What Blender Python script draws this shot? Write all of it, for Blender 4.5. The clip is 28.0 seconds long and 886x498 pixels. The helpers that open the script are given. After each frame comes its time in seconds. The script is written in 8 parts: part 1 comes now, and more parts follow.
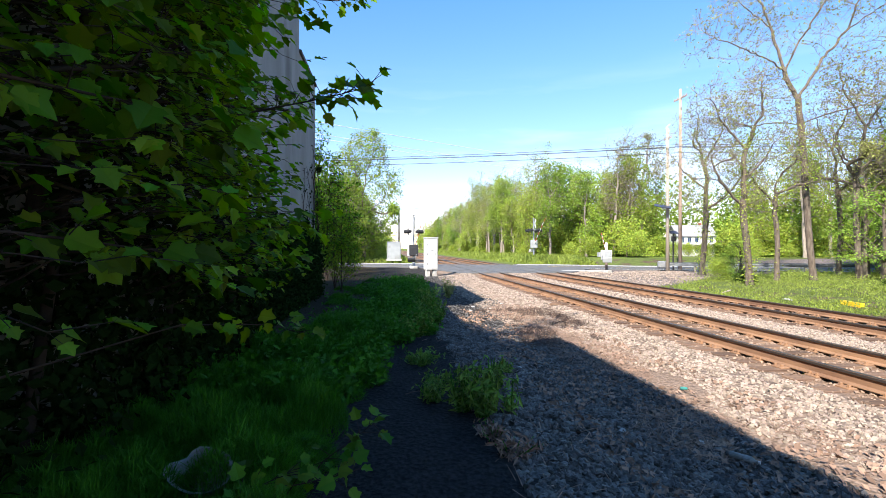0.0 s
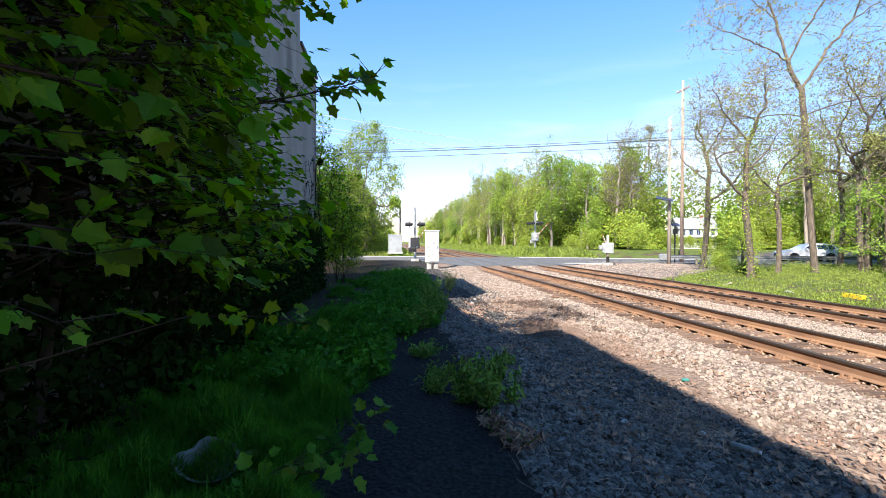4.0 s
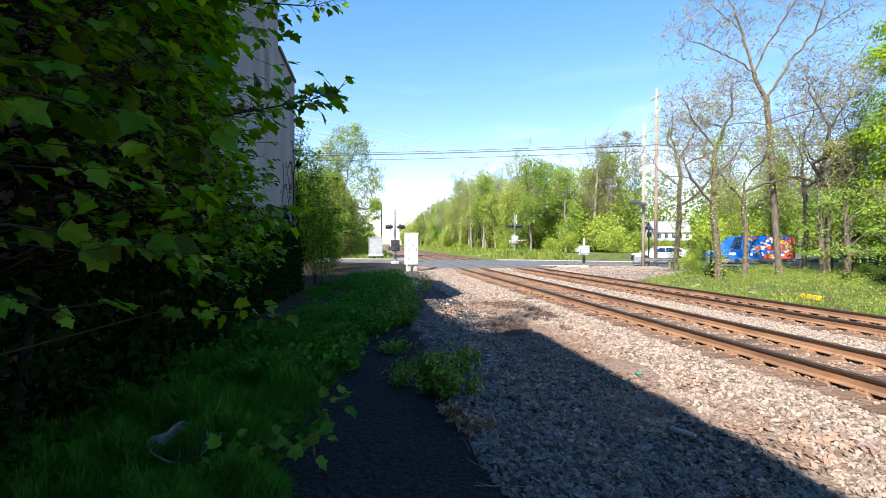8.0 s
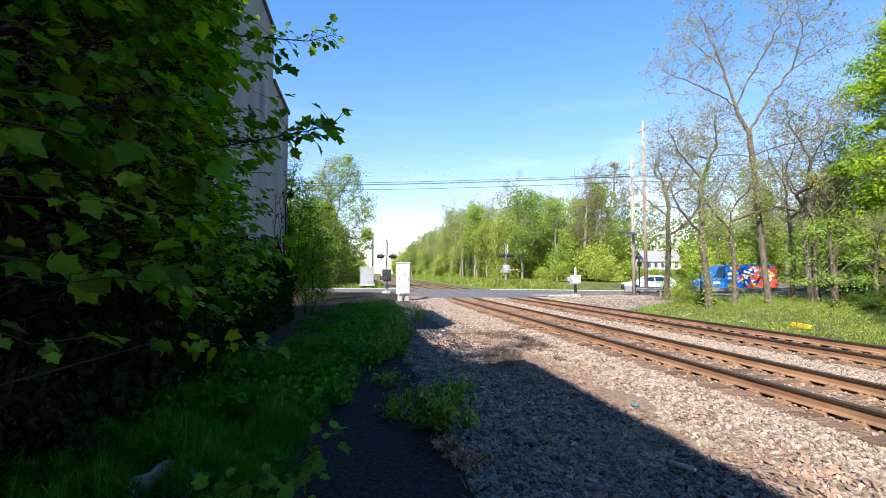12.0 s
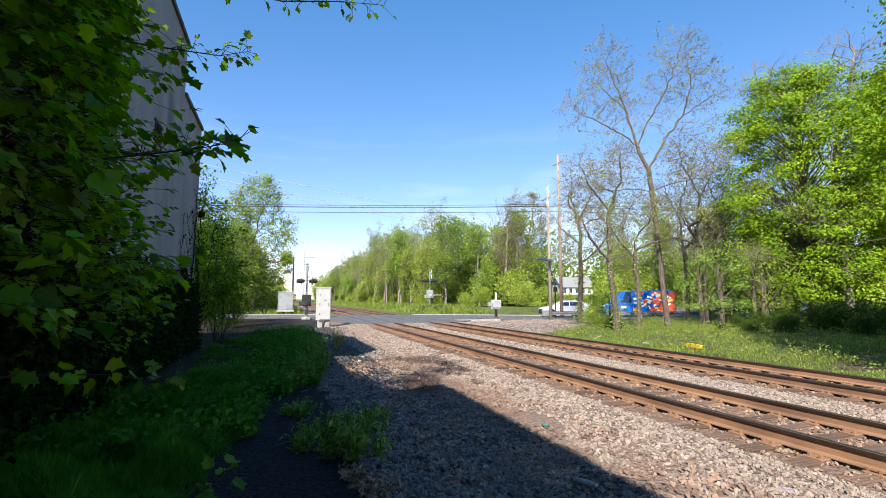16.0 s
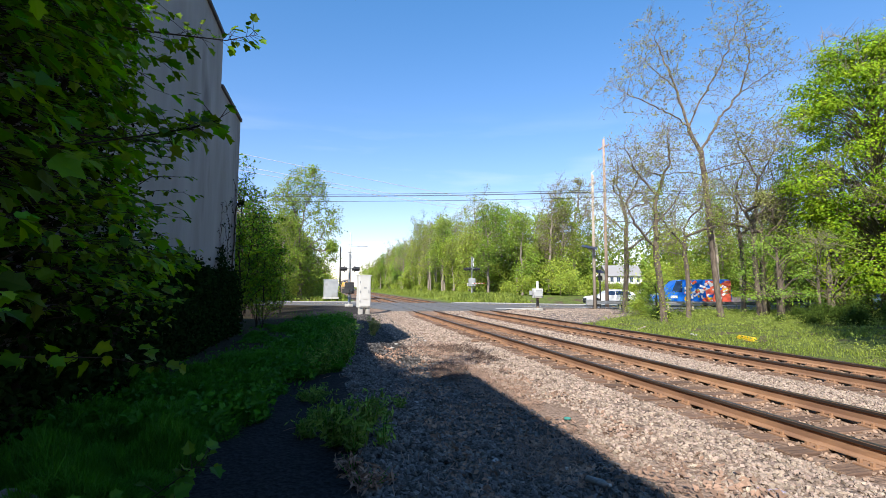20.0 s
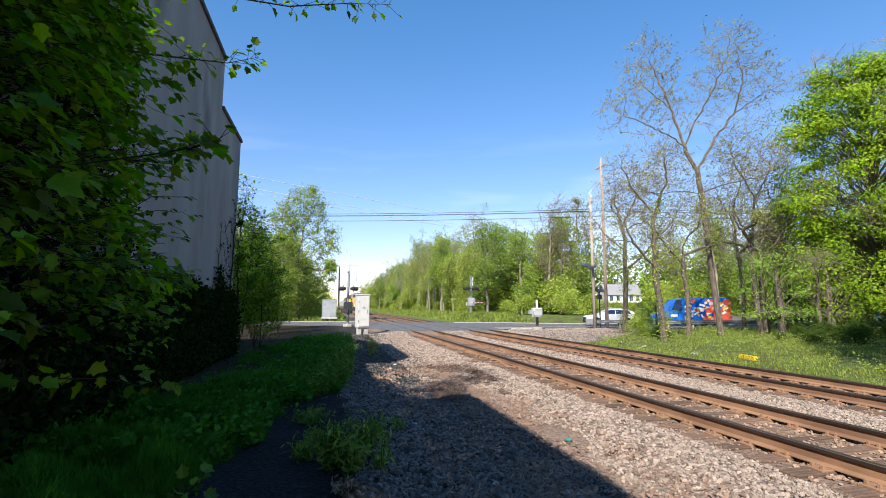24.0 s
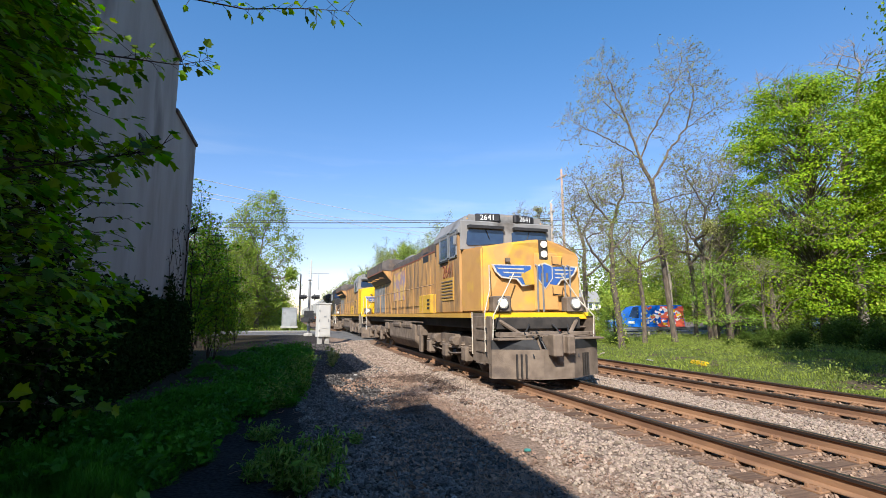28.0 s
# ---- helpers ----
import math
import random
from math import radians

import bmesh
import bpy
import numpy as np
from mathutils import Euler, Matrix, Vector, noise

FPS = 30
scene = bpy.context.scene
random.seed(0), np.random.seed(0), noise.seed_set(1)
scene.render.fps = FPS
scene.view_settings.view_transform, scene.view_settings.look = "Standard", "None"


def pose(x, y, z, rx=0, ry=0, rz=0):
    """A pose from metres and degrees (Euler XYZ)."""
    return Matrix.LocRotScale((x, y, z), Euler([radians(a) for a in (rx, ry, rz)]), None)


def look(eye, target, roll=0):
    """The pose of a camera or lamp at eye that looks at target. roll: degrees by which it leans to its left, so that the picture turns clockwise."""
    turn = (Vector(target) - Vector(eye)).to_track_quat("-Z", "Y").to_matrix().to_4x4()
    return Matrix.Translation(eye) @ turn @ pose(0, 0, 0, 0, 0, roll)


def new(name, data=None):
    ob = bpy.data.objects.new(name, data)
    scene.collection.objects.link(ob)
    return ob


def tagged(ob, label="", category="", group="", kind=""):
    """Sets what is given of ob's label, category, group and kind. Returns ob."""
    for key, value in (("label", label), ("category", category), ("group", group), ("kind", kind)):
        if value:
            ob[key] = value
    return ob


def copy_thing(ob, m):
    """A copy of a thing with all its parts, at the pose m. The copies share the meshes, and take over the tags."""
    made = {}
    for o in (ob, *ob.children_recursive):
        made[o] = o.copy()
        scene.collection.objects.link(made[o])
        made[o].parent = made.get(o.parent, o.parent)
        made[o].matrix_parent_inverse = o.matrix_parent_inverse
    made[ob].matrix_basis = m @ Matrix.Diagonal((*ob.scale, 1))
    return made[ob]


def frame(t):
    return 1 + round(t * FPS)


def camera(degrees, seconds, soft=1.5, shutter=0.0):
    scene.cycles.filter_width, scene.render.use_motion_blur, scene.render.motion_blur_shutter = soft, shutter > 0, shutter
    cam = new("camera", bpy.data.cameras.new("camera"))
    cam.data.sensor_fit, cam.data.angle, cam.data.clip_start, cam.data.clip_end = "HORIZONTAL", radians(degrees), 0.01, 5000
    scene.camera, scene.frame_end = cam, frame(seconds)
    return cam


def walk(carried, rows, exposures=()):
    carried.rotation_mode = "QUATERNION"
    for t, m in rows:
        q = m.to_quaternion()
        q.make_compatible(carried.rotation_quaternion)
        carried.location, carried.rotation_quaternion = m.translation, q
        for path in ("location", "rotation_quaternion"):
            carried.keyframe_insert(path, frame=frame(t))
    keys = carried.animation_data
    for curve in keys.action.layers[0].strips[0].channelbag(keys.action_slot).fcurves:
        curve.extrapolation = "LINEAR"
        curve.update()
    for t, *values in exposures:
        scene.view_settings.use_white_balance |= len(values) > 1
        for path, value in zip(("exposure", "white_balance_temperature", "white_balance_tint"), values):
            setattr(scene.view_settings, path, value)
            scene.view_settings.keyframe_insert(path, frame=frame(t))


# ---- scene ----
# The camera is held in the hand at standing height; the world's y runs along the tracks, z = 0 at the rail tops.
cam = camera(86.3, 28.0, 0.85)
METRES, EYE, TILT, LEAN, TURN = 2.08, 1.67, 0.0, 0.0, -6.62
ROWS = [
    (0.0, 0.0, 0.0, 0.0, 0.0, -0.04, -0.06),
    (0.5, -0.0, -0.0033, -0.0018, 0.77, -0.34, -0.1),
    (1.0, -0.0088, -0.0045, -0.006, 0.91, -0.63, -0.13),
    (1.5, -0.0112, 0.001, -0.0072, 0.83, -0.91, -0.1),
    (2.0, -0.007, 0.0063, -0.0047, 0.7, -0.97, -0.11),
    (2.5, -0.0116, 0.0049, -0.0036, 0.88, -0.8, -0.11),
    (3.0, -0.0229, -0.0059, 0.001, 0.74, -0.79, -0.15),
    (3.5, -0.0152, -0.0087, -0.0016, 0.68, -0.7, -0.11),
    (5.5, 0.0268, 0.0188, -0.0085, -2.18, -1.98, 0.11),
    (6.0, 0.0813, -0.0475, -0.0161, -1.83, -1.72, 0.05),
    (6.5, 0.1336, -0.1126, -0.0191, -1.5, -1.58, -0.01),
    (7.0, 0.1133, -0.1478, -0.0144, -1.77, -1.71, -0.09),
    (7.5, 0.092, -0.1584, -0.0155, -1.99, -1.06, -0.16),
    (8.0, 0.0868, -0.1732, -0.0103, -2.02, -0.57, -0.15),
    (8.5, 0.0848, -0.1662, -0.0062, -2.42, 0.03, -0.11),
    (9.0, 0.0804, -0.1626, -0.0064, -2.95, 0.5, -0.06),
    (9.5, 0.0723, -0.1614, -0.008, -3.49, 1.07, -0.05),
    (10.0, 0.0718, -0.1554, -0.0082, -3.61, 1.82, -0.04),
    (10.5, 0.0704, -0.1559, -0.0078, -3.5, 2.15, -0.05),
    (11.0, 0.0675, -0.1598, -0.0066, -3.26, 2.69, -0.06),
    (11.5, 0.0703, -0.1644, -0.0058, -2.98, 3.01, -0.07),
    (13.5, 0.068, -0.1531, -0.0093, -3.72, 2.89, -0.15),
    (14.0, 0.0706, -0.157, -0.0099, -3.7, 4.1, -0.16),
    (14.5, 0.0734, -0.16, -0.012, -4.25, 5.06, -0.18),
    (15.0, 0.0819, -0.1595, -0.0162, -8.18, 5.89, -0.16),
    (15.5, 0.1124, -0.1737, -0.0193, -11.29, 6.14, -0.06),
    (16.0, 0.1284, -0.178, -0.0175, -12.15, 6.06, 0.0),
    (16.5, 0.1299, -0.1405, -0.0212, -10.6, 5.12, -0.16),
    (17.0, 0.2346, -0.1154, -0.0277, -9.94, 4.05, -0.24),
    (17.5, 0.3164, -0.0867, -0.0393, -9.56, 3.82, -0.21),
    (18.0, 0.3842, -0.0372, -0.0503, -8.69, 3.73, -0.27),
    (18.5, 0.3945, -0.0692, -0.0416, -7.82, 3.8, -0.38),
    (19.0, 0.3533, -0.0937, -0.0316, -7.17, 4.0, -0.39),
    (19.5, 0.353, -0.092, -0.0278, -6.71, 4.33, -0.4),
    (20.0, 0.3599, -0.1012, -0.0263, -6.63, 4.65, -0.31),
    (20.5, 0.3563, -0.1075, -0.0254, -6.91, 4.48, -0.28),
    (21.0, 0.3543, -0.1027, -0.0259, -6.96, 4.73, -0.27),
    (21.5, 0.3491, -0.1032, -0.0241, -6.64, 5.38, -0.24),
    (22.0, 0.3471, -0.101, -0.025, -6.47, 6.08, -0.24),
    (22.5, 0.3498, -0.1013, -0.025, -6.47, 6.62, -0.21),
    (24.5, 0.3659, -0.0991, -0.0304, -7.08, 7.0, -0.07),
    (25.0, 0.3672, -0.0963, -0.0306, -7.94, 6.42, -0.07),
    (25.5, 0.3664, -0.0873, -0.0279, -8.46, 6.53, -0.04),
    (26.0, 0.3658, -0.086, -0.0251, -8.85, 6.79, -0.03),
    (26.5, 0.3663, -0.0846, -0.0244, -9.44, 7.49, 0.04),
    (27.0, 0.3781, -0.0822, -0.0174, -10.2, 7.81, 0.1),
    (27.5, 0.3999, -0.0762, -0.0074, -10.72, 7.85, 0.16),
    (28.0, 0.3949, -0.0788, -0.007, -11.07, 7.91, 0.19),
]
walk(cam, [(t, pose(0, 0, EYE, TILT, LEAN, TURN) @ pose(METRES * x, METRES * y, METRES * z, 90 + pitch, roll, yaw)) for t, x, y, z, yaw, pitch, roll in ROWS],
     exposures=[(0, 1.39), (6, 1.38), (8, 1.35), (11, 1.21), (14, 1.15), (17, 0.90), (20, 0.91), (25, 0.83), (28, 0.74)])

# Light: a clear spring day, the sun behind the camera and to its side.
SUN_WAY = Vector((0.67, 1.06, -1.0)).normalized()
world = bpy.data.worlds.new("sky")
scene.world = world
world.use_nodes = True
wn = world.node_tree.nodes
wl = world.node_tree.links
sky = wn.new("ShaderNodeTexSky")
sky.sky_type = "NISHITA"
sky.sun_disc = False
sky.sun_elevation = math.asin(-SUN_WAY.z)
sky.sun_rotation = math.atan2(-SUN_WAY.x, -SUN_WAY.y)
sky.air_density, sky.dust_density, sky.ozone_density = 1.0, 0.25, 2.5
wn["Background"].inputs["Strength"].default_value = 0.125
deep = wn.new("ShaderNodeHueSaturation")
deep.inputs["Saturation"].default_value = 1.14
clear = wn.new("ShaderNodeMix")
clear.data_type, clear.blend_type = "RGBA", "MULTIPLY"
clear.inputs["Factor"].default_value = 1.0
# deeper blue overhead, paler towards the horizon
wh = wn.new("ShaderNodeTexCoord")
ws = wn.new("ShaderNodeSeparateXYZ")
wv = wn.new("ShaderNodeMapRange")
wv.inputs["From Min"].default_value, wv.inputs["From Max"].default_value = 0.05, 0.55
tint = wn.new("ShaderNodeMix")
tint.data_type = "RGBA"
tint.inputs["A"].default_value, tint.inputs["B"].default_value = (0.90, 0.755, 0.815, 1), (0.85, 0.985, 1.06, 1)
wl.new(wh.outputs["Generated"], ws.inputs["Vector"])
wl.new(ws.outputs["Z"], wv.inputs["Value"])
wl.new(wv.outputs["Result"], tint.inputs["Factor"])
wl.new(tint.outputs["Result"], clear.inputs["B"])
wl.new(sky.outputs["Color"], clear.inputs["A"])
wl.new(clear.outputs["Result"], deep.inputs["Color"])
# thin high cloud, low over the horizon
wc = wn.new("ShaderNodeTexCoord")
wm = wn.new("ShaderNodeMapping")
wm.inputs["Scale"].default_value = (1.6, 1.6, 11.0)
wt = wn.new("ShaderNodeTexNoise")
wt.inputs["Scale"].default_value, wt.inputs["Detail"].default_value = 1.7, 5
wr = wn.new("ShaderNodeMapRange")
wr.inputs["From Min"].default_value, wr.inputs["From Max"].default_value, wr.inputs["To Max"].default_value = 0.48, 0.75, 0.45
wx = wn.new("ShaderNodeSeparateXYZ")
wz = wn.new("ShaderNodeMapRange")
wz.inputs["From Min"].default_value, wz.inputs["From Max"].default_value = 0.36, 0.16
wk = wn.new("ShaderNodeMath")
wk.operation = "MULTIPLY"
wmix = wn.new("ShaderNodeMix")
wmix.data_type = "RGBA"
wmix.inputs["B"].default_value = (5.6, 5.9, 6.2, 1)
wl.new(wc.outputs["Generated"], wm.inputs["Vector"])
wl.new(wm.outputs["Vector"], wt.inputs["Vector"])
wl.new(wt.outputs["Fac"], wr.inputs["Value"])
wl.new(wc.outputs["Generated"], wx.inputs["Vector"])
wl.new(wx.outputs["Z"], wz.inputs["Value"])
wl.new(wr.outputs["Result"], wk.inputs[0])
wl.new(wz.outputs["Result"], wk.inputs[1])
wl.new(wk.outputs["Value"], wmix.inputs["Factor"])
wl.new(deep.outputs["Color"], wmix.inputs["A"])
wl.new(wmix.outputs["Result"], wn["Background"].inputs["Color"])
sun = new("sun", bpy.data.lights.new("sun", "SUN"))
sun.data.energy, sun.data.angle, sun.data.color = 4.6, radians(0.55), (1.0, 0.94, 0.85)
sun.matrix_world = look((0, 0, 0), SUN_WAY)
sun.location = (-20, -30, 40)

# ---- materials ----
def mat(name, a, b=None, scale=6.0, rough=0.8, metal=0.0, bump=0.0, bump_scale=40.0, spots=None, spot_at=0.6, spot_scale=1.3,
        stretch=(1, 1, 1), rand=0.0, island=0.0, spec=0.35, trans=0.0, hue=0.0):
    """A procedural surface: two tones by fine noise, large stains, bump; rand, island and hue vary the tone from piece to piece."""
    m = bpy.data.materials.new(name)
    m.use_nodes = True
    n, l = m.node_tree.nodes, m.node_tree.links
    p = n["Principled BSDF"]
    p.inputs["Roughness"].default_value, p.inputs["Metallic"].default_value = rough, metal
    p.inputs["Specular IOR Level"].default_value = spec
    co = n.new("ShaderNodeTexCoord")
    mp = n.new("ShaderNodeMapping")
    mp.inputs["Scale"].default_value = stretch
    l.new(co.outputs["Object"], mp.inputs["Vector"])
    b = b or tuple(c * 0.75 for c in a)
    t1 = n.new("ShaderNodeTexNoise")
    t1.inputs["Scale"].default_value, t1.inputs["Detail"].default_value = scale, 6
    l.new(mp.outputs["Vector"], t1.inputs["Vector"])
    mix = n.new("ShaderNodeMix")
    mix.data_type = "RGBA"
    mix.inputs["A"].default_value, mix.inputs["B"].default_value = (*a, 1), (*b, 1)
    ramp = n.new("ShaderNodeMapRange")
    ramp.inputs["From Min"].default_value, ramp.inputs["From Max"].default_value = 0.35, 0.65
    l.new(t1.outputs["Fac"], ramp.inputs["Value"])
    l.new(ramp.outputs["Result"], mix.inputs["Factor"])
    out = mix.outputs["Result"]
    if spots:
        t2 = n.new("ShaderNodeTexNoise")
        t2.inputs["Scale"].default_value, t2.inputs["Detail"].default_value = spot_scale, 8
        l.new(mp.outputs["Vector"], t2.inputs["Vector"])
        r2 = n.new("ShaderNodeMapRange")
        r2.inputs["From Min"].default_value, r2.inputs["From Max"].default_value = spot_at - 0.06, spot_at + 0.08
        l.new(t2.outputs["Fac"], r2.inputs["Value"])
        m2 = n.new("ShaderNodeMix")
        m2.data_type = "RGBA"
        m2.inputs["B"].default_value = (*spots, 1)
        l.new(out, m2.inputs["A"])
        l.new(r2.outputs["Result"], m2.inputs["Factor"])
        out = m2.outputs["Result"]
    for amount, node, socket in ((rand, "ShaderNodeObjectInfo", "Random"), (island, "ShaderNodeNewGeometry", "Random Per Island")):
        if amount:
            g = n.new(node)
            hv = n.new("ShaderNodeHueSaturation")
            mr = n.new("ShaderNodeMapRange")
            mr.inputs["To Min"].default_value, mr.inputs["To Max"].default_value = 1 - amount, 1 + amount
            l.new(g.outputs[socket], mr.inputs["Value"])
            l.new(mr.outputs["Result"], hv.inputs["Value"])
            if hue:
                wh_ = n.new("ShaderNodeTexWhiteNoise")
                wh_.noise_dimensions = "1D"
                l.new(g.outputs[socket], wh_.inputs["W"])
                hr = n.new("ShaderNodeMapRange")
                hr.inputs["To Min"].default_value, hr.inputs["To Max"].default_value = 0.5 - hue, 0.5 + hue
                l.new(wh_.outputs["Value"], hr.inputs["Value"])
                l.new(hr.outputs["Result"], hv.inputs["Hue"])
            l.new(out, hv.inputs["Color"])
            out = hv.outputs["Color"]
    l.new(out, p.inputs["Base Color"])
    if bump:
        t3 = n.new("ShaderNodeTexNoise")
        t3.inputs["Scale"].default_value, t3.inputs["Detail"].default_value = bump_scale, 5
        l.new(mp.outputs["Vector"], t3.inputs["Vector"])
        bp = n.new("ShaderNodeBump")
        bp.inputs["Strength"].default_value, bp.inputs["Distance"].default_value = bump, 0.03
        l.new(t3.outputs["Fac"], bp.inputs["Height"])
        l.new(bp.outputs["Normal"], p.inputs["Normal"])
    if trans:
        tr = n.new("ShaderNodeBsdfTranslucent")
        hs = n.new("ShaderNodeHueSaturation")
        hs.inputs["Value"].default_value, hs.inputs["Saturation"].default_value = 1.3, 1.1
        l.new(out, hs.inputs["Color"])
        l.new(hs.outputs["Color"], tr.inputs["Color"])
        ms = n.new("ShaderNodeMixShader")
        ms.inputs["Fac"].default_value = trans
        l.new(p.outputs["BSDF"], ms.inputs[1])
        l.new(tr.outputs["BSDF"], ms.inputs[2])
        l.new(ms.outputs["Shader"], n["Material Output"].inputs["Surface"])
    return m


def glow(name, colour, strength):
    m = mat(name, colour, colour, rough=0.2)
    p = m.node_tree.nodes["Principled BSDF"]
    p.inputs["Emission Color"].default_value = (*colour, 1)
    p.inputs["Emission Strength"].default_value = strength
    return m


M = {}
M["ballast"] = mat("ballast_stone", (0.345, 0.27, 0.214), (0.235, 0.178, 0.14), 9, 0.9, bump=0.4, bump_scale=30, island=0.34, hue=0.015)
M["ballast_rust"] = mat("rust_dusted_stone", (0.34, 0.235, 0.17), (0.21, 0.142, 0.10), 9, 0.9, bump=0.5, island=0.4)
# near-black leaf: the deep shade behind the growth is put into its colour
M["thicket"] = mat("deep_shade_thicket_leaf", (0.014, 0.034, 0.006), (0.008, 0.018, 0.004), 2, 0.9, island=0.4, spec=0.03)
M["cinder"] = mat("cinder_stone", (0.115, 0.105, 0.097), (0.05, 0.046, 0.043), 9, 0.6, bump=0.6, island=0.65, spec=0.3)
M["asphalt"] = mat("asphalt", (0.15, 0.145, 0.142), (0.11, 0.106, 0.104), 1.5, 0.85, bump=0.3, bump_scale=90, spots=(0.15, 0.145, 0.14), spot_at=0.6, spot_scale=0.25)
M["concrete"] = mat("pale_concrete", (0.45, 0.43, 0.40), (0.36, 0.34, 0.31), 3, 0.85, bump=0.2, spots=(0.28, 0.26, 0.23))
M["wall"] = mat("stained_concrete_wall", (0.31, 0.295, 0.28), (0.235, 0.22, 0.205), 1.1, 0.9, bump=0.25, bump_scale=14, spots=(0.16, 0.145, 0.135), spot_at=0.60, spot_scale=0.8, stretch=(1, 1, 0.3))
M["coping"] = mat("dark_coping", (0.10, 0.09, 0.09), (0.06, 0.055, 0.055), 4, 0.8)
M["rust"] = mat("rusty_rail_steel", (0.32, 0.18, 0.10), (0.21, 0.115, 0.068), 5, 0.85, bump=0.15, spots=(0.15, 0.075, 0.045), stretch=(1, 0.3, 1))
M["railtop"] = mat("worn_rail_head", (0.085, 0.07, 0.06), (0.05, 0.04, 0.036), 3, 0.38, metal=0.5, stretch=(6, 0.1, 1))
M["tie"] = mat("weathered_tie_wood", (0.20, 0.125, 0.08), (0.11, 0.065, 0.045), 7, 0.9, bump=0.5, bump_scale=22, stretch=(0.4, 4, 3), rand=0.3)
M["bark"] = mat("grey_brown_bark", (0.185, 0.145, 0.11), (0.095, 0.072, 0.055), 5, 0.95, bump=0.8, bump_scale=16, stretch=(2, 2, 0.5), rand=0.2)
M["bark_pale"] = mat("pale_grey_bark", (0.30, 0.25, 0.205), (0.20, 0.165, 0.135), 4, 0.95, bump=0.5, bump_scale=12, stretch=(2, 2, 0.5), rand=0.2)
M["twig"] = mat("pale_twig", (0.25, 0.205, 0.165), (0.15, 0.115, 0.09), 3, 0.95)
M["dark_twig"] = mat("dark_twig", (0.055, 0.041, 0.033), (0.03, 0.023, 0.019), 6, 0.95, spec=0.04)
M["leaf_maple"] = mat("maple_leaf", (0.25, 0.36, 0.018), (0.15, 0.25, 0.014), 0.6, 0.6, island=0.45, trans=0.3, spec=0.1, hue=0.02)
M["leaf_spring"] = mat("spring_leaf", (0.30, 0.37, 0.045), (0.21, 0.28, 0.035), 0.3, 0.6, island=0.4, trans=0.22, hue=0.025)
M["leaf_olive"] = mat("young_olive_leaf", (0.30, 0.31, 0.09), (0.23, 0.24, 0.07), 0.3, 0.6, island=0.35, trans=0.22)
M["leaf_wood"] = mat("woodland_leaf", (0.235, 0.335, 0.038), (0.16, 0.245, 0.03), 0.2, 0.6, island=0.4, trans=0.22, rand=0.18, hue=0.02)
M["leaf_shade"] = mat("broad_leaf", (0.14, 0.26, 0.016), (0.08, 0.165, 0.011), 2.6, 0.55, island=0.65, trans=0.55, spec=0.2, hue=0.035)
M["sprig"] = mat("sprig_leaf", (0.085, 0.185, 0.018), (0.05, 0.12, 0.012), 3, 0.6, island=0.45, trans=0.4, spec=0.12, hue=0.03)
M["weed"] = mat("feathery_weed", (0.058, 0.19, 0.015), (0.024, 0.10, 0.009), 1.4, 0.6, island=0.35, trans=0.3, spec=0.12)
M["path_weed"] = mat("path_weed_leaf", (0.15, 0.25, 0.04), (0.08, 0.15, 0.022), 2.0, 0.55, island=0.45, trans=0.3, hue=0.02)
M["grass"] = mat("grass_blade", (0.26, 0.31, 0.055), (0.165, 0.22, 0.038), 0.7, 0.6, island=0.4, trans=0.35)
M["dry"] = mat("dead_stalk", (0.27, 0.175, 0.125), (0.16, 0.10, 0.07), 3, 0.9, island=0.45)
M["alu"] = mat("weathered_aluminium", (0.60, 0.585, 0.55), (0.56, 0.545, 0.51), 2, 0.6, metal=0.1, spots=(0.545, 0.53, 0.49))
M["grey"] = mat("grey_paint", (0.33, 0.34, 0.34), (0.29, 0.30, 0.30), 2, 0.6, spots=(0.25, 0.245, 0.235))
M["black"] = mat("black_paint", (0.02, 0.02, 0.022), (0.032, 0.032, 0.034), 5, 0.5)
M["white"] = mat("white_paint", (0.78, 0.78, 0.76), (0.70, 0.70, 0.68), 2, 0.5)
M["pole"] = mat("weathered_pole_wood", (0.46, 0.385, 0.31), (0.36, 0.29, 0.23), 3, 0.9, stretch=(5, 5, 0.4), bump=0.3)
M["pole_red"] = mat("reddish_pole_wood", (0.46, 0.33, 0.25), (0.36, 0.25, 0.19), 3, 0.9, stretch=(5, 5, 0.4), bump=0.3)
M["wire"] = mat("wire", (0.05, 0.05, 0.055), rough=0.6)
# pale copy of the wire: sun on it is put into the colour
M["wire_lit"] = mat("sunlit_wire", (0.75, 0.75, 0.77), rough=0.4, metal=0.3)
M["yellow"] = mat("yellow_paint", (0.57, 0.335, 0.07), (0.50, 0.28, 0.062), 1.2, 0.42, bump=0.05, spots=(0.50, 0.29, 0.10), spot_at=0.62, spot_scale=1.1)
M["loco_side"] = mat("streaked_faded_yellow_paint", (0.56, 0.315, 0.115), (0.45, 0.24, 0.09), 3.0, 0.5, bump=0.05, spots=(0.21, 0.135, 0.08), spot_at=0.53, spot_scale=2.2, stretch=(1.2, 1.2, 0.25))
M["loco_nose"] = mat("patched_yellow_paint", (0.63, 0.345, 0.115), (0.56, 0.295, 0.10), 2.0, 0.5, bump=0.05, spots=(0.68, 0.43, 0.06), spot_at=0.62, spot_scale=1.4)
M["faded_red"] = mat("faded_red_figures", (0.30, 0.085, 0.05), (0.24, 0.09, 0.05), 6, 0.6)
M["rail_white"] = mat("chipped_white_rail", (0.62, 0.58, 0.50), (0.45, 0.38, 0.28), 9, 0.5)
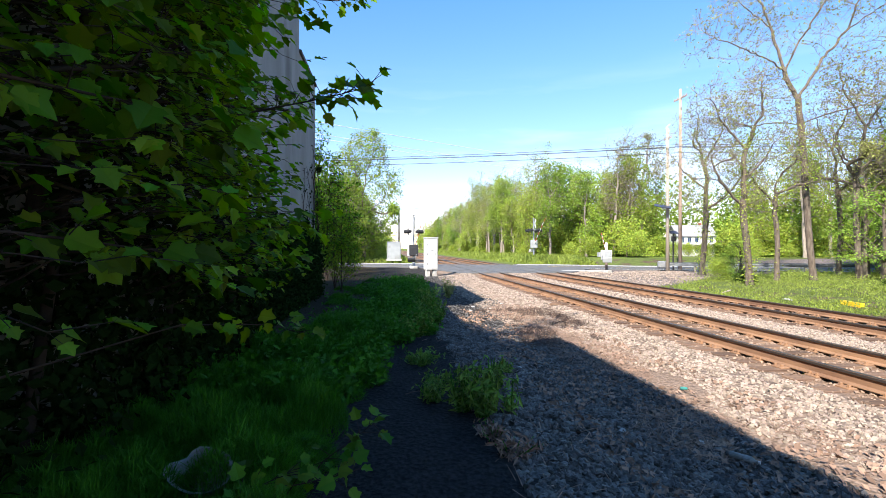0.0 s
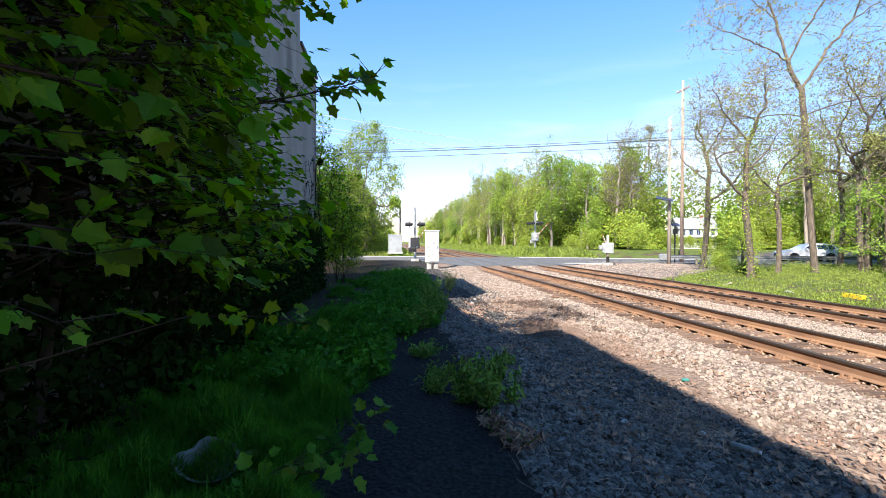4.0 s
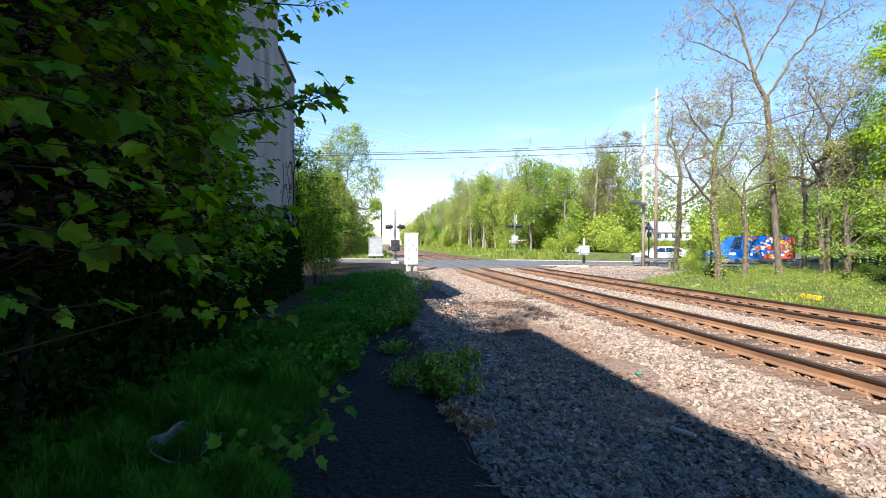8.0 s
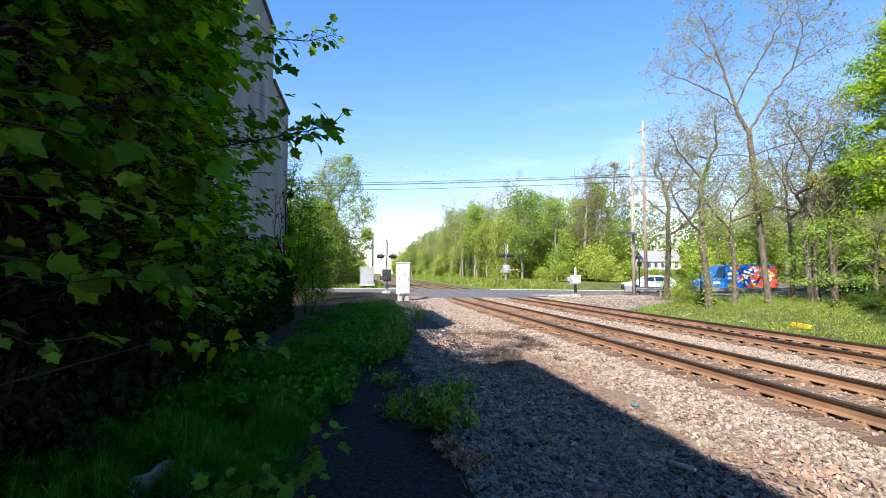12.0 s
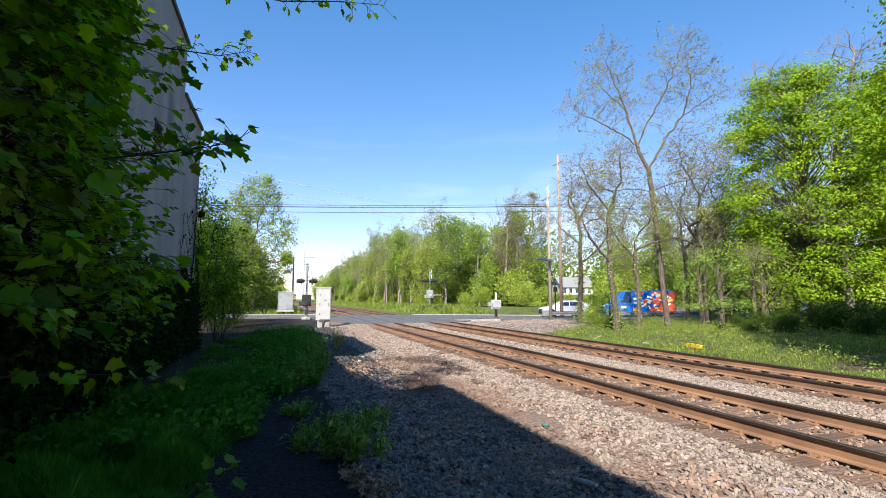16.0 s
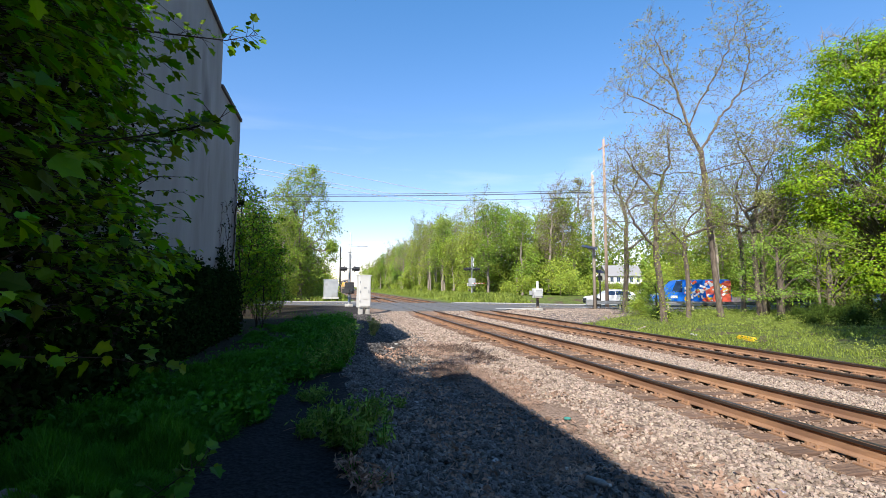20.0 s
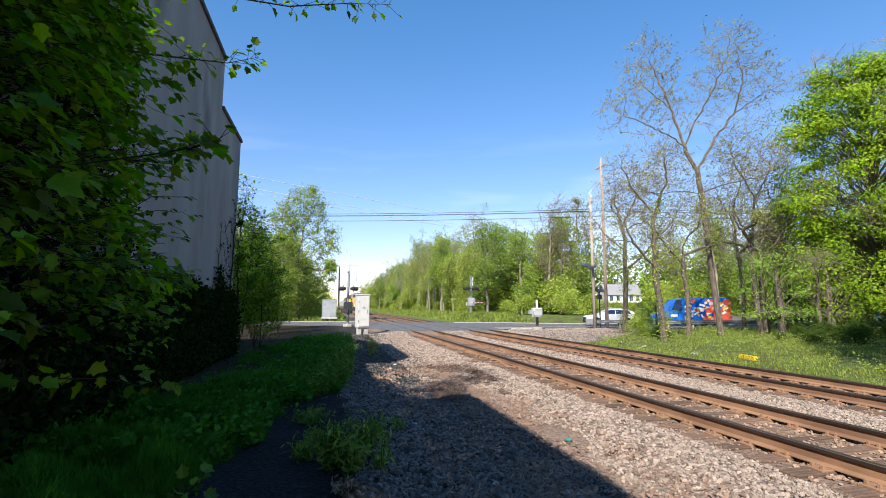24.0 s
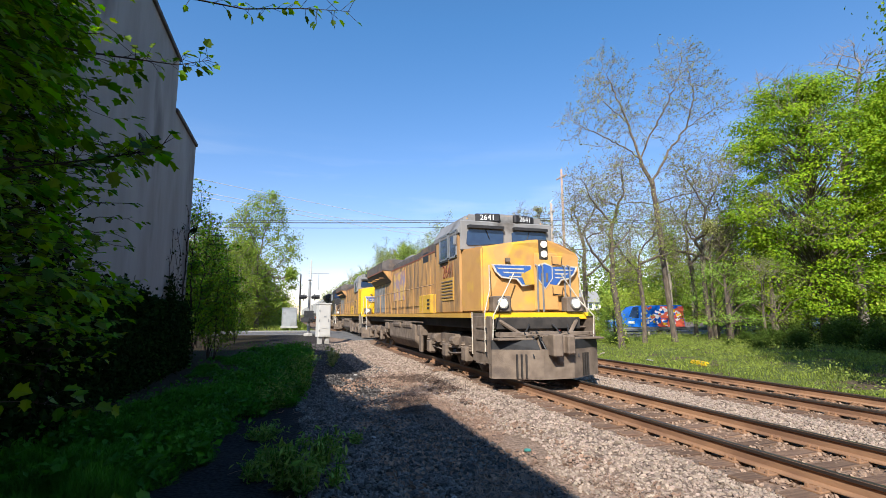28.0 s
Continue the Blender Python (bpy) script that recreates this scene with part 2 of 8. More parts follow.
M["badge_blue"] = mat("faded_badge_blue", (0.03, 0.10, 0.36), (0.05, 0.13, 0.36), 6, 0.5)
M["bright_yellow"] = mat("fresh_yellow_paint", (0.86, 0.55, 0.02), (0.80, 0.48, 0.02), 1.2, 0.4)
M["panel_yellow"] = mat("newer_yellow_paint", (0.66, 0.40, 0.045), (0.58, 0.34, 0.05), 2, 0.5, spots=(0.45, 0.27, 0.07), spot_at=0.6)
M["roof_grey"] = mat("loco_grey_paint", (0.27, 0.265, 0.26), (0.20, 0.195, 0.19), 1.5, 0.55, spots=(0.12, 0.11, 0.10))
M["grime"] = mat("dusty_running_gear", (0.215, 0.165, 0.125), (0.13, 0.098, 0.075), 4, 0.85, bump=0.25, spots=(0.09, 0.07, 0.06))
M["grime_dark"] = mat("dark_running_gear", (0.055, 0.047, 0.042), (0.03, 0.027, 0.025), 4, 0.8, bump=0.2)
M["red"] = mat("red_paint", (0.55, 0.06, 0.035), (0.45, 0.05, 0.03), 3, 0.5)
M["glass"] = mat("dark_window_glass", (0.03, 0.06, 0.12), (0.02, 0.04, 0.09), 2, 0.06, spec=0.8)
M["tyre"] = mat("tyre_rubber", (0.025, 0.025, 0.026), rough=0.9)
M["rim"] = mat("alloy_rim", (0.5, 0.5, 0.5), rough=0.3, metal=0.8)
M["lamp"] = glow("headlight_glow", (1.0, 0.93, 0.78), 0.45)
M["steel"] = mat("galvanised_steel", (0.36, 0.37, 0.38), (0.28, 0.285, 0.29), 4, 0.45, metal=0.55)
M["roofing"] = mat("grey_shingle", (0.30, 0.30, 0.31), (0.22, 0.22, 0.23), 8, 0.9, stretch=(1, 1, 5))
# dead brush, its colour lowered to carry the tree's dappled shade
M["brush"] = mat("shade_dark_dead_brush", (0.10, 0.062, 0.045), (0.05, 0.033, 0.025), 5, 0.9, island=0.5)
M["bramble"] = mat("bramble_leaf", (0.085, 0.135, 0.02), (0.05, 0.085, 0.013), 1.0, 0.6, island=0.5, trans=0.25, spec=0.15)
M["soot"] = mat("sooty_grey_roof", (0.14, 0.12, 0.11), (0.085, 0.072, 0.065), 2.5, 0.7, spots=(0.20, 0.13, 0.08))

# ---- builders ----
def mesh_ob(name, verts, faces, material, smooth=False):
    me = bpy.data.meshes.new(name)
    me.from_pydata(verts, [], faces)
    me.materials.append(material)
    if smooth:
        me.polygons.foreach_set("use_smooth", [True] * len(me.polygons))
    me.update()
    return new(name, me)


def part(name, bm, material, parent, label="", smooth=False):
    """Link a bmesh as one mesh object under its thing or part."""
    me = bpy.data.meshes.new(name)
    bm.normal_update()
    bm.to_mesh(me)
    bm.free()
    me.materials.append(material)
    if smooth:
        me.polygons.foreach_set("use_smooth", [True] * len(me.polygons))
    ob = new(name, me)
    ob.parent = parent
    if label:
        ob["label"] = label
    return ob


def thing(name, m, label, category, group="", kind=""):
    ob = new(name)
    ob.matrix_world = m
    return tagged(ob, label, category, group, kind)


def box(bm, c, s, bevel=0.0, m=None, taper=1.0):
    """A box of size s round c; taper narrows its top."""
    made = bmesh.ops.create_cube(bm, size=1.0)["verts"]
    for v in made:
        k = taper if v.co.z > 0 else 1.0
        v.co = Vector((v.co.x * s[0] * k + c[0], v.co.y * s[1] * k + c[1], v.co.z * s[2] + c[2]))
        if m is not None:
            v.co = m @ v.co
    if bevel:
        edges = list({e for v in made for e in v.link_edges})
        bmesh.ops.bevel(bm, geom=edges, offset=bevel, segments=1, affect="EDGES", profile=0.5)
    return bm


def boxes(*items, bevel=0.0):
    bm = bmesh.new()
    for c, s in items:
        box(bm, c, s, bevel)
    return bm


def tube(bm, p0, p1, r0, r1=None, seg=8, caps=True):
    p0, p1 = Vector(p0), Vector(p1)
    r1 = r0 if r1 is None else r1
    q = (p1 - p0).to_track_quat("Z", "Y")
    rings = []
    for p, r in ((p0, r0), (p1, r1)):
        rings.append([bm.verts.new(p + q @ Vector((r * math.cos(2 * math.pi * i / seg), r * math.sin(2 * math.pi * i / seg), 0))) for i in range(seg)])
    for i in range(seg):
        bm.faces.new((rings[0][i], rings[0][(i + 1) % seg], rings[1][(i + 1) % seg], rings[1][i]))
    if caps:
        bm.faces.new(rings[0][::-1])
        bm.faces.new(rings[1])
    return bm


def pipe(points, r, seg=6):
    bm = bmesh.new()
    for a, b in zip(points, points[1:]):
        tube(bm, a, b, r, seg=seg)
    return bm


def prism(profile, axis, a, b, bm=None):
    """A closed profile (pairs) drawn out along axis 'x', 'y' or 'z' from a to b."""
    bm = bm or bmesh.new()
    put = {"x": lambda u, v, w: (w, u, v), "y": lambda u, v, w: (u, w, v), "z": lambda u, v, w: (u, v, w)}[axis]
    one = [bm.verts.new(put(u, v, a)) for u, v in profile]
    two = [bm.verts.new(put(u, v, b)) for u, v in profile]
    k = len(profile)
    for i in range(k):
        bm.faces.new((one[i], one[(i + 1) % k], two[(i + 1) % k], two[i]))
    bm.faces.new(one[::-1])
    bm.faces.new(two)
    bmesh.ops.recalc_face_normals(bm, faces=bm.faces[:])
    return bm


def lathe(profile, seg=14, m=None):
    """Rings (r, z) turned round z."""
    bm = bmesh.new()
    rings = [[bm.verts.new((r * math.cos(2 * math.pi * i / seg), r * math.sin(2 * math.pi * i / seg), z)) for i in range(seg)] for r, z in profile]
    for a, b in zip(rings, rings[1:]):
        for i in range(seg):
            bm.faces.new((a[i], a[(i + 1) % seg], b[(i + 1) % seg], b[i]))
    bm.faces.new(rings[0][::-1])
    bm.faces.new(rings[-1])
    if m is not None:
        bmesh.ops.transform(bm, matrix=m, verts=bm.verts[:])
    return bm


def sheets(name, centres, sizes, seed, shape, material, up=0.0, droop=0.0):
    """Many small leaves in one mesh: shape is a list of (u, v, w) corners and faces; each is turned at random."""
    rng = np.random.default_rng(seed)
    pts, faces = shape
    pts = np.array(pts, float)
    n, k = len(centres), len(pts)
    nrm = rng.normal(size=(n, 3)) + up * np.array((-0.25, -0.4, 0.88))
    nrm /= np.linalg.norm(nrm, axis=1)[:, None]
    ref = rng.normal(size=(n, 3)) - np.array((0, 0, droop))
    a = np.cross(nrm, ref)
    a /= np.linalg.norm(a, axis=1)[:, None] + 1e-9
    b = np.cross(nrm, a)
    s = np.asarray(sizes)[:, None, None]
    v = np.asarray(centres)[:, None, :] + s * (pts[None, :, 0, None] * a[:, None] + pts[None, :, 1, None] * b[:, None] + pts[None, :, 2, None] * nrm[:, None])
    off = (np.arange(n) * k)[:, None]
    fs = []
    for f in faces:
        fs.append(off + np.array(f)[None])
    me = bpy.data.meshes.new(name)
    flat = [r for block in fs for r in block.tolist()]
    me.from_pydata(v.reshape(-1, 3).tolist(), [], flat)
    me.materials.append(material)
    me.update()
    return me


LEAF_SIMPLE = ([(0, -0.5, 0), (0.33, 0.0, 0.10), (0, 0.55, -0.02), (-0.33, 0.0, 0.10)], [(0, 1, 2), (0, 2, 3)])
BROAD_HALF = [(0.0, 0.0), (0.26, 0.03), (0.44, 0.20), (0.34, 0.36), (0.52, 0.60), (0.27, 0.66), (0.15, 0.84)]
BROAD = BROAD_HALF + [(0.0, 1.0)] + [(-u, v) for u, v in BROAD_HALF[:0:-1]]
LEAF_BROAD = ([(u, v, 0.22 * abs(u) - 0.16 * v * v) for u, v in BROAD] + [(0.0, 0.42, -0.05)], [(len(BROAD), i, (i + 1) % len(BROAD)) for i in range(len(BROAD))])


def leafage(name, root, way, nrm, size, shape, material):
    """Leaves in one mesh, each from its root along its way, with its face towards nrm."""
    root, way, nrm = np.array(root, float), np.array(way, float), np.array(nrm, float)
    way /= np.linalg.norm(way, axis=1)[:, None]
    side = np.cross(way, nrm)
    side /= np.linalg.norm(side, axis=1)[:, None] + 1e-9
    face = np.cross(side, way)
    pts, faces = np.array(shape[0], float), np.array(shape[1])
    v = root[:, None] + np.asarray(size)[:, None, None] * (pts[None, :, 0, None] * side[:, None] + pts[None, :, 1, None] * way[:, None] + pts[None, :, 2, None] * face[:, None])
    off = (np.arange(len(root)) * len(pts))[:, None, None]
    me = bpy.data.meshes.new(name)
    me.from_pydata(v.reshape(-1, 3).tolist(), [], (off + faces[None]).reshape(-1, faces.shape[1]).tolist())
    me.materials.append(material)
    return me


def tubes(name, p0, p1, r0, r1, seg, material):
    """Many open tapered tubes in one mesh."""
    d = p1 - p0
    d /= np.linalg.norm(d, axis=1)[:, None] + 1e-9
    ref = np.where(np.abs(d[:, 2:3]) < 0.9, np.array((0, 0, 1.0)), np.array((1.0, 0, 0)))
    a = np.cross(d, ref)
    a /= np.linalg.norm(a, axis=1)[:, None] + 1e-9
    b = np.cross(d, a)
    t = 2 * np.pi * np.arange(seg) / seg
    ring = np.cos(t)[None, :, None] * a[:, None] + np.sin(t)[None, :, None] * b[:, None]
    v = np.concatenate([p0[:, None] + ring * r0[:, None, None], p1[:, None] + ring * r1[:, None, None]], 1)
    i = np.arange(seg)
    f = np.stack([i, i + seg, (i + 1) % seg + seg, (i + 1) % seg], 1)
    me = bpy.data.meshes.new(name)
    me.from_pydata(v.reshape(-1, 3).tolist(), [], ((np.arange(len(p0)) * 2 * seg)[:, None, None] + f[None]).reshape(-1, 4).tolist())
    me.materials.append(material)
    me.polygons.foreach_set("use_smooth", [True] * len(me.polygons))
    return me


def cloud(seed, n, *balls):
    """Points in a crown of round masses: each x, y, z of its middle, its radius and half its height."""
    g = np.random.default_rng(seed)
    size = np.array([b[3] * b[3] * b[4] for b in balls]) ** 0.8
    k = g.choice(len(balls), n, p=size / size.sum())
    d = g.normal(size=(n, 3))
    d *= (g.random(n) ** (1 / 2.5) / np.linalg.norm(d, axis=1))[:, None]
    b = np.array(balls)[k]
    return b[:, :3] + d * np.stack([b[:, 3], b[:, 3], b[:, 4]], 1)


def colony(seed, guides, aims, step, kill, reach, rounds=110):
    """Grow a branching skeleton from the guide limbs towards the points of the crown. Returns nodes and the node below each."""
    g = np.random.default_rng(seed)
    pts, below = [], []
    for line in guides:
        line = [np.array(p, float) for p in line]
        if not pts:
            pts.append(line[0])
            below.append(-1)
        last = int(np.argmin(np.linalg.norm(np.array(pts) - line[0], axis=1)))
        for a, b in zip(line, line[1:]):
            m = max(1, round(float(np.linalg.norm(b - a)) / step))
            for i in range(1, m + 1):
                pts.append(a + (b - a) * i / m + g.normal(size=3) * step * 0.07)
                below.append(last)
                last = len(pts) - 1
    pts = np.array(pts)
    gap = np.linalg.norm(aims[:, None] - pts[None], axis=2)
    near, dist = gap.argmin(1), gap.min(1)
    for _ in range(rounds):
        on = dist < reach
        if not on.any():
            break
        d = aims[on] - pts[near[on]]
        d /= np.linalg.norm(d, axis=1)[:, None] + 1e-9
        pull = np.zeros_like(pts)
        np.add.at(pull, near[on], d)
        who = np.unique(near[on])
        v = pull[who]
        v = v / (np.linalg.norm(v, axis=1)[:, None] + 1e-9) + g.normal(size=v.shape) * 0.10 + np.array((0, 0, 0.10))
        q = pts[who] + step * v / np.linalg.norm(v, axis=1)[:, None]
        gap = np.linalg.norm(aims[:, None] - q[None], axis=2)
        better = gap.min(1) < dist
        near = np.where(better, gap.argmin(1) + len(pts), near)
        dist = np.minimum(dist, gap.min(1))
        pts = np.concatenate([pts, q])
        below += who.tolist()
        left = dist > kill
        aims, near, dist = aims[left], near[left], dist[left]
        if not len(aims):
            break
    below = np.array(below)
    for _ in range(3):
        total, kids = np.zeros_like(pts), np.zeros(len(pts))
        np.add.at(total, below[1:], pts[1:])
        np.add.at(kids, below[1:], 1)
        has = kids > 0
        has[0] = False
        pts[has] = 0.5 * pts[has] + 0.25 * pts[below[has]] + 0.25 * total[has] / kids[has, None]
    return pts, below


def grown(name, seed, guides, aims, r, leaf, leaf_mat, leaves, label, group="", bark="bark", twig="twig", step=0.35, kill=0.45, reach=3.0, minr=0.011, puff=0.15, vine=0, shape=None, category="tree", up=1.0, twigs=0.55, per=2, stems=False):
    """A tree whose limbs grow from its guides into its crown; young leaves sit round the thin twigs."""
    pts, below = colony(seed, guides, aims, step, kill, reach)
    n = len(pts)
    load = np.zeros(n)
    load[np.setdiff1d(np.arange(n), below)] = 1
    for i in range(n - 1, 0, -1):
        load[below[i]] += load[i]
    rad = np.maximum(minr, r * (load / load[0]) ** 0.58) * (1 + 0.35 * np.clip(1 - pts[:, 2] / 0.7, 0, 1) * (load / load[0] > 0.5))
    ob = thing(name, Matrix(), label, category, group)
    b = below[1:]
    p0, p1, r0, r1 = pts[b], pts[1:], np.minimum(rad[b], rad[1:] * 1.3), rad[1:]
    for piece, pick, seg, mtl in (("trunk", r1 > 0.5 * r, 9, bark), ("branchwork", (r1 <= 0.5 * r) & (r1 > 1.9 * minr), 5, bark), ("twigwork", r1 <= np.minimum(1.9 * minr, 0.5 * r), 3, twig)):
        if pick.any():
            o = new(piece, tubes(piece, p0[pick], p1[pick], r0[pick], r1[pick], seg, M[mtl]))
            o.parent = ob
            if piece != "trunk" or stems:
                tagged(o, kind="stuff")
    g = np.random.default_rng(seed + 3)
    thin = np.repeat(np.nonzero((rad < 2.6 * minr) & (np.arange(n) > 0))[0], per)
    way = pts[thin] - pts[below[thin]]
    way = 0.7 * way / (np.linalg.norm(way, axis=1)[:, None] + 1e-9) + g.normal(size=way.shape) * 0.5 + np.array((0, 0, 0.3))
    tip = pts[thin] + way / np.linalg.norm(way, axis=1)[:, None] * twigs * g.uniform(0.4, 1.3, len(thin))[:, None]
    o = new("twigwork", tubes("twigwork", pts[thin], tip, np.full(len(thin), 0.8 * minr), np.full(len(thin), 0.45 * minr), 3, M[twig]))
    o.parent = ob
    tagged(o, kind="stuff")
    thin = np.concatenate([tip, 0.5 * (tip + pts[thin]), tip])
    if leaves:
        c = thin[g.integers(0, len(thin), leaves)] + g.normal(size=(leaves, 3)) * puff
        o = new("crown", sheets("crown", c, leaf * g.uniform(0.6, 1.3, leaves), seed, shape or LEAF_SIMPLE, M[leaf_mat], up=up))
        o.parent = ob
        tagged(o, kind="stuff")
    if vine:
        stem = pts[(rad > 0.45 * r)]
        c = stem[g.integers(0, len(stem), vine)] + g.normal(size=(vine, 3)) * np.array((0.22, 0.22, 0.2))
        o = new("vine", sheets("vine", c, 0.11 * g.uniform(0.6, 1.3, vine), seed + 1, LEAF_SIMPLE, M["leaf_spring"], up=1.0))
        o.parent = ob
        tagged(o, kind="stuff")
    return ob


def limbs(seed, height, r, spread, levels, split, lean=0.0, first=0.35, up=0.5, split0=0, reach=1.0):
    """Grow a branching skeleton: tapered pieces (p0, p1, r0, r1, level) and the tips of the twigs."""
    rng = random.Random(seed)
    pieces, tips = [], []

    def grow(p, way, length, rad, level):
        steps = 5 if level == 0 else 3
        for i in range(steps):
            wob = 0.05 if level == 0 else 0.16
            way = (way + Vector((rng.gauss(0, wob), rng.gauss(0, wob), rng.gauss(0, wob) + (0.04 * up if level else 0)))).normalized()
            q = p + way * (length / steps)
            r1 = rad * (0.86 if level == 0 else 0.78)
            pieces.append((p.copy(), q.copy(), rad, r1, level))
            p, rad = q, r1
            far = (i + 1) / steps
            if level < levels and (level > 0 or far > first):
                for _ in range(split if level else (split0 or max(1, split - 1))):
                    if rng.random() < 0.85:
                        turn = Vector((rng.gauss(0, 1), rng.gauss(0, 1), rng.gauss(0, 0.35))).normalized()
                        w = (way * (1 - spread) + turn * spread + Vector((0, 0, 0.25 * up))).normalized()
                        grow(p.copy(), w, length * rng.uniform(0.34, 0.62) * (1.0 if level else reach * (1.15 - 0.45 * far)), rad * rng.uniform(0.4, 0.62), level + 1)
            if level >= levels - 1:
                tips.append(p.copy())
        tips.append(p.copy())

    grow(Vector((0, 0, -0.3)), Vector((lean, lean * 0.4, 1)).normalized(), height, r, 0)
    return pieces, tips


def tree(name, seed, height, r, spread, levels, split, leaf, leaf_mat, leaves, puff, bark="bark", lean=0.0, first=0.35, up=0.5, shape=None, minr=0.012, label="", group="", split0=0, reach=1.0, keep=1.0):
    """A tree at the origin: trunk, limbs and a crown of single leaves round the twig ends."""
    pieces, tips = limbs(seed, height, r, spread, levels, split, lean, first, up, split0, reach)
    ob = thing(name, Matrix(), label, "tree", group)
    bt, bl, bw = bmesh.new(), bmesh.new(), bmesh.new()
    for p, q, r0, r1, level in pieces:
        if level == 0:
            tube(bt, p, q, max(r0, minr), max(r1, minr), 9, False)
        elif level < levels - 1:
            tube(bl, p, q, max(r0, minr), max(r1, minr), 5, False)
        elif (p.x * 7.3 + p.y * 3.1 + p.z * 11.7) % 1.0 < keep:
            tube(bw, p, q, max(r0, minr), max(r1, minr * 0.8), 3, False)
    part("trunk", bt, M[bark], ob, smooth=True)
    tagged(part("branchwork", bl, M[bark], ob, smooth=True), kind="stuff")
    if len(bw.verts):
        tagged(part("twigwork", bw, M["twig" if bark != "dark_twig" else "dark_twig"], ob), kind="stuff")
    if leaves:
        rng = np.random.default_rng(seed + 7)
        base = np.array(tips)
        pick = base[rng.integers(0, len(base), leaves)] + rng.normal(size=(leaves, 3)) * puff
        pick[:, 2] = np.maximum(pick[:, 2], 0.25)
        crown = new("crown", sheets("crown", pick, leaf * rng.uniform(0.6, 1.3, leaves), seed, shape or LEAF_SIMPLE, M[leaf_mat], up=1.0))
        crown.parent = ob
        tagged(crown, kind="stuff")
    return ob

# ---- the setting ----
NEAR_X, FAR_X = 7.07, 11.23


def smooth_to(a, b, t):
    t = min(1.0, max(0.0, (t - a) / (b - a)))
    return t * t * (3 - 2 * t)


def road_near(x):
    """The near edge of the road, in y."""
    if x < 2.6:
        return 43.9 - 0.3 * x
    if x < 5.0:
        return 43.1 - (x - 2.6) * 4.42
    if x < 13.0:
        return 32.5
    if x < 17.0:
        return 32.5 + (x - 13.0) * 1.47
    return 43.5 - 0.3 * x


def road_far(x):
    return 52.3 - 0.3 * x


def road_z(x):
    return -0.015 - 0.09 * smooth_to(16, 26, x)


def ground_z(x, y, rough=True):
    """Height of the ground: a path, a shallow ditch, the ballast bed with its shoulders, a verge."""
    left = -0.06 - 0.34 * smooth_to(0.9, 3.2, x)
    bed = -0.255 + 0.015 * smooth_to(4.9, 5.6, x)
    z = left + (bed - left) * smooth_to(3.3, 5.3, x)
    if x > 12.4:
        z = -0.255 - 0.13 * smooth_to(12.6, 14.2, x) + 0.26 * smooth_to(15.0, 21.0, x)
    ditch = smooth_to(31, 24, y)
    if x < 5.6:
        z = z * ditch + -0.16 * (1 - ditch)
    elif x > 12.4:
        z = z * ditch + -0.12 * (1 - ditch)
    n, f = road_near(x), road_far(x)
    near_road = min(smooth_to(n - 2.5, n - 0.3, y), smooth_to(f + 2.5, f + 0.3, y))
    z = z * (1 - near_road) + (road_z(x) - 0.05) * near_road
    if y > f + 2:
        z += (0.75 * smooth_to(13.2, 17, x) + 0.45 * smooth_to(4.6, 1.5, x)) * smooth_to(f + 2, f + 6, y)
    if rough:
        on_bed = 5.5 < x < 12.6
        k = 0.012 if on_bed else 0.05
        z += k * (noise.noise(Vector((x * 1.7, y * 1.7, 3.0))) + 0.5 * noise.noise(Vector((x * 5, y * 5, 9.0)))) * (1 - near_road)
    return z


def steps(*runs):
    out = []
    for a, b, d in runs:
        out += list(np.arange(a, b - 1e-6, d))
    return out + [runs[-1][1]]


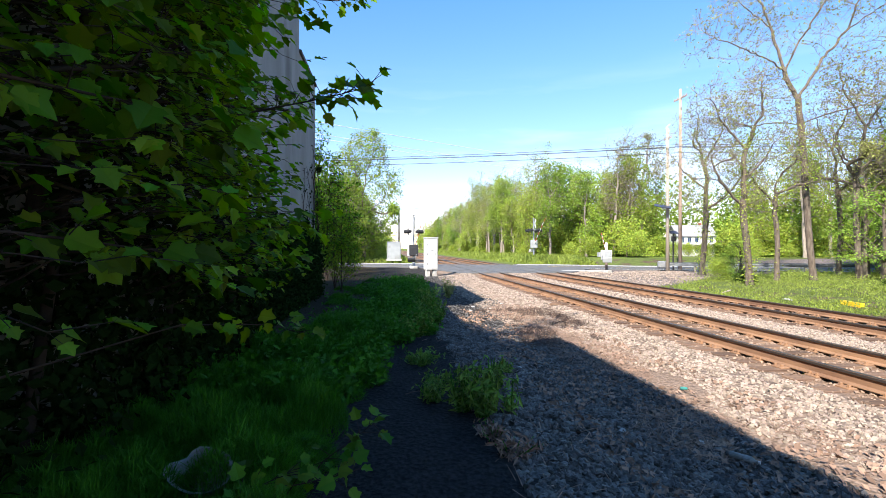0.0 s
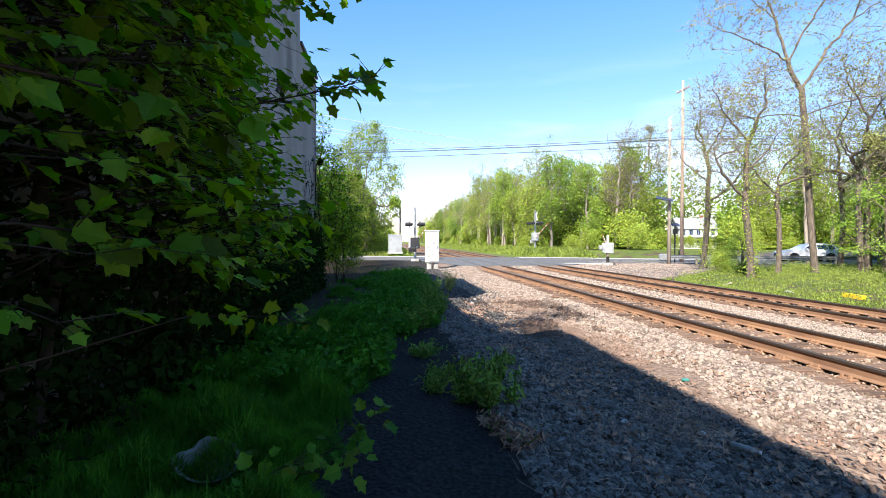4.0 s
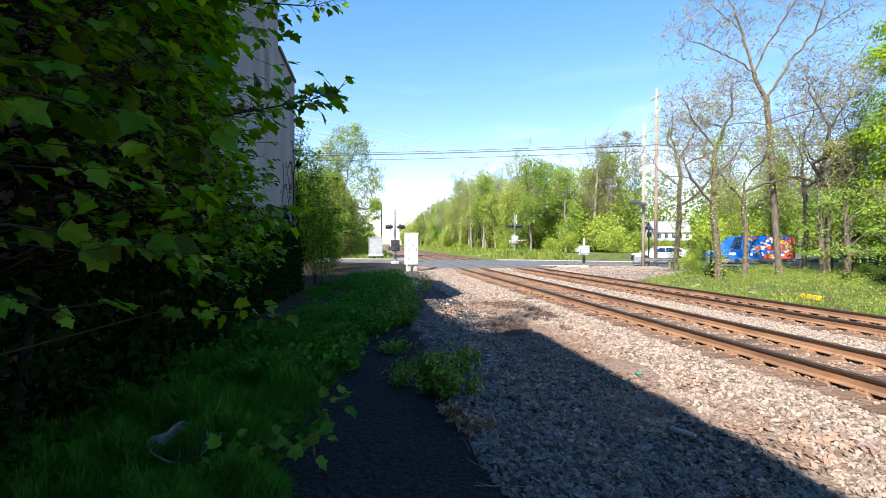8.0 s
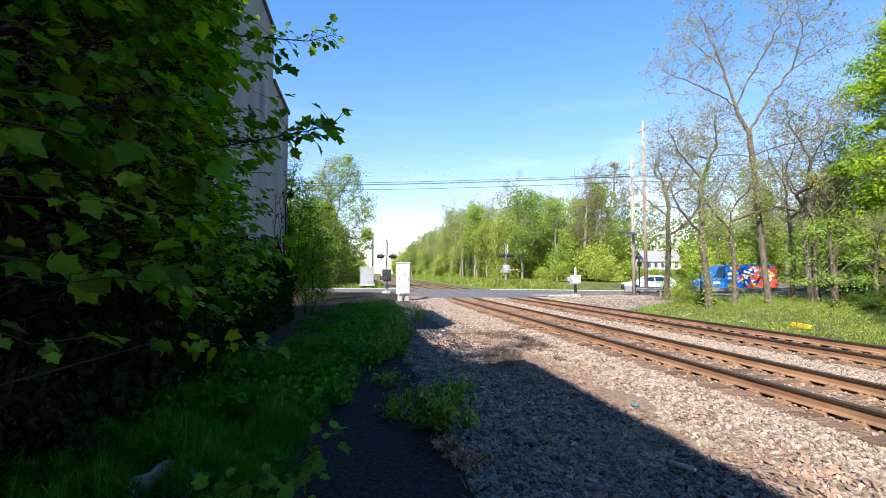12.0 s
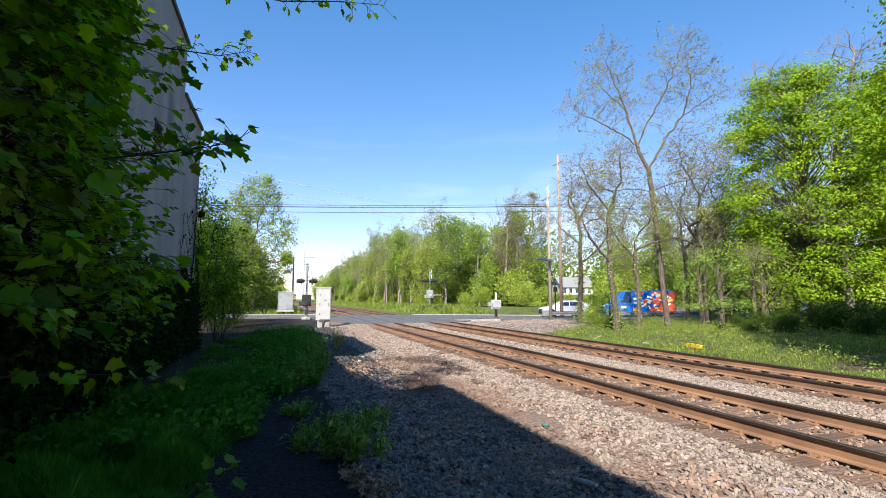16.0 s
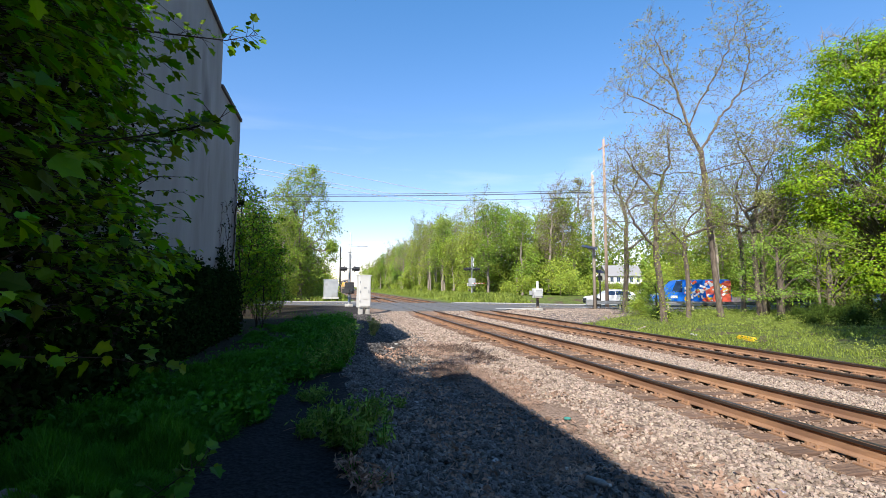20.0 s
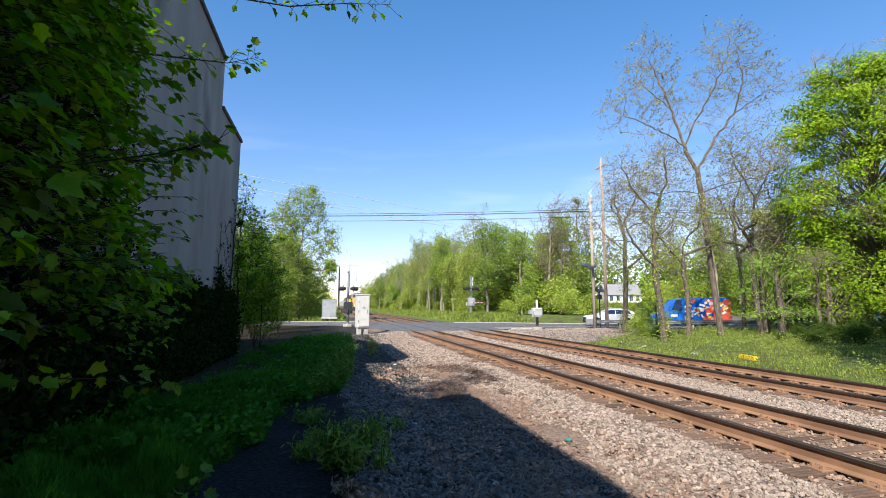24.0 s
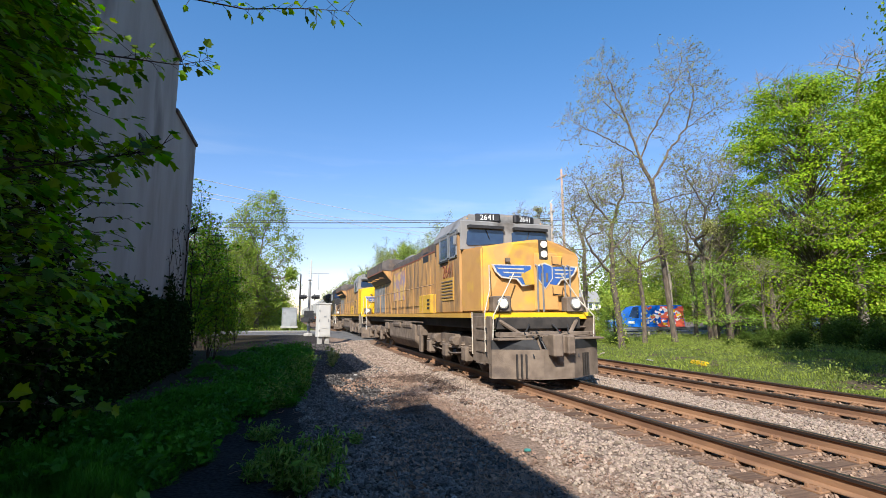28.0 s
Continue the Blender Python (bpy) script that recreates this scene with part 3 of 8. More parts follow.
def ground_material():
    """Cinders on the path, ballast round the tracks, dead stalks beside them, grass and woodland floor beyond."""
    m = bpy.data.materials.new("ground_cover")
    m.use_nodes = True
    n, l = m.node_tree.nodes, m.node_tree.links
    p = n["Principled BSDF"]
    p.inputs["Roughness"].default_value = 0.95
    p.inputs["Specular IOR Level"].default_value = 0.06
    co = n.new("ShaderNodeTexCoord")
    xyz = n.new("ShaderNodeSeparateXYZ")
    l.new(co.outputs["Object"], xyz.inputs["Vector"])

    def tex(scale, detail=6):
        t = n.new("ShaderNodeTexNoise")
        t.inputs["Scale"].default_value, t.inputs["Detail"].default_value = scale, detail
        l.new(co.outputs["Object"], t.inputs["Vector"])
        return t.outputs["Fac"]

    def rng(v, a, b):
        r = n.new("ShaderNodeMapRange")
        r.interpolation_type = "SMOOTHSTEP"
        r.inputs["From Min"].default_value, r.inputs["From Max"].default_value = a, b
        l.new(v, r.inputs["Value"])
        return r.outputs["Result"]

    def op(kind, a, b):
        o = n.new("ShaderNodeMath")
        o.operation = kind
        for i, v in enumerate((a, b)):
            if isinstance(v, (int, float)):
                o.inputs[i].default_value = v
            else:
                l.new(v, o.inputs[i])
        return o.outputs["Value"]

    def mixed(f, a, b):
        x = n.new("ShaderNodeMix")
        x.data_type = "RGBA"
        l.new(f, x.inputs["Factor"])
        for key, v in (("A", a), ("B", b)):
            if isinstance(v, tuple):
                x.inputs[key].default_value = (*v, 1)
            else:
                l.new(v, x.inputs[key])
        return x.outputs["Result"]

    fine, mid, big = tex(28), tex(3.5), tex(0.7)
    wobble = op("MULTIPLY", op("SUBTRACT", mid, 0.5), 1.6)
    xw = op("ADD", xyz.outputs["X"], wobble)
    vor = n.new("ShaderNodeTexVoronoi")
    vor.inputs["Scale"].default_value = 17
    l.new(co.outputs["Object"], vor.inputs["Vector"])
    stone = mixed(vor.outputs["Distance"], mixed(fine, (0.33, 0.252, 0.20), (0.225, 0.165, 0.13)), (0.10, 0.074, 0.06))
    op_stone = mixed(rng(vor.outputs["Distance"], 0.1, 0.6), mixed(mid, (0.30, 0.265, 0.24), (0.22, 0.19, 0.17)), (0.13, 0.105, 0.095))
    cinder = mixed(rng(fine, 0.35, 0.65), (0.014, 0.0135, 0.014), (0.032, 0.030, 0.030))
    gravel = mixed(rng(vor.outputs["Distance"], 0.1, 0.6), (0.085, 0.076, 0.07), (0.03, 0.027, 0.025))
    dead = mixed(rng(fine, 0.4, 0.6), (0.29, 0.205, 0.155), (0.18, 0.125, 0.09))
    green = mixed(rng(mid, 0.35, 0.65), (0.125, 0.15, 0.045), (0.085, 0.11, 0.032))
    litter = mixed(rng(fine, 0.35, 0.65), (0.14, 0.105, 0.07), (0.075, 0.06, 0.04))
    rusty = mixed(rng(mid, 0.3, 0.6), (0.33, 0.21, 0.14), (0.25, 0.155, 0.10))
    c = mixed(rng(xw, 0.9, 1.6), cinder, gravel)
    c = mixed(rng(xw, 3.0, 4.0), c, dead)
    c = mixed(rng(xw, 3.9, 5.2), c, stone)
    for cx in (NEAR_X, FAR_X):
        inside = rng(op("ABSOLUTE", op("SUBTRACT", xyz.outputs["X"], cx), 0.0), 1.35, 0.95)
        c = mixed(op("MULTIPLY", inside, 0.6), c, rusty)
    c = mixed(rng(xw, 12.9, 13.9), c, green)
    c = mixed(op("MULTIPLY", rng(xw, 13.5, 15), rng(big, 0.52, 0.62)), c, litter)
    apron = op("SUBTRACT", xyz.outputs["Y"], op("MULTIPLY", op("SUBTRACT", xw, 14.0), 0.55))
    c = mixed(op("MULTIPLY", op("MULTIPLY", rng(apron, 23.2, 24.4), rng(xyz.outputs["Y"], 46, 45)), rng(xw, 12.5, 13.0)), c, op_stone)
    far_green = mixed(rng(mid, 0.35, 0.65), (0.16, 0.20, 0.045), (0.11, 0.145, 0.035))
    verge = op("MULTIPLY", rng(xyz.outputs["Y"], 49, 51), op("ADD", rng(xw, 13.6, 14.4), rng(xw, 3.6, 2.8)))
    c = mixed(op("MINIMUM", verge, 1.0), c, far_green)
    # litter tone lowered beside the wall: deep shade put into the ground colour
    shaded_litter = mixed(rng(fine, 0.35, 0.65), (0.045, 0.035, 0.022), (0.022, 0.018, 0.012))
    c = mixed(rng(xw, -0.6, -1.2), c, shaded_litter)
    l.new(c, p.inputs["Base Color"])
    bp = n.new("ShaderNodeBump")
    bp.inputs["Strength"].default_value, bp.inputs["Distance"].default_value = 0.7, 0.03
    l.new(op("ADD", vor.outputs["Distance"], fine), bp.inputs["Height"])
    l.new(bp.outputs["Normal"], p.inputs["Normal"])
    return m


xs = steps((-900, -100, 200), (-100, -20, 10), (-20, -3, 1.0), (-3, 14.4, 0.2), (14.4, 20, 0.6), (20, 60, 4), (60, 100, 20), (100, 900, 200))
ys = steps((-600, -60, 180), (-60, -5, 6), (-5, 1, 1), (1, 30, 0.25), (30, 62, 0.8), (62, 120, 6), (120, 400, 40), (400, 2600, 550))
verts = [(x, y, ground_z(x, y)) for y in ys for x in xs]
w = len(xs)
faces = [(j * w + i, j * w + i + 1, (j + 1) * w + i + 1, (j + 1) * w + i) for j in range(len(ys) - 1) for i in range(w - 1)]
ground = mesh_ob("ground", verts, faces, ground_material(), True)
tagged(ground, "trackside ground of cinders, ballast and grass", "ground", kind="structure")

# The road that crosses the tracks, one slab of asphalt with its markings.
rx = steps((-90, -10, 8), (-10, 17.5, 0.5), (17.5, 110, 4))
rv, rf = [], []
for x in rx:
    n0, f0, z = road_near(x), road_far(x), road_z(x)
    rv += [(x, n0, z), (x, f0, z), (x, f0, z - 0.3), (x, n0, z - 0.3)]
for i in range(len(rx) - 1):
    a, b = 4 * i, 4 * i + 4
    rf += [(a, b, b + 1, a + 1), (a, a + 3, b + 3, b), (a + 1, b + 1, b + 2, a + 2)]
road = mesh_ob("road", rv, rf, M["asphalt"])
tagged(road, "worn grey asphalt road over the level crossing", "road", kind="structure")


def stripe(name, off, x0, x1, width, material, label):
    v, f = [], []
    pts = [x for x in rx if x0 <= x <= x1]
    for x in pts:
        y = road_far(x) + off
        v += [(x, y, road_z(x) + 0.006), (x, y + width, road_z(x) + 0.006)]
    for i in range(len(pts) - 1):
        f.append((2 * i, 2 * i + 2, 2 * i + 3, 2 * i + 1))
    tagged(mesh_ob(name, v, f, material), label, "road marking", kind="structure")


stripe("edge_line", -0.5, 13, 110, 0.14, M["white"], "white edge line on the asphalt")
stripe("edge_line", -8.3, 17, 110, 0.14, M["white"], "white edge line on the asphalt")
stripe("centre_line", -4.4, 15, 110, 0.12, M["bright_yellow"], "yellow centre line on the asphalt")
stripe("centre_line", -4.4, -90, 2, 0.12, M["bright_yellow"], "yellow centre line on the asphalt")
# Pale concrete and gravel shoulder on the far side of the road, kerb on the near one.
for seg, (x0, x1) in enumerate(((-60, 4.5), (13.2, 100))):
    v, f = [], []
    pts = [x for x in rx if x0 <= x <= x1]
    for x in pts:
        y, z = road_far(x), road_z(x)
        v += [(x, y + 0.01, z - 0.25), (x, y + 0.01, z + 0.02), (x, y + 1.7, z + 0.03), (x, y + 1.7, z - 0.25)]
    for i in range(len(pts) - 1):
        a, b = 4 * i, 4 * i + 4
        f += [(a, b, b + 1, a + 1), (a + 1, b + 1, b + 2, a + 2), (a + 2, b + 2, b + 3, a + 3)]
    tagged(mesh_ob("shoulder", v, f, M["concrete"]), "pale gravel and concrete road shoulder", "road shoulder", kind="structure")
kerb = bmesh.new()
box(kerb, (15.2, 35.1, -0.08), (3.6, 1.0, 0.16), 0.02, m=pose(0, 0, 0))
kb = part("kerb", kerb, M["concrete"], None)
tagged(kb, "short pale concrete kerb beside the crossing", "kerb", kind="structure")

# ---- the tracks ----
RAIL = [(-0.076, -0.185), (0.076, -0.185), (0.076, -0.172), (0.012, -0.150), (0.010, -0.052), (0.036, -0.040), (0.036, -0.004),
        (-0.036, -0.004), (-0.036, -0.040), (-0.010, -0.052), (-0.012, -0.150), (-0.076, -0.172)]


def track(cx, label):
    ob = thing("railway_track", pose(cx, 0, 0), label, "railway track", "parallel railway tracks")
    for side in (-0.754, 0.754):
        rail = part("rail", prism([(u + side, w) for u, w in RAIL], "y", -60, 900), M["rust"], ob)
        part("rail_head", prism([(side - 0.0375, -0.041), (side + 0.0375, -0.041), (side + 0.0375, -0.008), (side + 0.027, 0.0), (side - 0.027, 0.0), (side - 0.0375, -0.008)], "y", -60, 900), M["railtop"], rail, "dark worn steel head")
    return ob


track_near = track(NEAR_X, "rust-brown railway track on wooden ties in pale ballast")
track_far = track(FAR_X, "second rust-brown railway track beside the first")
# Rubber and asphalt fill between the rails at the crossing.
for cx in (NEAR_X, FAR_X):
    for a, b, nm in ((-0.66, 0.66, "crossing_panel"), (0.85, 1.6, "crossing_panel"), (-1.6, -0.85, "crossing_panel")):
        bm = prism([(cx + a, -0.16), (cx + b, -0.16), (cx + b, 0.004), (cx + a, 0.004)], "y", 32.6, 49.0)
        tagged(part(nm, bm, M["asphalt"], None), "dark rubber and asphalt panel between the rails", "crossing panel", kind="structure")

# ---- the tall building beside the tracks ----
WALL_X = -2.75


def building():
    ob = thing("tall_building", Matrix(), "tall windowless grey concrete building with stained walls and stepped roofline", "building")
    w0, t = WALL_X, 0.35
    sections = ((-30.0, 0.0, 9.35), (0.0, 8.0, 6.5), (8.0, 15.1, 9.35), (15.1, 18.3, 7.75))
    for y0, y1, h in sections:
        part("wall", boxes(((w0 - t / 2, (y0 + y1) / 2, h / 2 - 0.3), (t, y1 - y0, h + 0.6))), M["wall"], ob)
        part("coping", boxes(((w0 - t / 2, (y0 + y1) / 2, h + 0.06), (t + 0.14, y1 - y0 - 0.01, 0.12)), bevel=0.015), M["coping"], ob, "dark metal coping")
        part("roof", boxes(((w0 - 6.2, (y0 + y1) / 2, h - 0.3), (11.6, y1 - y0 - 0.02, 0.2))), M["coping"], ob)
    vent = part("wall_vent", boxes(((w0 + 0.012, 12.3, 5.62), (0.024, 0.62, 0.44))), M["black"], ob, "small dark louvred opening")
    for k in range(5):
        part("slat", box(bmesh.new(), (0, 0, 0), (0.05, 0.58, 0.012), 0, pose(w0 + 0.04, 12.3, 5.45 + 0.085 * k, 0, 35)), M["coping"], vent)
    for z in (5.38, 5.86):
        part("vent_frame", boxes(((w0 + 0.02, 12.3, z), (0.04, 0.72, 0.05))), M["coping"], vent)
    part("end_wall", boxes(((w0 - 6.2, 18.3 - t / 2, 3.7), (11.7, t - 0.01, 8.0))), M["wall"], ob)
    part("end_wall", boxes(((w0 - 6.2, 15.1 - t / 2, 4.4), (11.7, t - 0.01, 9.6))), M["wall"], ob)
    part("end_wall", boxes(((w0 - 6.2, 8.0 + t / 2, 4.4), (11.7, t - 0.01, 9.6))), M["wall"], ob)
    part("end_wall", boxes(((w0 - 6.2, -30.0 + t / 2, 4.4), (11.7, t - 0.01, 9.6))), M["wall"], ob)
    part("back_wall", boxes(((w0 - 12.1, -5.85, 3.0), (t, 48.2, 6.4))), M["wall"], ob)
    return ob


building()

# ---- the train ----
def words(name, text, size, m, material, parent, label="", squeeze=1.0):
    """Lettering as a thin mesh, facing along the pose's z."""
    cu = bpy.data.curves.new(name, "FONT")
    cu.body, cu.size, cu.extrude, cu.align_x, cu.align_y = text, size, 0.004, "CENTER", "CENTER"
    tmp = bpy.data.objects.new(name, cu)
    scene.collection.objects.link(tmp)
    me = bpy.data.meshes.new_from_object(tmp)
    bpy.data.objects.remove(tmp)
    me.transform(m @ Matrix.Diagonal((squeeze, 1, 1, 1)))
    me.materials.clear()
    me.materials.append(material)
    ob = new(name, me)
    ob.parent = parent
    if label:
        ob["label"] = label
    return ob


def facing_front(x, y, z, yaw=0.0, tip=0.0):
    """A pose whose z looks along -y, as the front of an engine does."""
    return pose(x, y, z, 90 + tip, 0, yaw)


def facing_side(x, y, z):
    """A pose whose z looks along -x."""
    return pose(x, y, z, 90, 0, -90)


def wheelset(parent, y, r=0.53):
    ob = new("wheelset")
    ob.parent = parent
    ob.matrix_basis = pose(0, y, r)
    turn = Matrix.Rotation(math.pi / 2, 4, "Y")
    part("axle", lathe([(0.09, -1.05), (0.09, 1.05)], 10, turn), M["grime_dark"], ob)
    for s in (-1, 1):
        bm = lathe([(0.10, -0.09), (0.30, -0.05), (r - 0.06, -0.06), (r + 0.03, -0.068), (r + 0.03, -0.035), (r, -0.025), (r - 0.02, 0.07), (r - 0.08, 0.07), (0.30, 0.03), (0.14, 0.10), (0.13, 0.13)], 26,
                   Matrix.Translation((s * 0.80, 0, 0)) @ Matrix.Rotation(s * math.pi / 2, 4, "Y"))
        for k in range(3):
            a = k * 2.094
            box(bm, (s * 0.90, 0.2 * math.cos(a), 0.2 * math.sin(a)), (0.02, 0.09, 0.09))
        part("wheel", bm, M["grime"], ob)
    return ob


def truck(parent, yc, wheels):
    """A three-axle bogie with its frame, springs and boxes."""
    ob = new("bogie")
    ob.parent = parent
    ob.matrix_basis = pose(0, yc, 0)
    for s in (-1, 1):
        x = s * 1.27
        frame_bm = prism([(-2.5, 0.72), (-2.35, 0.98), (-1.3, 1.02), (-1.0, 0.86), (-0.7, 1.05), (0.7, 1.05), (1.0, 0.86), (1.3, 1.02), (2.35, 0.98), (2.5, 0.72),
                          (2.2, 0.56), (1.35, 0.66), (0.5, 0.62), (-0.5, 0.62), (-1.35, 0.66), (-2.2, 0.56)], "x", x - 0.09, x + 0.09)
        part("side_frame", frame_bm, M["grime"], ob)
        for a in (-1.85, 0.0, 1.85):
            part("axle_box", boxes(((x + s * 0.10, a, 0.53), (0.26, 0.42, 0.44)), bevel=0.05), M["grime"], ob)
            part("spring", lathe([(0.09, 0), (0.11, 0.03), (0.08, 0.06), (0.11, 0.09), (0.08, 0.12), (0.11, 0.15), (0.08, 0.18), (0.1, 0.24)], 9, Matrix.Translation((x + s * 0.08, a - 0.32, 0.62))), M["grime"], ob)
            part("spring", lathe([(0.09, 0), (0.11, 0.03), (0.08, 0.06), (0.11, 0.09), (0.08, 0.12), (0.11, 0.15), (0.08, 0.18), (0.1, 0.24)], 9, Matrix.Translation((x + s * 0.08, a + 0.32, 0.62))), M["grime"], ob)
        for a in (-0.93, 0.93):
            part("brake_cylinder", lathe([(0.13, 0), (0.15, 0.04), (0.15, 0.34), (0.08, 0.38)], 10, pose(x + s * 0.16, a - 0.18, 0.86, -90)), M["grime"], ob)
            part("brake_shoe", boxes(((x - s * 0.22, a, 0.5), (0.12, 0.16, 0.42)), bevel=0.03), M["grime_dark"], ob)
        part("sand_pipe", pipe([(x + s * 0.05, -2.5, 1.3), (x + s * 0.05, -2.62, 0.6), (s * 0.76, -2.5, 0.14)], 0.022), M["grime"], ob)
    part("bolster", boxes(((0, 0, 0.95), (2.2, 1.2, 0.3)), bevel=0.05), M["grime_dark"], ob)
    for a in (-1.85, 0.0, 1.85):
        if wheels is None:
            wheelset(ob, a)
        else:
            wheels.append(wheelset(ob, a))
    return ob


def locomotive(number, body, nose, roof, label, group, wheels=None, lettering=True, badge=True):
    """A wide-nosed six-axle diesel; its front looks along -y, the origin lies under its snow plough."""
    ob = thing("locomotive", Matrix(), label, "locomotive", group)
    # frame and deck
    part("underframe", boxes(((0, 11.1, 1.42), (2.5, 20.4, 0.32)), bevel=0.03), M["grime_dark"], ob)
    part("deck", boxes(((0, 11.2, 1.64), (3.02, 20.2, 0.10))), M["grime"], ob)
    for s in (-1, 1):
        part("side_sill", boxes(((s * 1.52, 11.6, 1.63), (0.05, 19.2, 0.13))), M["yellow"], ob, "yellow sill stripe")
    part("front_sill", boxes(((0, 0.98, 1.62), (3.06, 0.06, 0.17))), M["bright_yellow"], ob, "yellow sill stripe")
    part("front_plate", boxes(((0, 1.10, 1.30), (2.3, 0.12, 0.50))), M["grime_dark"], ob)
    # plough, coupler, steps
    plough = prism([(-1.52, 0.60), (-1.52, 0.78), (-0.35, 0.0 + 0.22), (0.35, 0.22), (1.52, 0.78), (1.52, 0.60), (0.42, 0.0), (-0.42, 0.0)], "z", 0.10, 0.80)
    part("plough", plough, M["grime"], ob, "dusty grey steel plough")
    for s in (-1, 1):
        bm = bmesh.new()
        q = [bm.verts.new(p) for p in ((s * 0.48, 0.04, 0.80), (s * 1.52, 0.60, 0.80), (s * 1.52, 0.60, 1.03), (s * 0.55, 0.10, 1.03), (s * 0.48, 0.16, 0.80), (s * 1.52, 0.74, 0.80), (s * 1.52, 0.74, 1.03), (s * 0.55, 0.22, 1.03))]
        for f in ((0, 1, 2, 3), (7, 6, 5, 4), (0, 4, 5, 1), (3, 2, 6, 7), (0, 3, 7, 4), (1, 5, 6, 2)):
            bm.faces.new([q[i] for i in f])
        bmesh.ops.recalc_face_normals(bm, faces=bm.faces[:])
        part("plough_wing", bm, M["black"], ob, "black plate above the plough")
        for k in range(3):
            part("bolt_strap", boxes(((s * (0.80 + 0.10 * k), 0.17 + 0.052 * k, 0.42), (0.03, 0.05, 0.55))), M["grime_dark"], ob)
        # corner steps: side plates and four treads
        part("step_plate", boxes(((s * 1.50, 1.26, 1.02), (0.05, 1.24, 1.18)), bevel=0.01), M["grime"], ob)
        for k in range(3):
            part("toe_hole", prism([(0.86, 0.56 + 0.30 * k), (1.02, 0.72 + 0.30 * k), (0.86, 0.72 + 0.30 * k)], "x", s * 1.522, s * 1.534), M["black"], ob)
        for k in range(4):
            part("step", boxes(((s * 1.40, 1.30, 0.42 + 0.30 * k), (0.30, 0.58, 0.04))), M["grime"], ob)
        # white corner rails
        part("grab_rail", pipe([(s * 1.53, 0.98, 0.72), (s * 1.53, 0.98, 1.70), (s * 1.36, 1.02, 2.35), (s * 1.36, 1.06, 2.95)], 0.017), M["rail_white"], ob, "white painted grab rail")
        part("grab_rail", pipe([(s * 1.46, 0.66, 0.95), (s * 1.46, 0.60, 1.62), (s * 1.18, 0.78, 2.0), (s * 0.72, 0.92, 2.72)], 0.017), M["rail_white"], ob, "white painted grab rail")
        part("uncoupling_lever", pipe([(s * 1.42, 0.52, 1.12), (s * 0.9, 0.42, 1.10), (s * 0.35, 0.36, 1.16), (s * 0.12, 0.30, 1.02)], 0.015), M["grime"], ob)
        part("brake_hose", pipe([(s * 0.42, 0.62, 1.18), (s * 0.45, 0.32, 0.95), (s * 0.50, 0.16, 0.62), (s * 0.42, 0.10, 0.42)], 0.03), M["black"], ob)
    for s in (-1, 1):
        part("jumper_cable", pipe([(s * 0.86, 0.98, 1.46), (s * 0.80, 0.80, 1.20), (s * 0.55, 0.72, 1.12), (s * 0.34, 0.86, 1.40)], 0.026), M["black"], ob)
        part("anti_climber", boxes(((s * 0.95, 0.62, 1.16), (0.9, 0.10, 0.10)), bevel=0.015), M["grime"], ob)
        part("receptacle", boxes(((s * 0.62, 0.98, 1.46), (0.18, 0.10, 0.16)), bevel=0.02), M["grime"], ob)
        part("cut_lever_bracket", boxes(((s * 1.30, 0.55, 1.10), (0.08, 0.10, 0.20))), M["grime"], ob)
        part("side_grab", pipe([(s * 1.54, 1.84, 0.6), (s * 1.55, 1.84, 1.72)], 0.016), M["rail_white"], ob)
    part("draft_plate", boxes(((0, 1.03, 1.15), (1.1, 0.06, 0.5)), bevel=0.02), M["grime"], ob)
    part("coupler_pocket", boxes(((0, 0.75, 0.98), (0.62, 0.7, 0.48)), bevel=0.05), M["grime"], ob)
    for s in (-1, 1):
        part("brace", pipe([(s * 1.15, 0.95, 1.50), (s * 0.72, 0.62, 1.16), (s * 0.30, 0.50, 1.10)], 0.055), M["grime"], ob)
        part("foot_board", boxes(((s * 1.02, 0.42, 1.05), (0.95, 0.34, 0.05)), bevel=0.01), M["grime"], ob)
        part("air_hose", pipe([(s * 0.30, 0.55, 1.22), (s * 0.34, 0.22, 1.0), (s * 0.24, 0.06, 0.66), (s * 0.30, 0.04, 0.40)], 0.028), M["black"], ob)
        part("air_hose", pipe([(s * 0.62, 0.6, 1.2), (s * 0.66, 0.24, 0.98), (s * 0.62, 0.10, 0.60)], 0.022), M["black"], ob)
    knuckle = boxes(((0, 0.18, 0.92), (0.50, 0.55, 0.46)), ((-0.18, -0.16, 0.92), (0.26, 0.30, 0.54)), ((0.22, -0.10, 0.92), (0.20, 0.32, 0.46)), ((0.0, -0.02, 0.62), (0.16, 0.2, 0.3)), bevel=0.035)
    part("coupler", knuckle, M["grime"], ob)
    part("marker", boxes(((0.62, 0.97, 1.34), (0.12, 0.05, 0.24)), bevel=0.03), M["red"], ob, "red marker")
    # nose: a wide box with sloping shoulders and a cut-off front
    nose_bm = prism([(-1.50, 1.71), (1.50, 1.71), (1.50, 3.34), (0.95, 3.56), (0.50, 3.70), (0.05, 3.70), (-0.60, 3.60), (-1.50, 3.46)], "y", 1.12, 2.80)
    for v in nose_bm.verts:
        if v.co.y > 2:
            v.co.z += 0.16 * max(0.0, (v.co.z - 3.0) / 0.7)
        elif abs(v.co.x) > 1.2:
            v.co.y += 0.12
    bmesh.ops.bevel(nose_bm, geom=[e for e in nose_bm.edges], offset=0.05, segments=2, affect="EDGES")
    part("nose", nose_bm, nose, ob, "faded yellow nose")
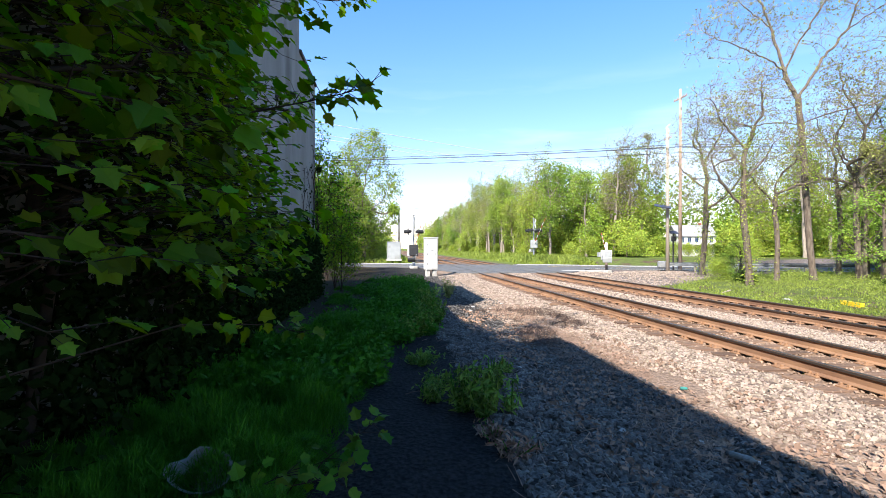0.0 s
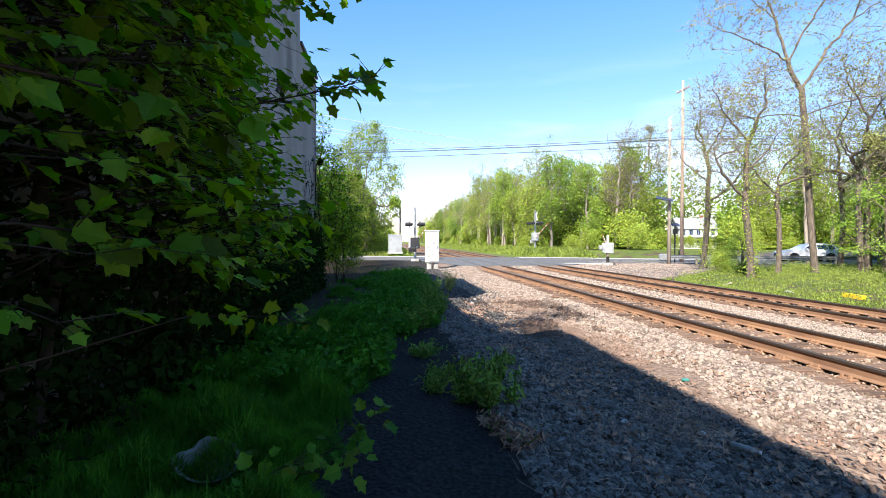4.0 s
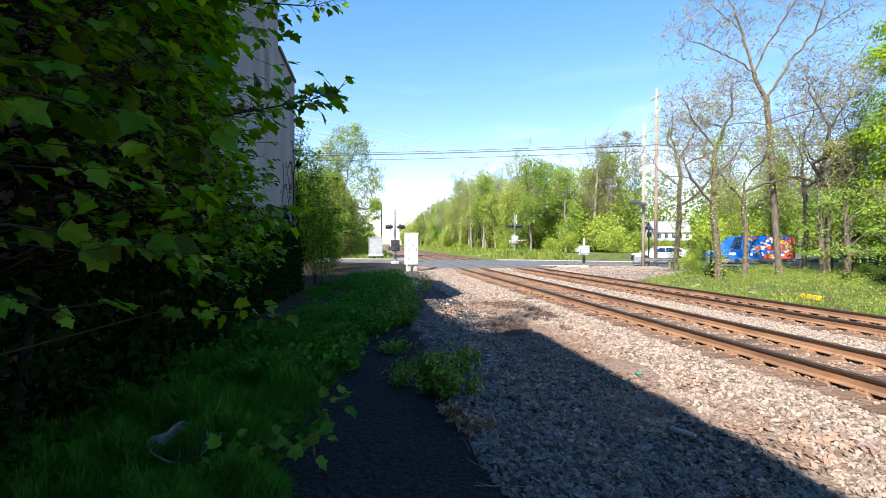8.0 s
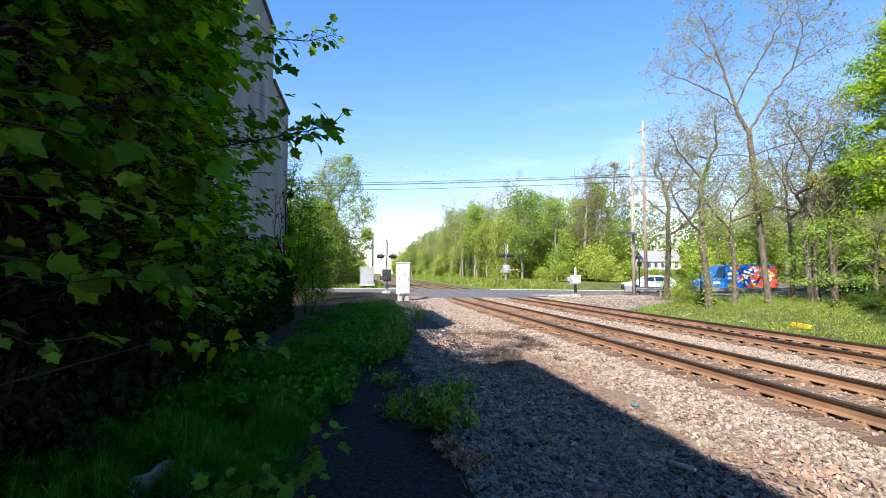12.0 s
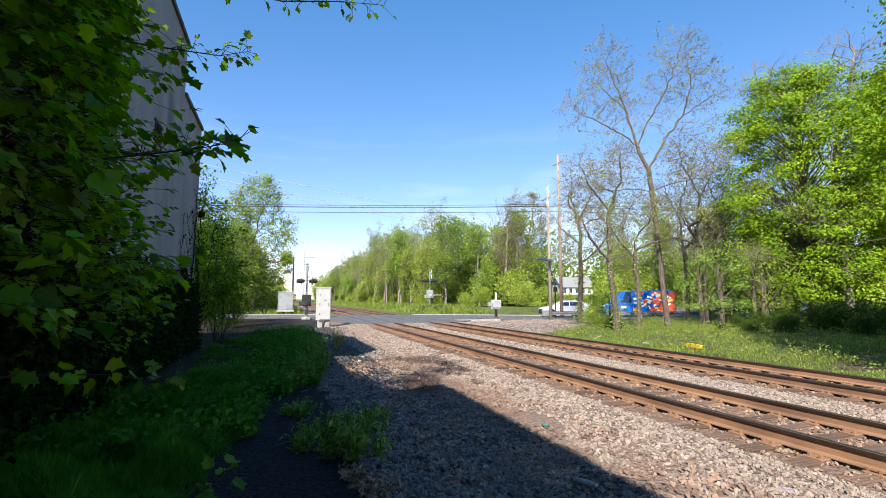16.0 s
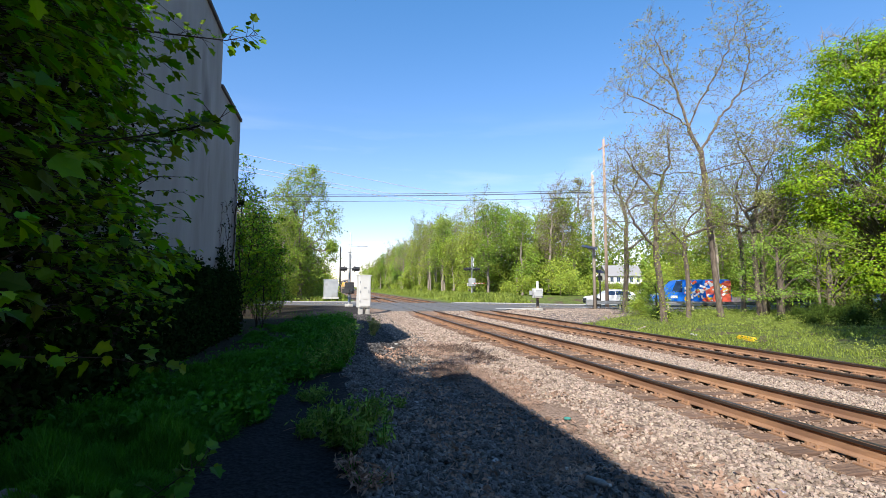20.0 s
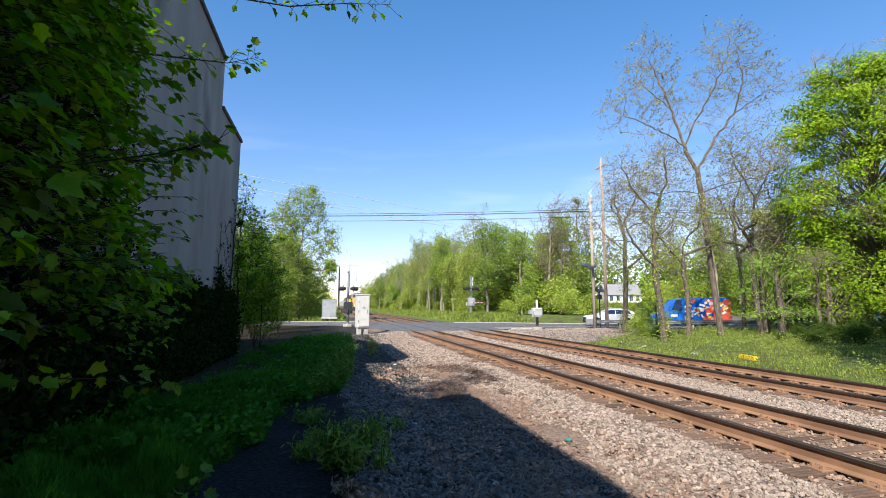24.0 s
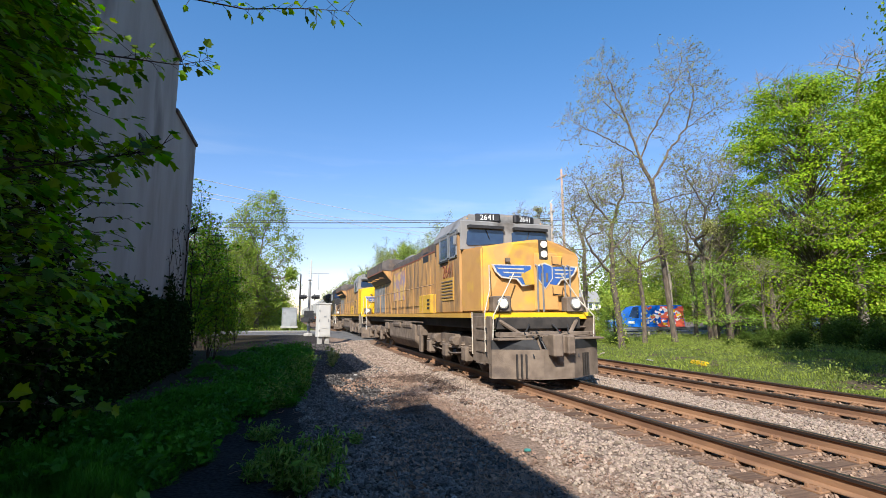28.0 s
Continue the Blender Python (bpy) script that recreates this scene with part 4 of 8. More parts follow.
    # cab
    cab = prism([(-1.53, 1.71), (1.53, 1.71), (1.53, 4.22), (1.28, 4.62), (0.6, 4.74), (-0.6, 4.74), (-1.28, 4.62), (-1.53, 4.22)], "y", 2.80, 5.35)
    for v in cab.verts:
        if v.co.y < 3 and v.co.z > 4.0:
            v.co.y += 0.16
    bmesh.ops.bevel(cab, geom=cab.edges[:], offset=0.035, segments=1, affect="EDGES")
    part("cab", cab, body, ob, "dusty faded yellow cab")
    roof_bm = prism([(-1.56, 4.10), (1.56, 4.10), (1.56, 4.24), (1.30, 4.66), (0.6, 4.78), (-0.6, 4.78), (-1.30, 4.66), (-1.56, 4.24)], "y", 2.84, 5.42)
    for v in roof_bm.verts:
        if v.co.y < 3 and v.co.z > 4.2:
            v.co.y += 0.14
    part("cab_roof", roof_bm, roof, ob, "grey cab roof")
    part("brow_panel", boxes(((0, 2.925, 4.50), (2.46, 0.07, 0.40)), bevel=0.01), roof, ob, "grey panel over the windscreen")
    part("windscreen_surround", boxes(((0, 2.79, 4.02), (3.08, 0.09, 0.92)), bevel=0.03), roof, ob, "grey window surround")
    for s in (-1, 1):
        bm = prism([(s * 0.16, 3.80), (s * 1.30, 3.70), (s * 1.36, 3.76), (s * 1.32, 4.14), (s * 1.22, 4.20), (s * 0.22, 4.20), (s * 0.14, 4.14)], "y", 2.715, 2.745)
        win = part("windscreen", bm, M["glass"], ob, "dark blue windscreen")
        part("wiper", pipe([(s * 0.75, 2.70, 4.24), (s * 0.62, 2.69, 3.92)], 0.012, 4), M["black"], win)
        part("visor", boxes(((s * 0.75, 2.66, 4.27), (1.15, 0.16, 0.09))), M["black"], ob)
        # number boards on the roof corners
        m = pose(s * 0.62, 2.86, 4.60, 0, 0, s * 14)
        board = part("number_board", box(bmesh.new(), (0, 0, 0), (0.80, 0.16, 0.27), 0.04, m), M["black"], ob, "black number board with white figures")
        if lettering:
            words("number", number, 0.235, m @ facing_front(0, -0.085, 0), M["white"], board)
        # cab side windows and doors
        for y0, y1 in ((3.15, 3.75), (3.95, 4.75)):
            sw = part("side_window", boxes(((s * 1.535, (y0 + y1) / 2, 3.82), (0.03, y1 - y0, 0.72)), bevel=0.01), M["glass"], ob)
            part("frame", boxes(((s * 1.545, y0 - 0.03, 3.82), (0.05, 0.06, 0.84)), ((s * 1.545, y1 + 0.03, 3.82), (0.05, 0.06, 0.84)), ((s * 1.545, (y0 + y1) / 2, 4.22), (0.05, y1 - y0 + 0.12, 0.06)), ((s * 1.545, (y0 + y1) / 2, 3.42), (0.05, y1 - y0 + 0.12, 0.06))), M["steel"], sw)
        part("armrest", boxes(((s * 1.56, 4.35, 3.36), (0.07, 0.85, 0.06))), M["black"], ob)
        part("mirror", boxes(((s * 1.61, 3.06, 3.9), (0.10, 0.03, 0.28)), bevel=0.01), M["steel"], ob)
        part("louvre_panel", boxes(((s * 1.545, 4.0, 2.45), (0.02, 1.2, 0.7))), M["yellow"], ob)
        for k in range(6):
            part("louvre", boxes(((s * 1.562, 4.0, 2.20 + 0.10 * k), (0.02, 1.1, 0.035))), M["grime"], ob)
        part("ditch_light_ring", lathe([(0.155, 0), (0.155, 0.05), (0.13, 0.07), (0.12, 0.02)], 16, facing_front(s * 1.08, 0.86, 1.94)), M["steel"], ob)
        part("ditch_light_box", boxes(((s * 1.08, 1.02, 1.92), (0.50, 0.32, 0.42)), bevel=0.03), M["grime"], ob)
        part("ditch_light", lathe([(0.115, 0), (0.115, 0.03), (0.08, 0.06), (0.02, 0.07)], 14, facing_front(s * 1.08, 0.83, 1.94)), M["lamp"], ob, "lit round ditch light")
    if lettering:
        for s in (-1,):
            words("number", number, 0.62, facing_side(-1.545, 3.95, 3.02), M["faded_red"], ob, "faded red figures", 0.9)
    # headlights, nose door, handrails and the winged badge
    part("headlight_panel", boxes(((0.28, 1.10, 3.42), (0.27, 0.06, 0.56)), bevel=0.02), M["grime_dark"], ob)
    for z in (3.56, 3.29):
        part("headlight", lathe([(0.095, 0), (0.095, 0.03), (0.07, 0.05), (0.02, 0.06)], 14, facing_front(0.28, 1.06, z)), M["lamp"], ob, "lit round headlight")
    part("nose_door", boxes(((0.35, 1.105, 2.55), (0.72, 0.03, 1.55)), bevel=0.012), nose, ob)
    for x in (0.02, 0.18, 0.86, 1.02):
        part("nose_handrail", pipe([(x, 0.98, 1.72), (x, 0.98, 2.95), (x, 1.10, 3.0)], 0.025), M["steel"], ob)
    for z in (2.30, 3.12):
        part("hatch", boxes(((0.68, 1.095, z), (0.38, 0.03, 0.28)), bevel=0.02), nose, ob)
        part("hatch_grip", pipe([(0.52, 1.05, z + 0.12), (0.52, 1.05, z - 0.10), (0.80, 1.05, z - 0.12), (0.84, 1.05, z + 0.10)], 0.012, 4), M["grime_dark"], ob)
    part("ladder_step", boxes(((-0.82, 1.06, 3.10), (0.12, 0.08, 0.10))), M["grime"], ob)
    if badge:
        for s, off in ((-1, 0.0), (1, 0.28)):
            cut = 0.2 if s > 0 else 0.0
            outer = ((0.10, 2.98), (1.28 - cut, 2.98), (1.18 - cut, 2.78), (1.0 - cut, 2.62), (0.55, 2.58), (0.40, 2.40), (0.10, 2.44))
            inner = ((0.12, 2.95), (1.20 - cut, 2.95), (1.12 - cut, 2.79), (0.97 - cut, 2.66), (0.52, 2.62), (0.38, 2.45), (0.12, 2.48))
            bw = part("wing_badge", prism([(off + s * x, z) for x, z in outer], "y", 1.092, 1.10), M["rail_white"], ob, "white-edged winged badge")
            part("wing_field", prism([(off + s * x, z) for x, z in inner], "y", 1.086, 1.092), M["badge_blue"], bw, "faded blue field")
            for k in range(3):
                z = 2.885 - 0.105 * k
                x1 = off + s * (1.12 - cut - 0.16 * k)
                part("feather", prism([(off + s * 0.34, z), (x1, z), (x1 - s * 0.05, z - 0.035), (off + s * 0.34, z - 0.035)], "y", 1.080, 1.086), M["rail_white"], bw)
        part("paint_patch", prism([(-0.42, 2.72), (-0.05, 2.90), (-0.02, 2.46), (-0.30, 2.44)], "y", 1.076, 1.080), M["panel_yellow"], ob, "yellow touch-up over the badge")
        shield = part("shield_badge", prism([(0.06, 2.98), (0.30, 3.06), (0.54, 2.98), (0.54, 2.62), (0.30, 2.32), (0.06, 2.62)], "y", 1.072, 1.088), M["rail_white"], ob, "worn shield badge in blue and white")
        part("shield_field", prism([(0.09, 2.95), (0.30, 3.02), (0.51, 2.95), (0.51, 2.63), (0.30, 2.37), (0.09, 2.63)], "y", 1.066, 1.072), M["badge_blue"], shield)
        for k in range(2):
            part("shield_bar", prism([(0.18 + 0.14 * k, 2.78), (0.25 + 0.14 * k, 2.78), (0.25 + 0.14 * k, 2.52), (0.18 + 0.14 * k, 2.52)], "y", 1.060, 1.066), M["grime"], shield)
    # long hood in sections, with doors
    soot = M["soot"] if roof is M["roof_grey"] else roof
    hood = prism([(-1.12, 1.71), (1.12, 1.71), (1.12, 4.0), (0.92, 4.42), (-0.92, 4.42), (-1.12, 4.0)], "y", 5.35, 8.9)
    part("equipment_hood", hood, body, ob)
    hood2 = prism([(-0.98, 1.71), (0.98, 1.71), (0.98, 4.05), (0.82, 4.32), (-0.82, 4.32), (-0.98, 4.05)], "y", 8.9, 15.6)
    part("engine_hood", hood2, body, ob)
    part("hood_top", boxes(((0, 7.1, 4.44), (1.9, 3.5, 0.10)), bevel=0.02), soot, ob)
    part("hood_top", boxes(((0, 12.2, 4.36), (1.72, 6.6, 0.14)), bevel=0.02), soot, ob)
    part("exhaust_stack", boxes(((0, 11.0, 4.52), (0.8, 1.1, 0.22)), bevel=0.03), M["grime_dark"], ob)
    part("roof_hump", boxes(((0, 13.4, 4.52), (1.2, 1.6, 0.28)), bevel=0.06), roof, ob)
    part("horn", boxes(((-0.5, 5.9, 4.6), (0.3, 0.5, 0.2)), bevel=0.04), M["grime"], ob)
    part("antenna_dome", lathe([(0.22, 0), (0.2, 0.1), (0.08, 0.17)], 10, Matrix.Translation((0, 3.9, 4.76))), M["white"], ob)
    part("radiator_hood", prism([(-1.0, 1.71), (1.0, 1.71), (1.0, 3.5), (1.5, 4.08), (1.5, 4.52), (1.2, 4.68), (-1.2, 4.68), (-1.5, 4.52), (-1.5, 4.08), (-1.0, 3.5)], "y", 15.6, 21.2), body, ob)
    part("radiator_roof", prism([(-1.54, 4.10), (-1.54, 4.56), (-1.22, 4.73), (1.22, 4.73), (1.54, 4.56), (1.54, 4.10)], "y", 15.56, 21.24), soot, ob)
    for s in (-1, 1):
        bm = prism([(s * 1.02, 3.44), (s * 1.52, 4.04), (s * 1.50, 4.07), (s * 0.99, 3.48)], "y", 15.75, 21.0)
        part("radiator_grille", bm, M["black"], ob, "black radiator grille")
        for k in range(4):
            part("grille_bar", boxes(((s * 1.27, 16.4 + 1.3 * k, 3.74), (0.58, 0.06, 0.05))), body, ob)
        for k in range(5):
            y = 5.7 + 0.64 * k
            part("door", boxes(((s * 1.128, y, 2.9), (0.02, 0.58, 1.7)), bevel=0.006), body, ob)
        for k in range(8):
            y = 9.35 + 0.82 * k
            d = part("door", boxes(((s * 0.988, y, 2.95), (0.02, 0.76, 2.0)), bevel=0.006), body, ob)
            part("latch", boxes(((s * 1.004, y + 0.30, 2.9), (0.02, 0.04, 0.16))), M["grime"], d)
        for k in range(6):
            part("door", boxes(((s * 1.008, 16.1 + 0.88 * k, 2.55), (0.02, 0.80, 1.5)), bevel=0.006), M["roof_grey"] if k > 1 else body, ob)
        part("battery_box", boxes(((s * 1.32, 6.9, 2.05), (0.34, 1.6, 0.68)), bevel=0.02), M["panel_yellow"], ob, "yellow equipment box")
        for k in range(3):
            part("vent", boxes(((s * 1.495, 6.4, 1.9 + 0.14 * k), (0.02, 0.3, 0.07))), M["black"], ob)
        part("roof_line", boxes(((s * 1.125, 7.1, 4.05), (0.02, 3.5, 0.05))), M["faded_red"], ob, "thin faded red line")
        part("roof_line", boxes(((s * 0.985, 12.2, 4.07), (0.02, 6.6, 0.05))), M["faded_red"], ob, "thin faded red line")
        part("roof_line", boxes(((s * 1.53, 18.4, 4.07), (0.03, 5.6, 0.05))), M["faded_red"], ob, "thin faded red line")
        part("hood_shoulder", boxes(((s * 1.06, 7.1, 4.22), (0.10, 3.5, 0.30)), bevel=0.02), soot, ob, "sooty grey upper hood")
        part("hood_shoulder", boxes(((s * 0.93, 12.2, 4.20), (0.10, 6.6, 0.22)), bevel=0.02), soot, ob, "sooty grey upper hood")
        part("brake_rigging", pipe([(s * 1.36, 2.2, 0.62), (s * 1.40, 4.0, 0.46), (s * 1.36, 6.9, 0.60)], 0.03), M["grime"], ob)
        part("drop_step", boxes(((s * 1.44, 7.55, 0.55), (0.10, 0.34, 0.62)), bevel=0.02), M["grime"], ob)
        part("intake", boxes(((s * 1.13, 6.2, 4.02), (0.06, 0.9, 0.42))), M["black"], ob)
        part("intake", boxes(((s * 1.10, 8.1, 3.95), (0.06, 0.8, 0.42))), M["black"], ob)
        # faded lettering is left as bands
        if lettering:
            part("flag_panel", boxes(((s * 1.004, 13.6, 3.1), (0.016, 2.6, 1.45))), M["faded_flag"], ob, "faded flag and lettering")
        # walkway handrail
        posts = [5.7 + 1.5 * k for k in range(11)]
        for y in posts:
            part("rail_post", pipe([(s * 1.48, y, 1.69), (s * 1.48, y, 2.72)], 0.018, 5), body, ob)
        part("handrail", pipe([(s * 1.48, posts[0], 2.72), (s * 1.48, posts[-1], 2.72)], 0.018, 5), body, ob)
    # below the deck
    tank = prism([(-1.42, 0.62), (-1.42, 1.28), (1.42, 1.28), (1.42, 0.62), (1.05, 0.22), (-1.05, 0.22)], "y", 8.6, 13.9)
    bmesh.ops.bevel(tank, geom=tank.edges[:], offset=0.05, segments=1, affect="EDGES")
    part("fuel_tank", tank, M["grime"], ob, "dusty fuel tank")
    for s in (-1, 1):
        for y in (9.9, 12.0):
            part("air_reservoir", lathe([(0.05, 0), (0.19, 0.08), (0.19, 1.6), (0.05, 1.68)], 12, pose(s * 1.30, y - 0.8, 1.22, -90)), M["grime"], ob)
        part("pipe_run", pipe([(s * 1.42, 7.4, 1.36), (s * 1.42, 15.2, 1.36)], 0.035), M["grime"], ob)
        part("filter_box", boxes(((s * 1.30, 7.9, 1.05), (0.34, 0.5, 0.42)), bevel=0.03), M["grime"], ob)
        part("filter_box", boxes(((s * 1.30, 14.6, 1.1), (0.30, 0.8, 0.36)), bevel=0.03), M["grime"], ob)
    truck(ob, 4.55, wheels)
    truck(ob, 17.9, wheels)
    part("rear_coupler", boxes(((0, 21.9, 0.90), (0.34, 1.0, 0.34)), bevel=0.03), M["grime"], ob)
    part("rear_plate", boxes(((0, 21.25, 1.3), (3.0, 0.1, 0.8)), bevel=0.02), M["grime"], ob)
    for s in (-1, 1):
        part("rear_rail", pipe([(s * 1.5, 21.3, 0.7), (s * 1.5, 21.3, 2.7)], 0.022), M["white"], ob)
    return ob


def hopper_car(label):
    """A covered hopper: ribbed body on two bogies, roof walk, outlet chutes."""
    ob = thing("hopper_car", Matrix(), label, "freight wagon", "freight wagons")
    part("body", prism([(-1.1, 1.5), (1.1, 1.5), (1.55, 2.0), (1.58, 4.0), (0.9, 4.45), (-0.9, 4.45), (-1.58, 4.0), (-1.55, 2.0)], "y", 1.4, 16.0), M["grey"], ob, "weathered grey hopper body")
    for s in (-1, 1):
        for k in range(13):
            part("rib", boxes(((s * 1.60, 1.7 + 1.16 * k, 3.0), (0.06, 0.09, 2.0))), M["grey"], ob)
        part("sill", boxes(((s * 1.45, 8.7, 1.32), (0.12, 16.6, 0.3))), M["grime"], ob)
        for y in (1.0, 16.4):
            part("ladder", boxes(((s * 1.52, y, 2.6), (0.05, 0.06, 2.4)), ((s * 1.52, y + 0.4, 2.6), (0.05, 0.06, 2.4))), M["grime"], ob)
    part("roof_walk", boxes(((0, 8.7, 4.52), (0.6, 15, 0.05))), M["steel"], ob)
    for k in range(3):
        part("outlet", box(bmesh.new(), (0, 4.6 + 4.1 * k, 1.0), (1.6, 2.0, 1.0), taper=1.3), M["grime"], ob)
    part("centre_sill", boxes(((0, 8.7, 1.1), (0.6, 17.2, 0.3))), M["grime_dark"], ob)
    for y in (2.6, 14.8):
        bg = new("bogie")
        bg.parent = ob
        bg.matrix_basis = pose(0, y, 0)
        for s in (-1, 1):
            part("side_frame", prism([(-1.3, 0.45), (-1.2, 0.62), (-0.4, 0.82), (0.4, 0.82), (1.2, 0.62), (1.3, 0.45), (0.5, 0.3), (-0.5, 0.3)], "x", s * 1.0 - 0.08, s * 1.0 + 0.08), M["grime"], bg)
        for a in (-0.88, 0.88):
            wheelset(bg, a, 0.46)
    return ob


M["faded_flag"] = mat("faded_flag_paint", (0.42, 0.20, 0.16), (0.30, 0.26, 0.34), 2.2, 0.6, spots=(0.62, 0.40, 0.12), spot_at=0.5, spot_scale=2.5)
LEAD_WHEELS = []
loco_1 = locomotive("2641", M["loco_side"], M["loco_nose"], M["roof_grey"], "weathered yellow diesel locomotive with grey roof leading the train", "locomotives of the train", LEAD_WHEELS)
loco_2 = locomotive("2641", M["loco_side"], M["bright_yellow"], M["roof_grey"], "second weathered yellow diesel locomotive behind the first", "locomotives of the train", None, False)
loco_3 = locomotive("2641", M["grime_dark"], M["black"], M["black"], "dark grey and black diesel locomotive, third in the train", "locomotives of the train", None, False, False)
hopper_1 = hopper_car("grey covered hopper wagon with ribbed sides")
TRAIN = [(loco_1, 0.0), (loco_2, 22.6), (loco_3, 45.2), (hopper_1, 67.8)]
for k in range(7):
    TRAIN.append((copy_thing(hopper_1, Matrix()), 67.8 + 17.7 * (k + 1)))

# ---- trees and undergrowth ----
def at(x, y, turn=0.0, s=1.0):
    return pose(x, y, ground_z(x, y, False), 0, 0, turn) @ Matrix.Scale(s, 4)


def plant(ob, spots):
    """The first stands at the first spot, copies at the others."""
    ob.matrix_basis = at(*spots[0])
    out = [ob]
    for s in spots[1:]:
        c = copy_thing(ob, Matrix())
        c.matrix_basis = at(*s)
        out.append(c)
    return out


# Trees on the verge beyond the far track, sideways x and height of their main limbs as they stand.
FACE = -13.5
tall = grown("tall_bare_tree", 11, [
    [(0, 0, -0.3), (-0.35, 0.1, 4), (-0.65, 0.0, 8.2), (-0.83, 0.1, 10.6), (-1.5, 0.2, 12.2)],
    [(-1.5, 0.2, 12.2), (-2.1, 0.6, 15), (-2.7, 0.9, 17.3), (-3.4, 1.0, 19.2), (-3.6, 1.1, 20.2)],
    [(-1.5, 0.2, 12.2), (-0.8, -0.4, 14), (0.25, -0.8, 16), (1.0, -1.0, 17.9), (1.2, -1.1, 19.5)],
    [(-0.83, 0.1, 10.6), (0.6, 0.5, 12.8), (2.4, 0.9, 14.8), (3.5, 1.1, 15.5), (5.0, 1.2, 16.6)],
    [(2.4, 0.9, 14.8), (2.8, 0.4, 16.8), (2.4, 0.2, 19.4)],
    [(-1.5, 0.2, 12.2), (-2.5, -0.5, 12.6), (-4.6, -1.0, 13.2), (-6.3, -1.3, 13.9)],
    [(-0.75, 0, 9.1), (0.8, -0.7, 9.5), (2.8, -1.2, 9.8)], [(-0.75, 0, 9.0), (-2.2, 0.6, 9.2), (-3.8, 1.0, 9.1)],
    [(-2.1, 0.6, 15), (-3.6, 0.2, 16.0), (-4.6, 0, 16.8)]],
    cloud(12, 1150, (-3.3, 0.8, 17.6, 2.2, 3.0), (1.2, -0.6, 17.6, 2.4, 3.0), (4.3, 1.0, 16.6, 2.3, 2.2), (-5.0, -0.8, 14.0, 2.5, 2.0), (-1.0, 0.3, 15.2, 2.4, 2.2), (2.2, -0.8, 11.4, 2.6, 2.2), (-3.0, 0.5, 10.2, 2.4, 1.8), (3.0, 0.4, 18.6, 1.8, 1.8)),
    0.175, 0.12, "leaf_olive", 6000, "tall half-bare tree with forked grey limbs and tiny new leaves", kill=0.42, step=0.26, reach=2.6, puff=0.06, minr=0.010, twigs=0.6)
plant(tall, [(24.4, 24.6, FACE, 1.0)])
t2 = grown("slender_tree", 23, [
    [(0.2, 0, -0.3), (0.05, 0, 2), (-0.15, 0.1, 4), (-0.1, 0, 5.6), (0.0, 0.1, 7.2)], [(0, 0.1, 7.2), (-1.0, 0.4, 8.6), (-1.6, 0.5, 10.0)], [(0, 0.1, 7.2), (0.6, -0.3, 8.8), (0.6, -0.3, 10.6)],
    [(-0.1, 0, 5.6), (1.2, 0.4, 6.8), (1.9, 0.5, 7.9)], [(-0.15, 0.1, 4.2), (-1.4, -0.4, 5.2), (-2.0, -0.6, 6.4)]],
    cloud(24, 620, (-1.2, 0.3, 9.2, 1.7, 1.9), (0.5, -0.2, 9.5, 1.8, 1.9), (1.7, 0.4, 7.4, 1.4, 1.3), (-1.8, -0.4, 6.4, 1.4, 1.4), (0.2, 0.8, 5.0, 1.6, 1.0)),
    0.17, 0.10, "leaf_olive", 3600, "slender verge tree with a vine-grown trunk and sparse young leaves", "verge trees", vine=1300, puff=0.14, step=0.25, kill=0.32, reach=1.8)
plant(t2, [(18.5, 22.6, FACE, 1.0), (21.2, 29.6, 120, 1.05)])
t3 = grown("young_tree", 31, [
    [(0, 0, -0.3), (0.05, 0, 2), (-0.05, 0.1, 4.2), (-0.15, 0, 5.4)], [(-0.05, 0.1, 4.4), (-1.0, 0.2, 5.6), (-2.2, 0.3, 7.2)], [(-0.15, 0, 5.4), (0.8, -0.3, 6.6), (1.2, -0.3, 8.0)], [(0.0, 0, 4.9), (1.4, 0.4, 5.4), (2.4, 0.5, 5.6)]],
    cloud(32, 420, (-2.0, 0.3, 6.8, 1.5, 1.4), (0.8, -0.2, 7.6, 1.6, 1.4), (2.0, 0.4, 5.8, 1.3, 1.0), (-1.0, 0, 4.4, 1.6, 0.9)),
    0.13, 0.11, "leaf_spring", 1700, "thin young tree with dark bark and sparse spring leaves", "verge trees", vine=260, puff=0.16, step=0.25, kill=0.34, reach=1.8)
plant(t3, [(21.5, 24.0, FACE, 1.0), (29.2, 26.0, 140, 1.15), (32.0, 23.0, 250, 1.2), (28.9, 22.0, 60, 0.62), (34.0, 29.0, 200, 1.3), (36.0, 31.0, 60, 1.1)])
t4 = grown("verge_tree", 47, [
    [(0, 0, -0.3), (-0.2, 0, 3), (-0.1, 0.2, 6), (0.3, 0, 9)], [(0.3, 0, 9), (-0.5, 0.4, 11), (-0.9, 0.5, 13)], [(0.3, 0, 9), (1.2, -0.3, 10.8), (1.5, -0.4, 12.4)], [(0.0, 0.1, 6.5), (1.6, 0.5, 8.0), (2.2, 0.7, 9.0)], [(-0.1, 0.2, 6), (-1.5, -0.4, 7.4), (-1.9, -0.5, 8.8)]],
    cloud(48, 520, (-0.7, 0.4, 12.0, 1.6, 1.9), (1.4, -0.3, 11.4, 1.6, 1.7), (2.0, 0.6, 8.6, 1.4, 1.4), (-1.7, -0.4, 8.4, 1.4, 1.5), (0, 0, 6.5, 1.6, 1.2)),
    0.16, 0.12, "leaf_olive", 2600, "straight thin tree with bare upper limbs", "verge trees", puff=0.16, step=0.28, kill=0.36, reach=2.0)
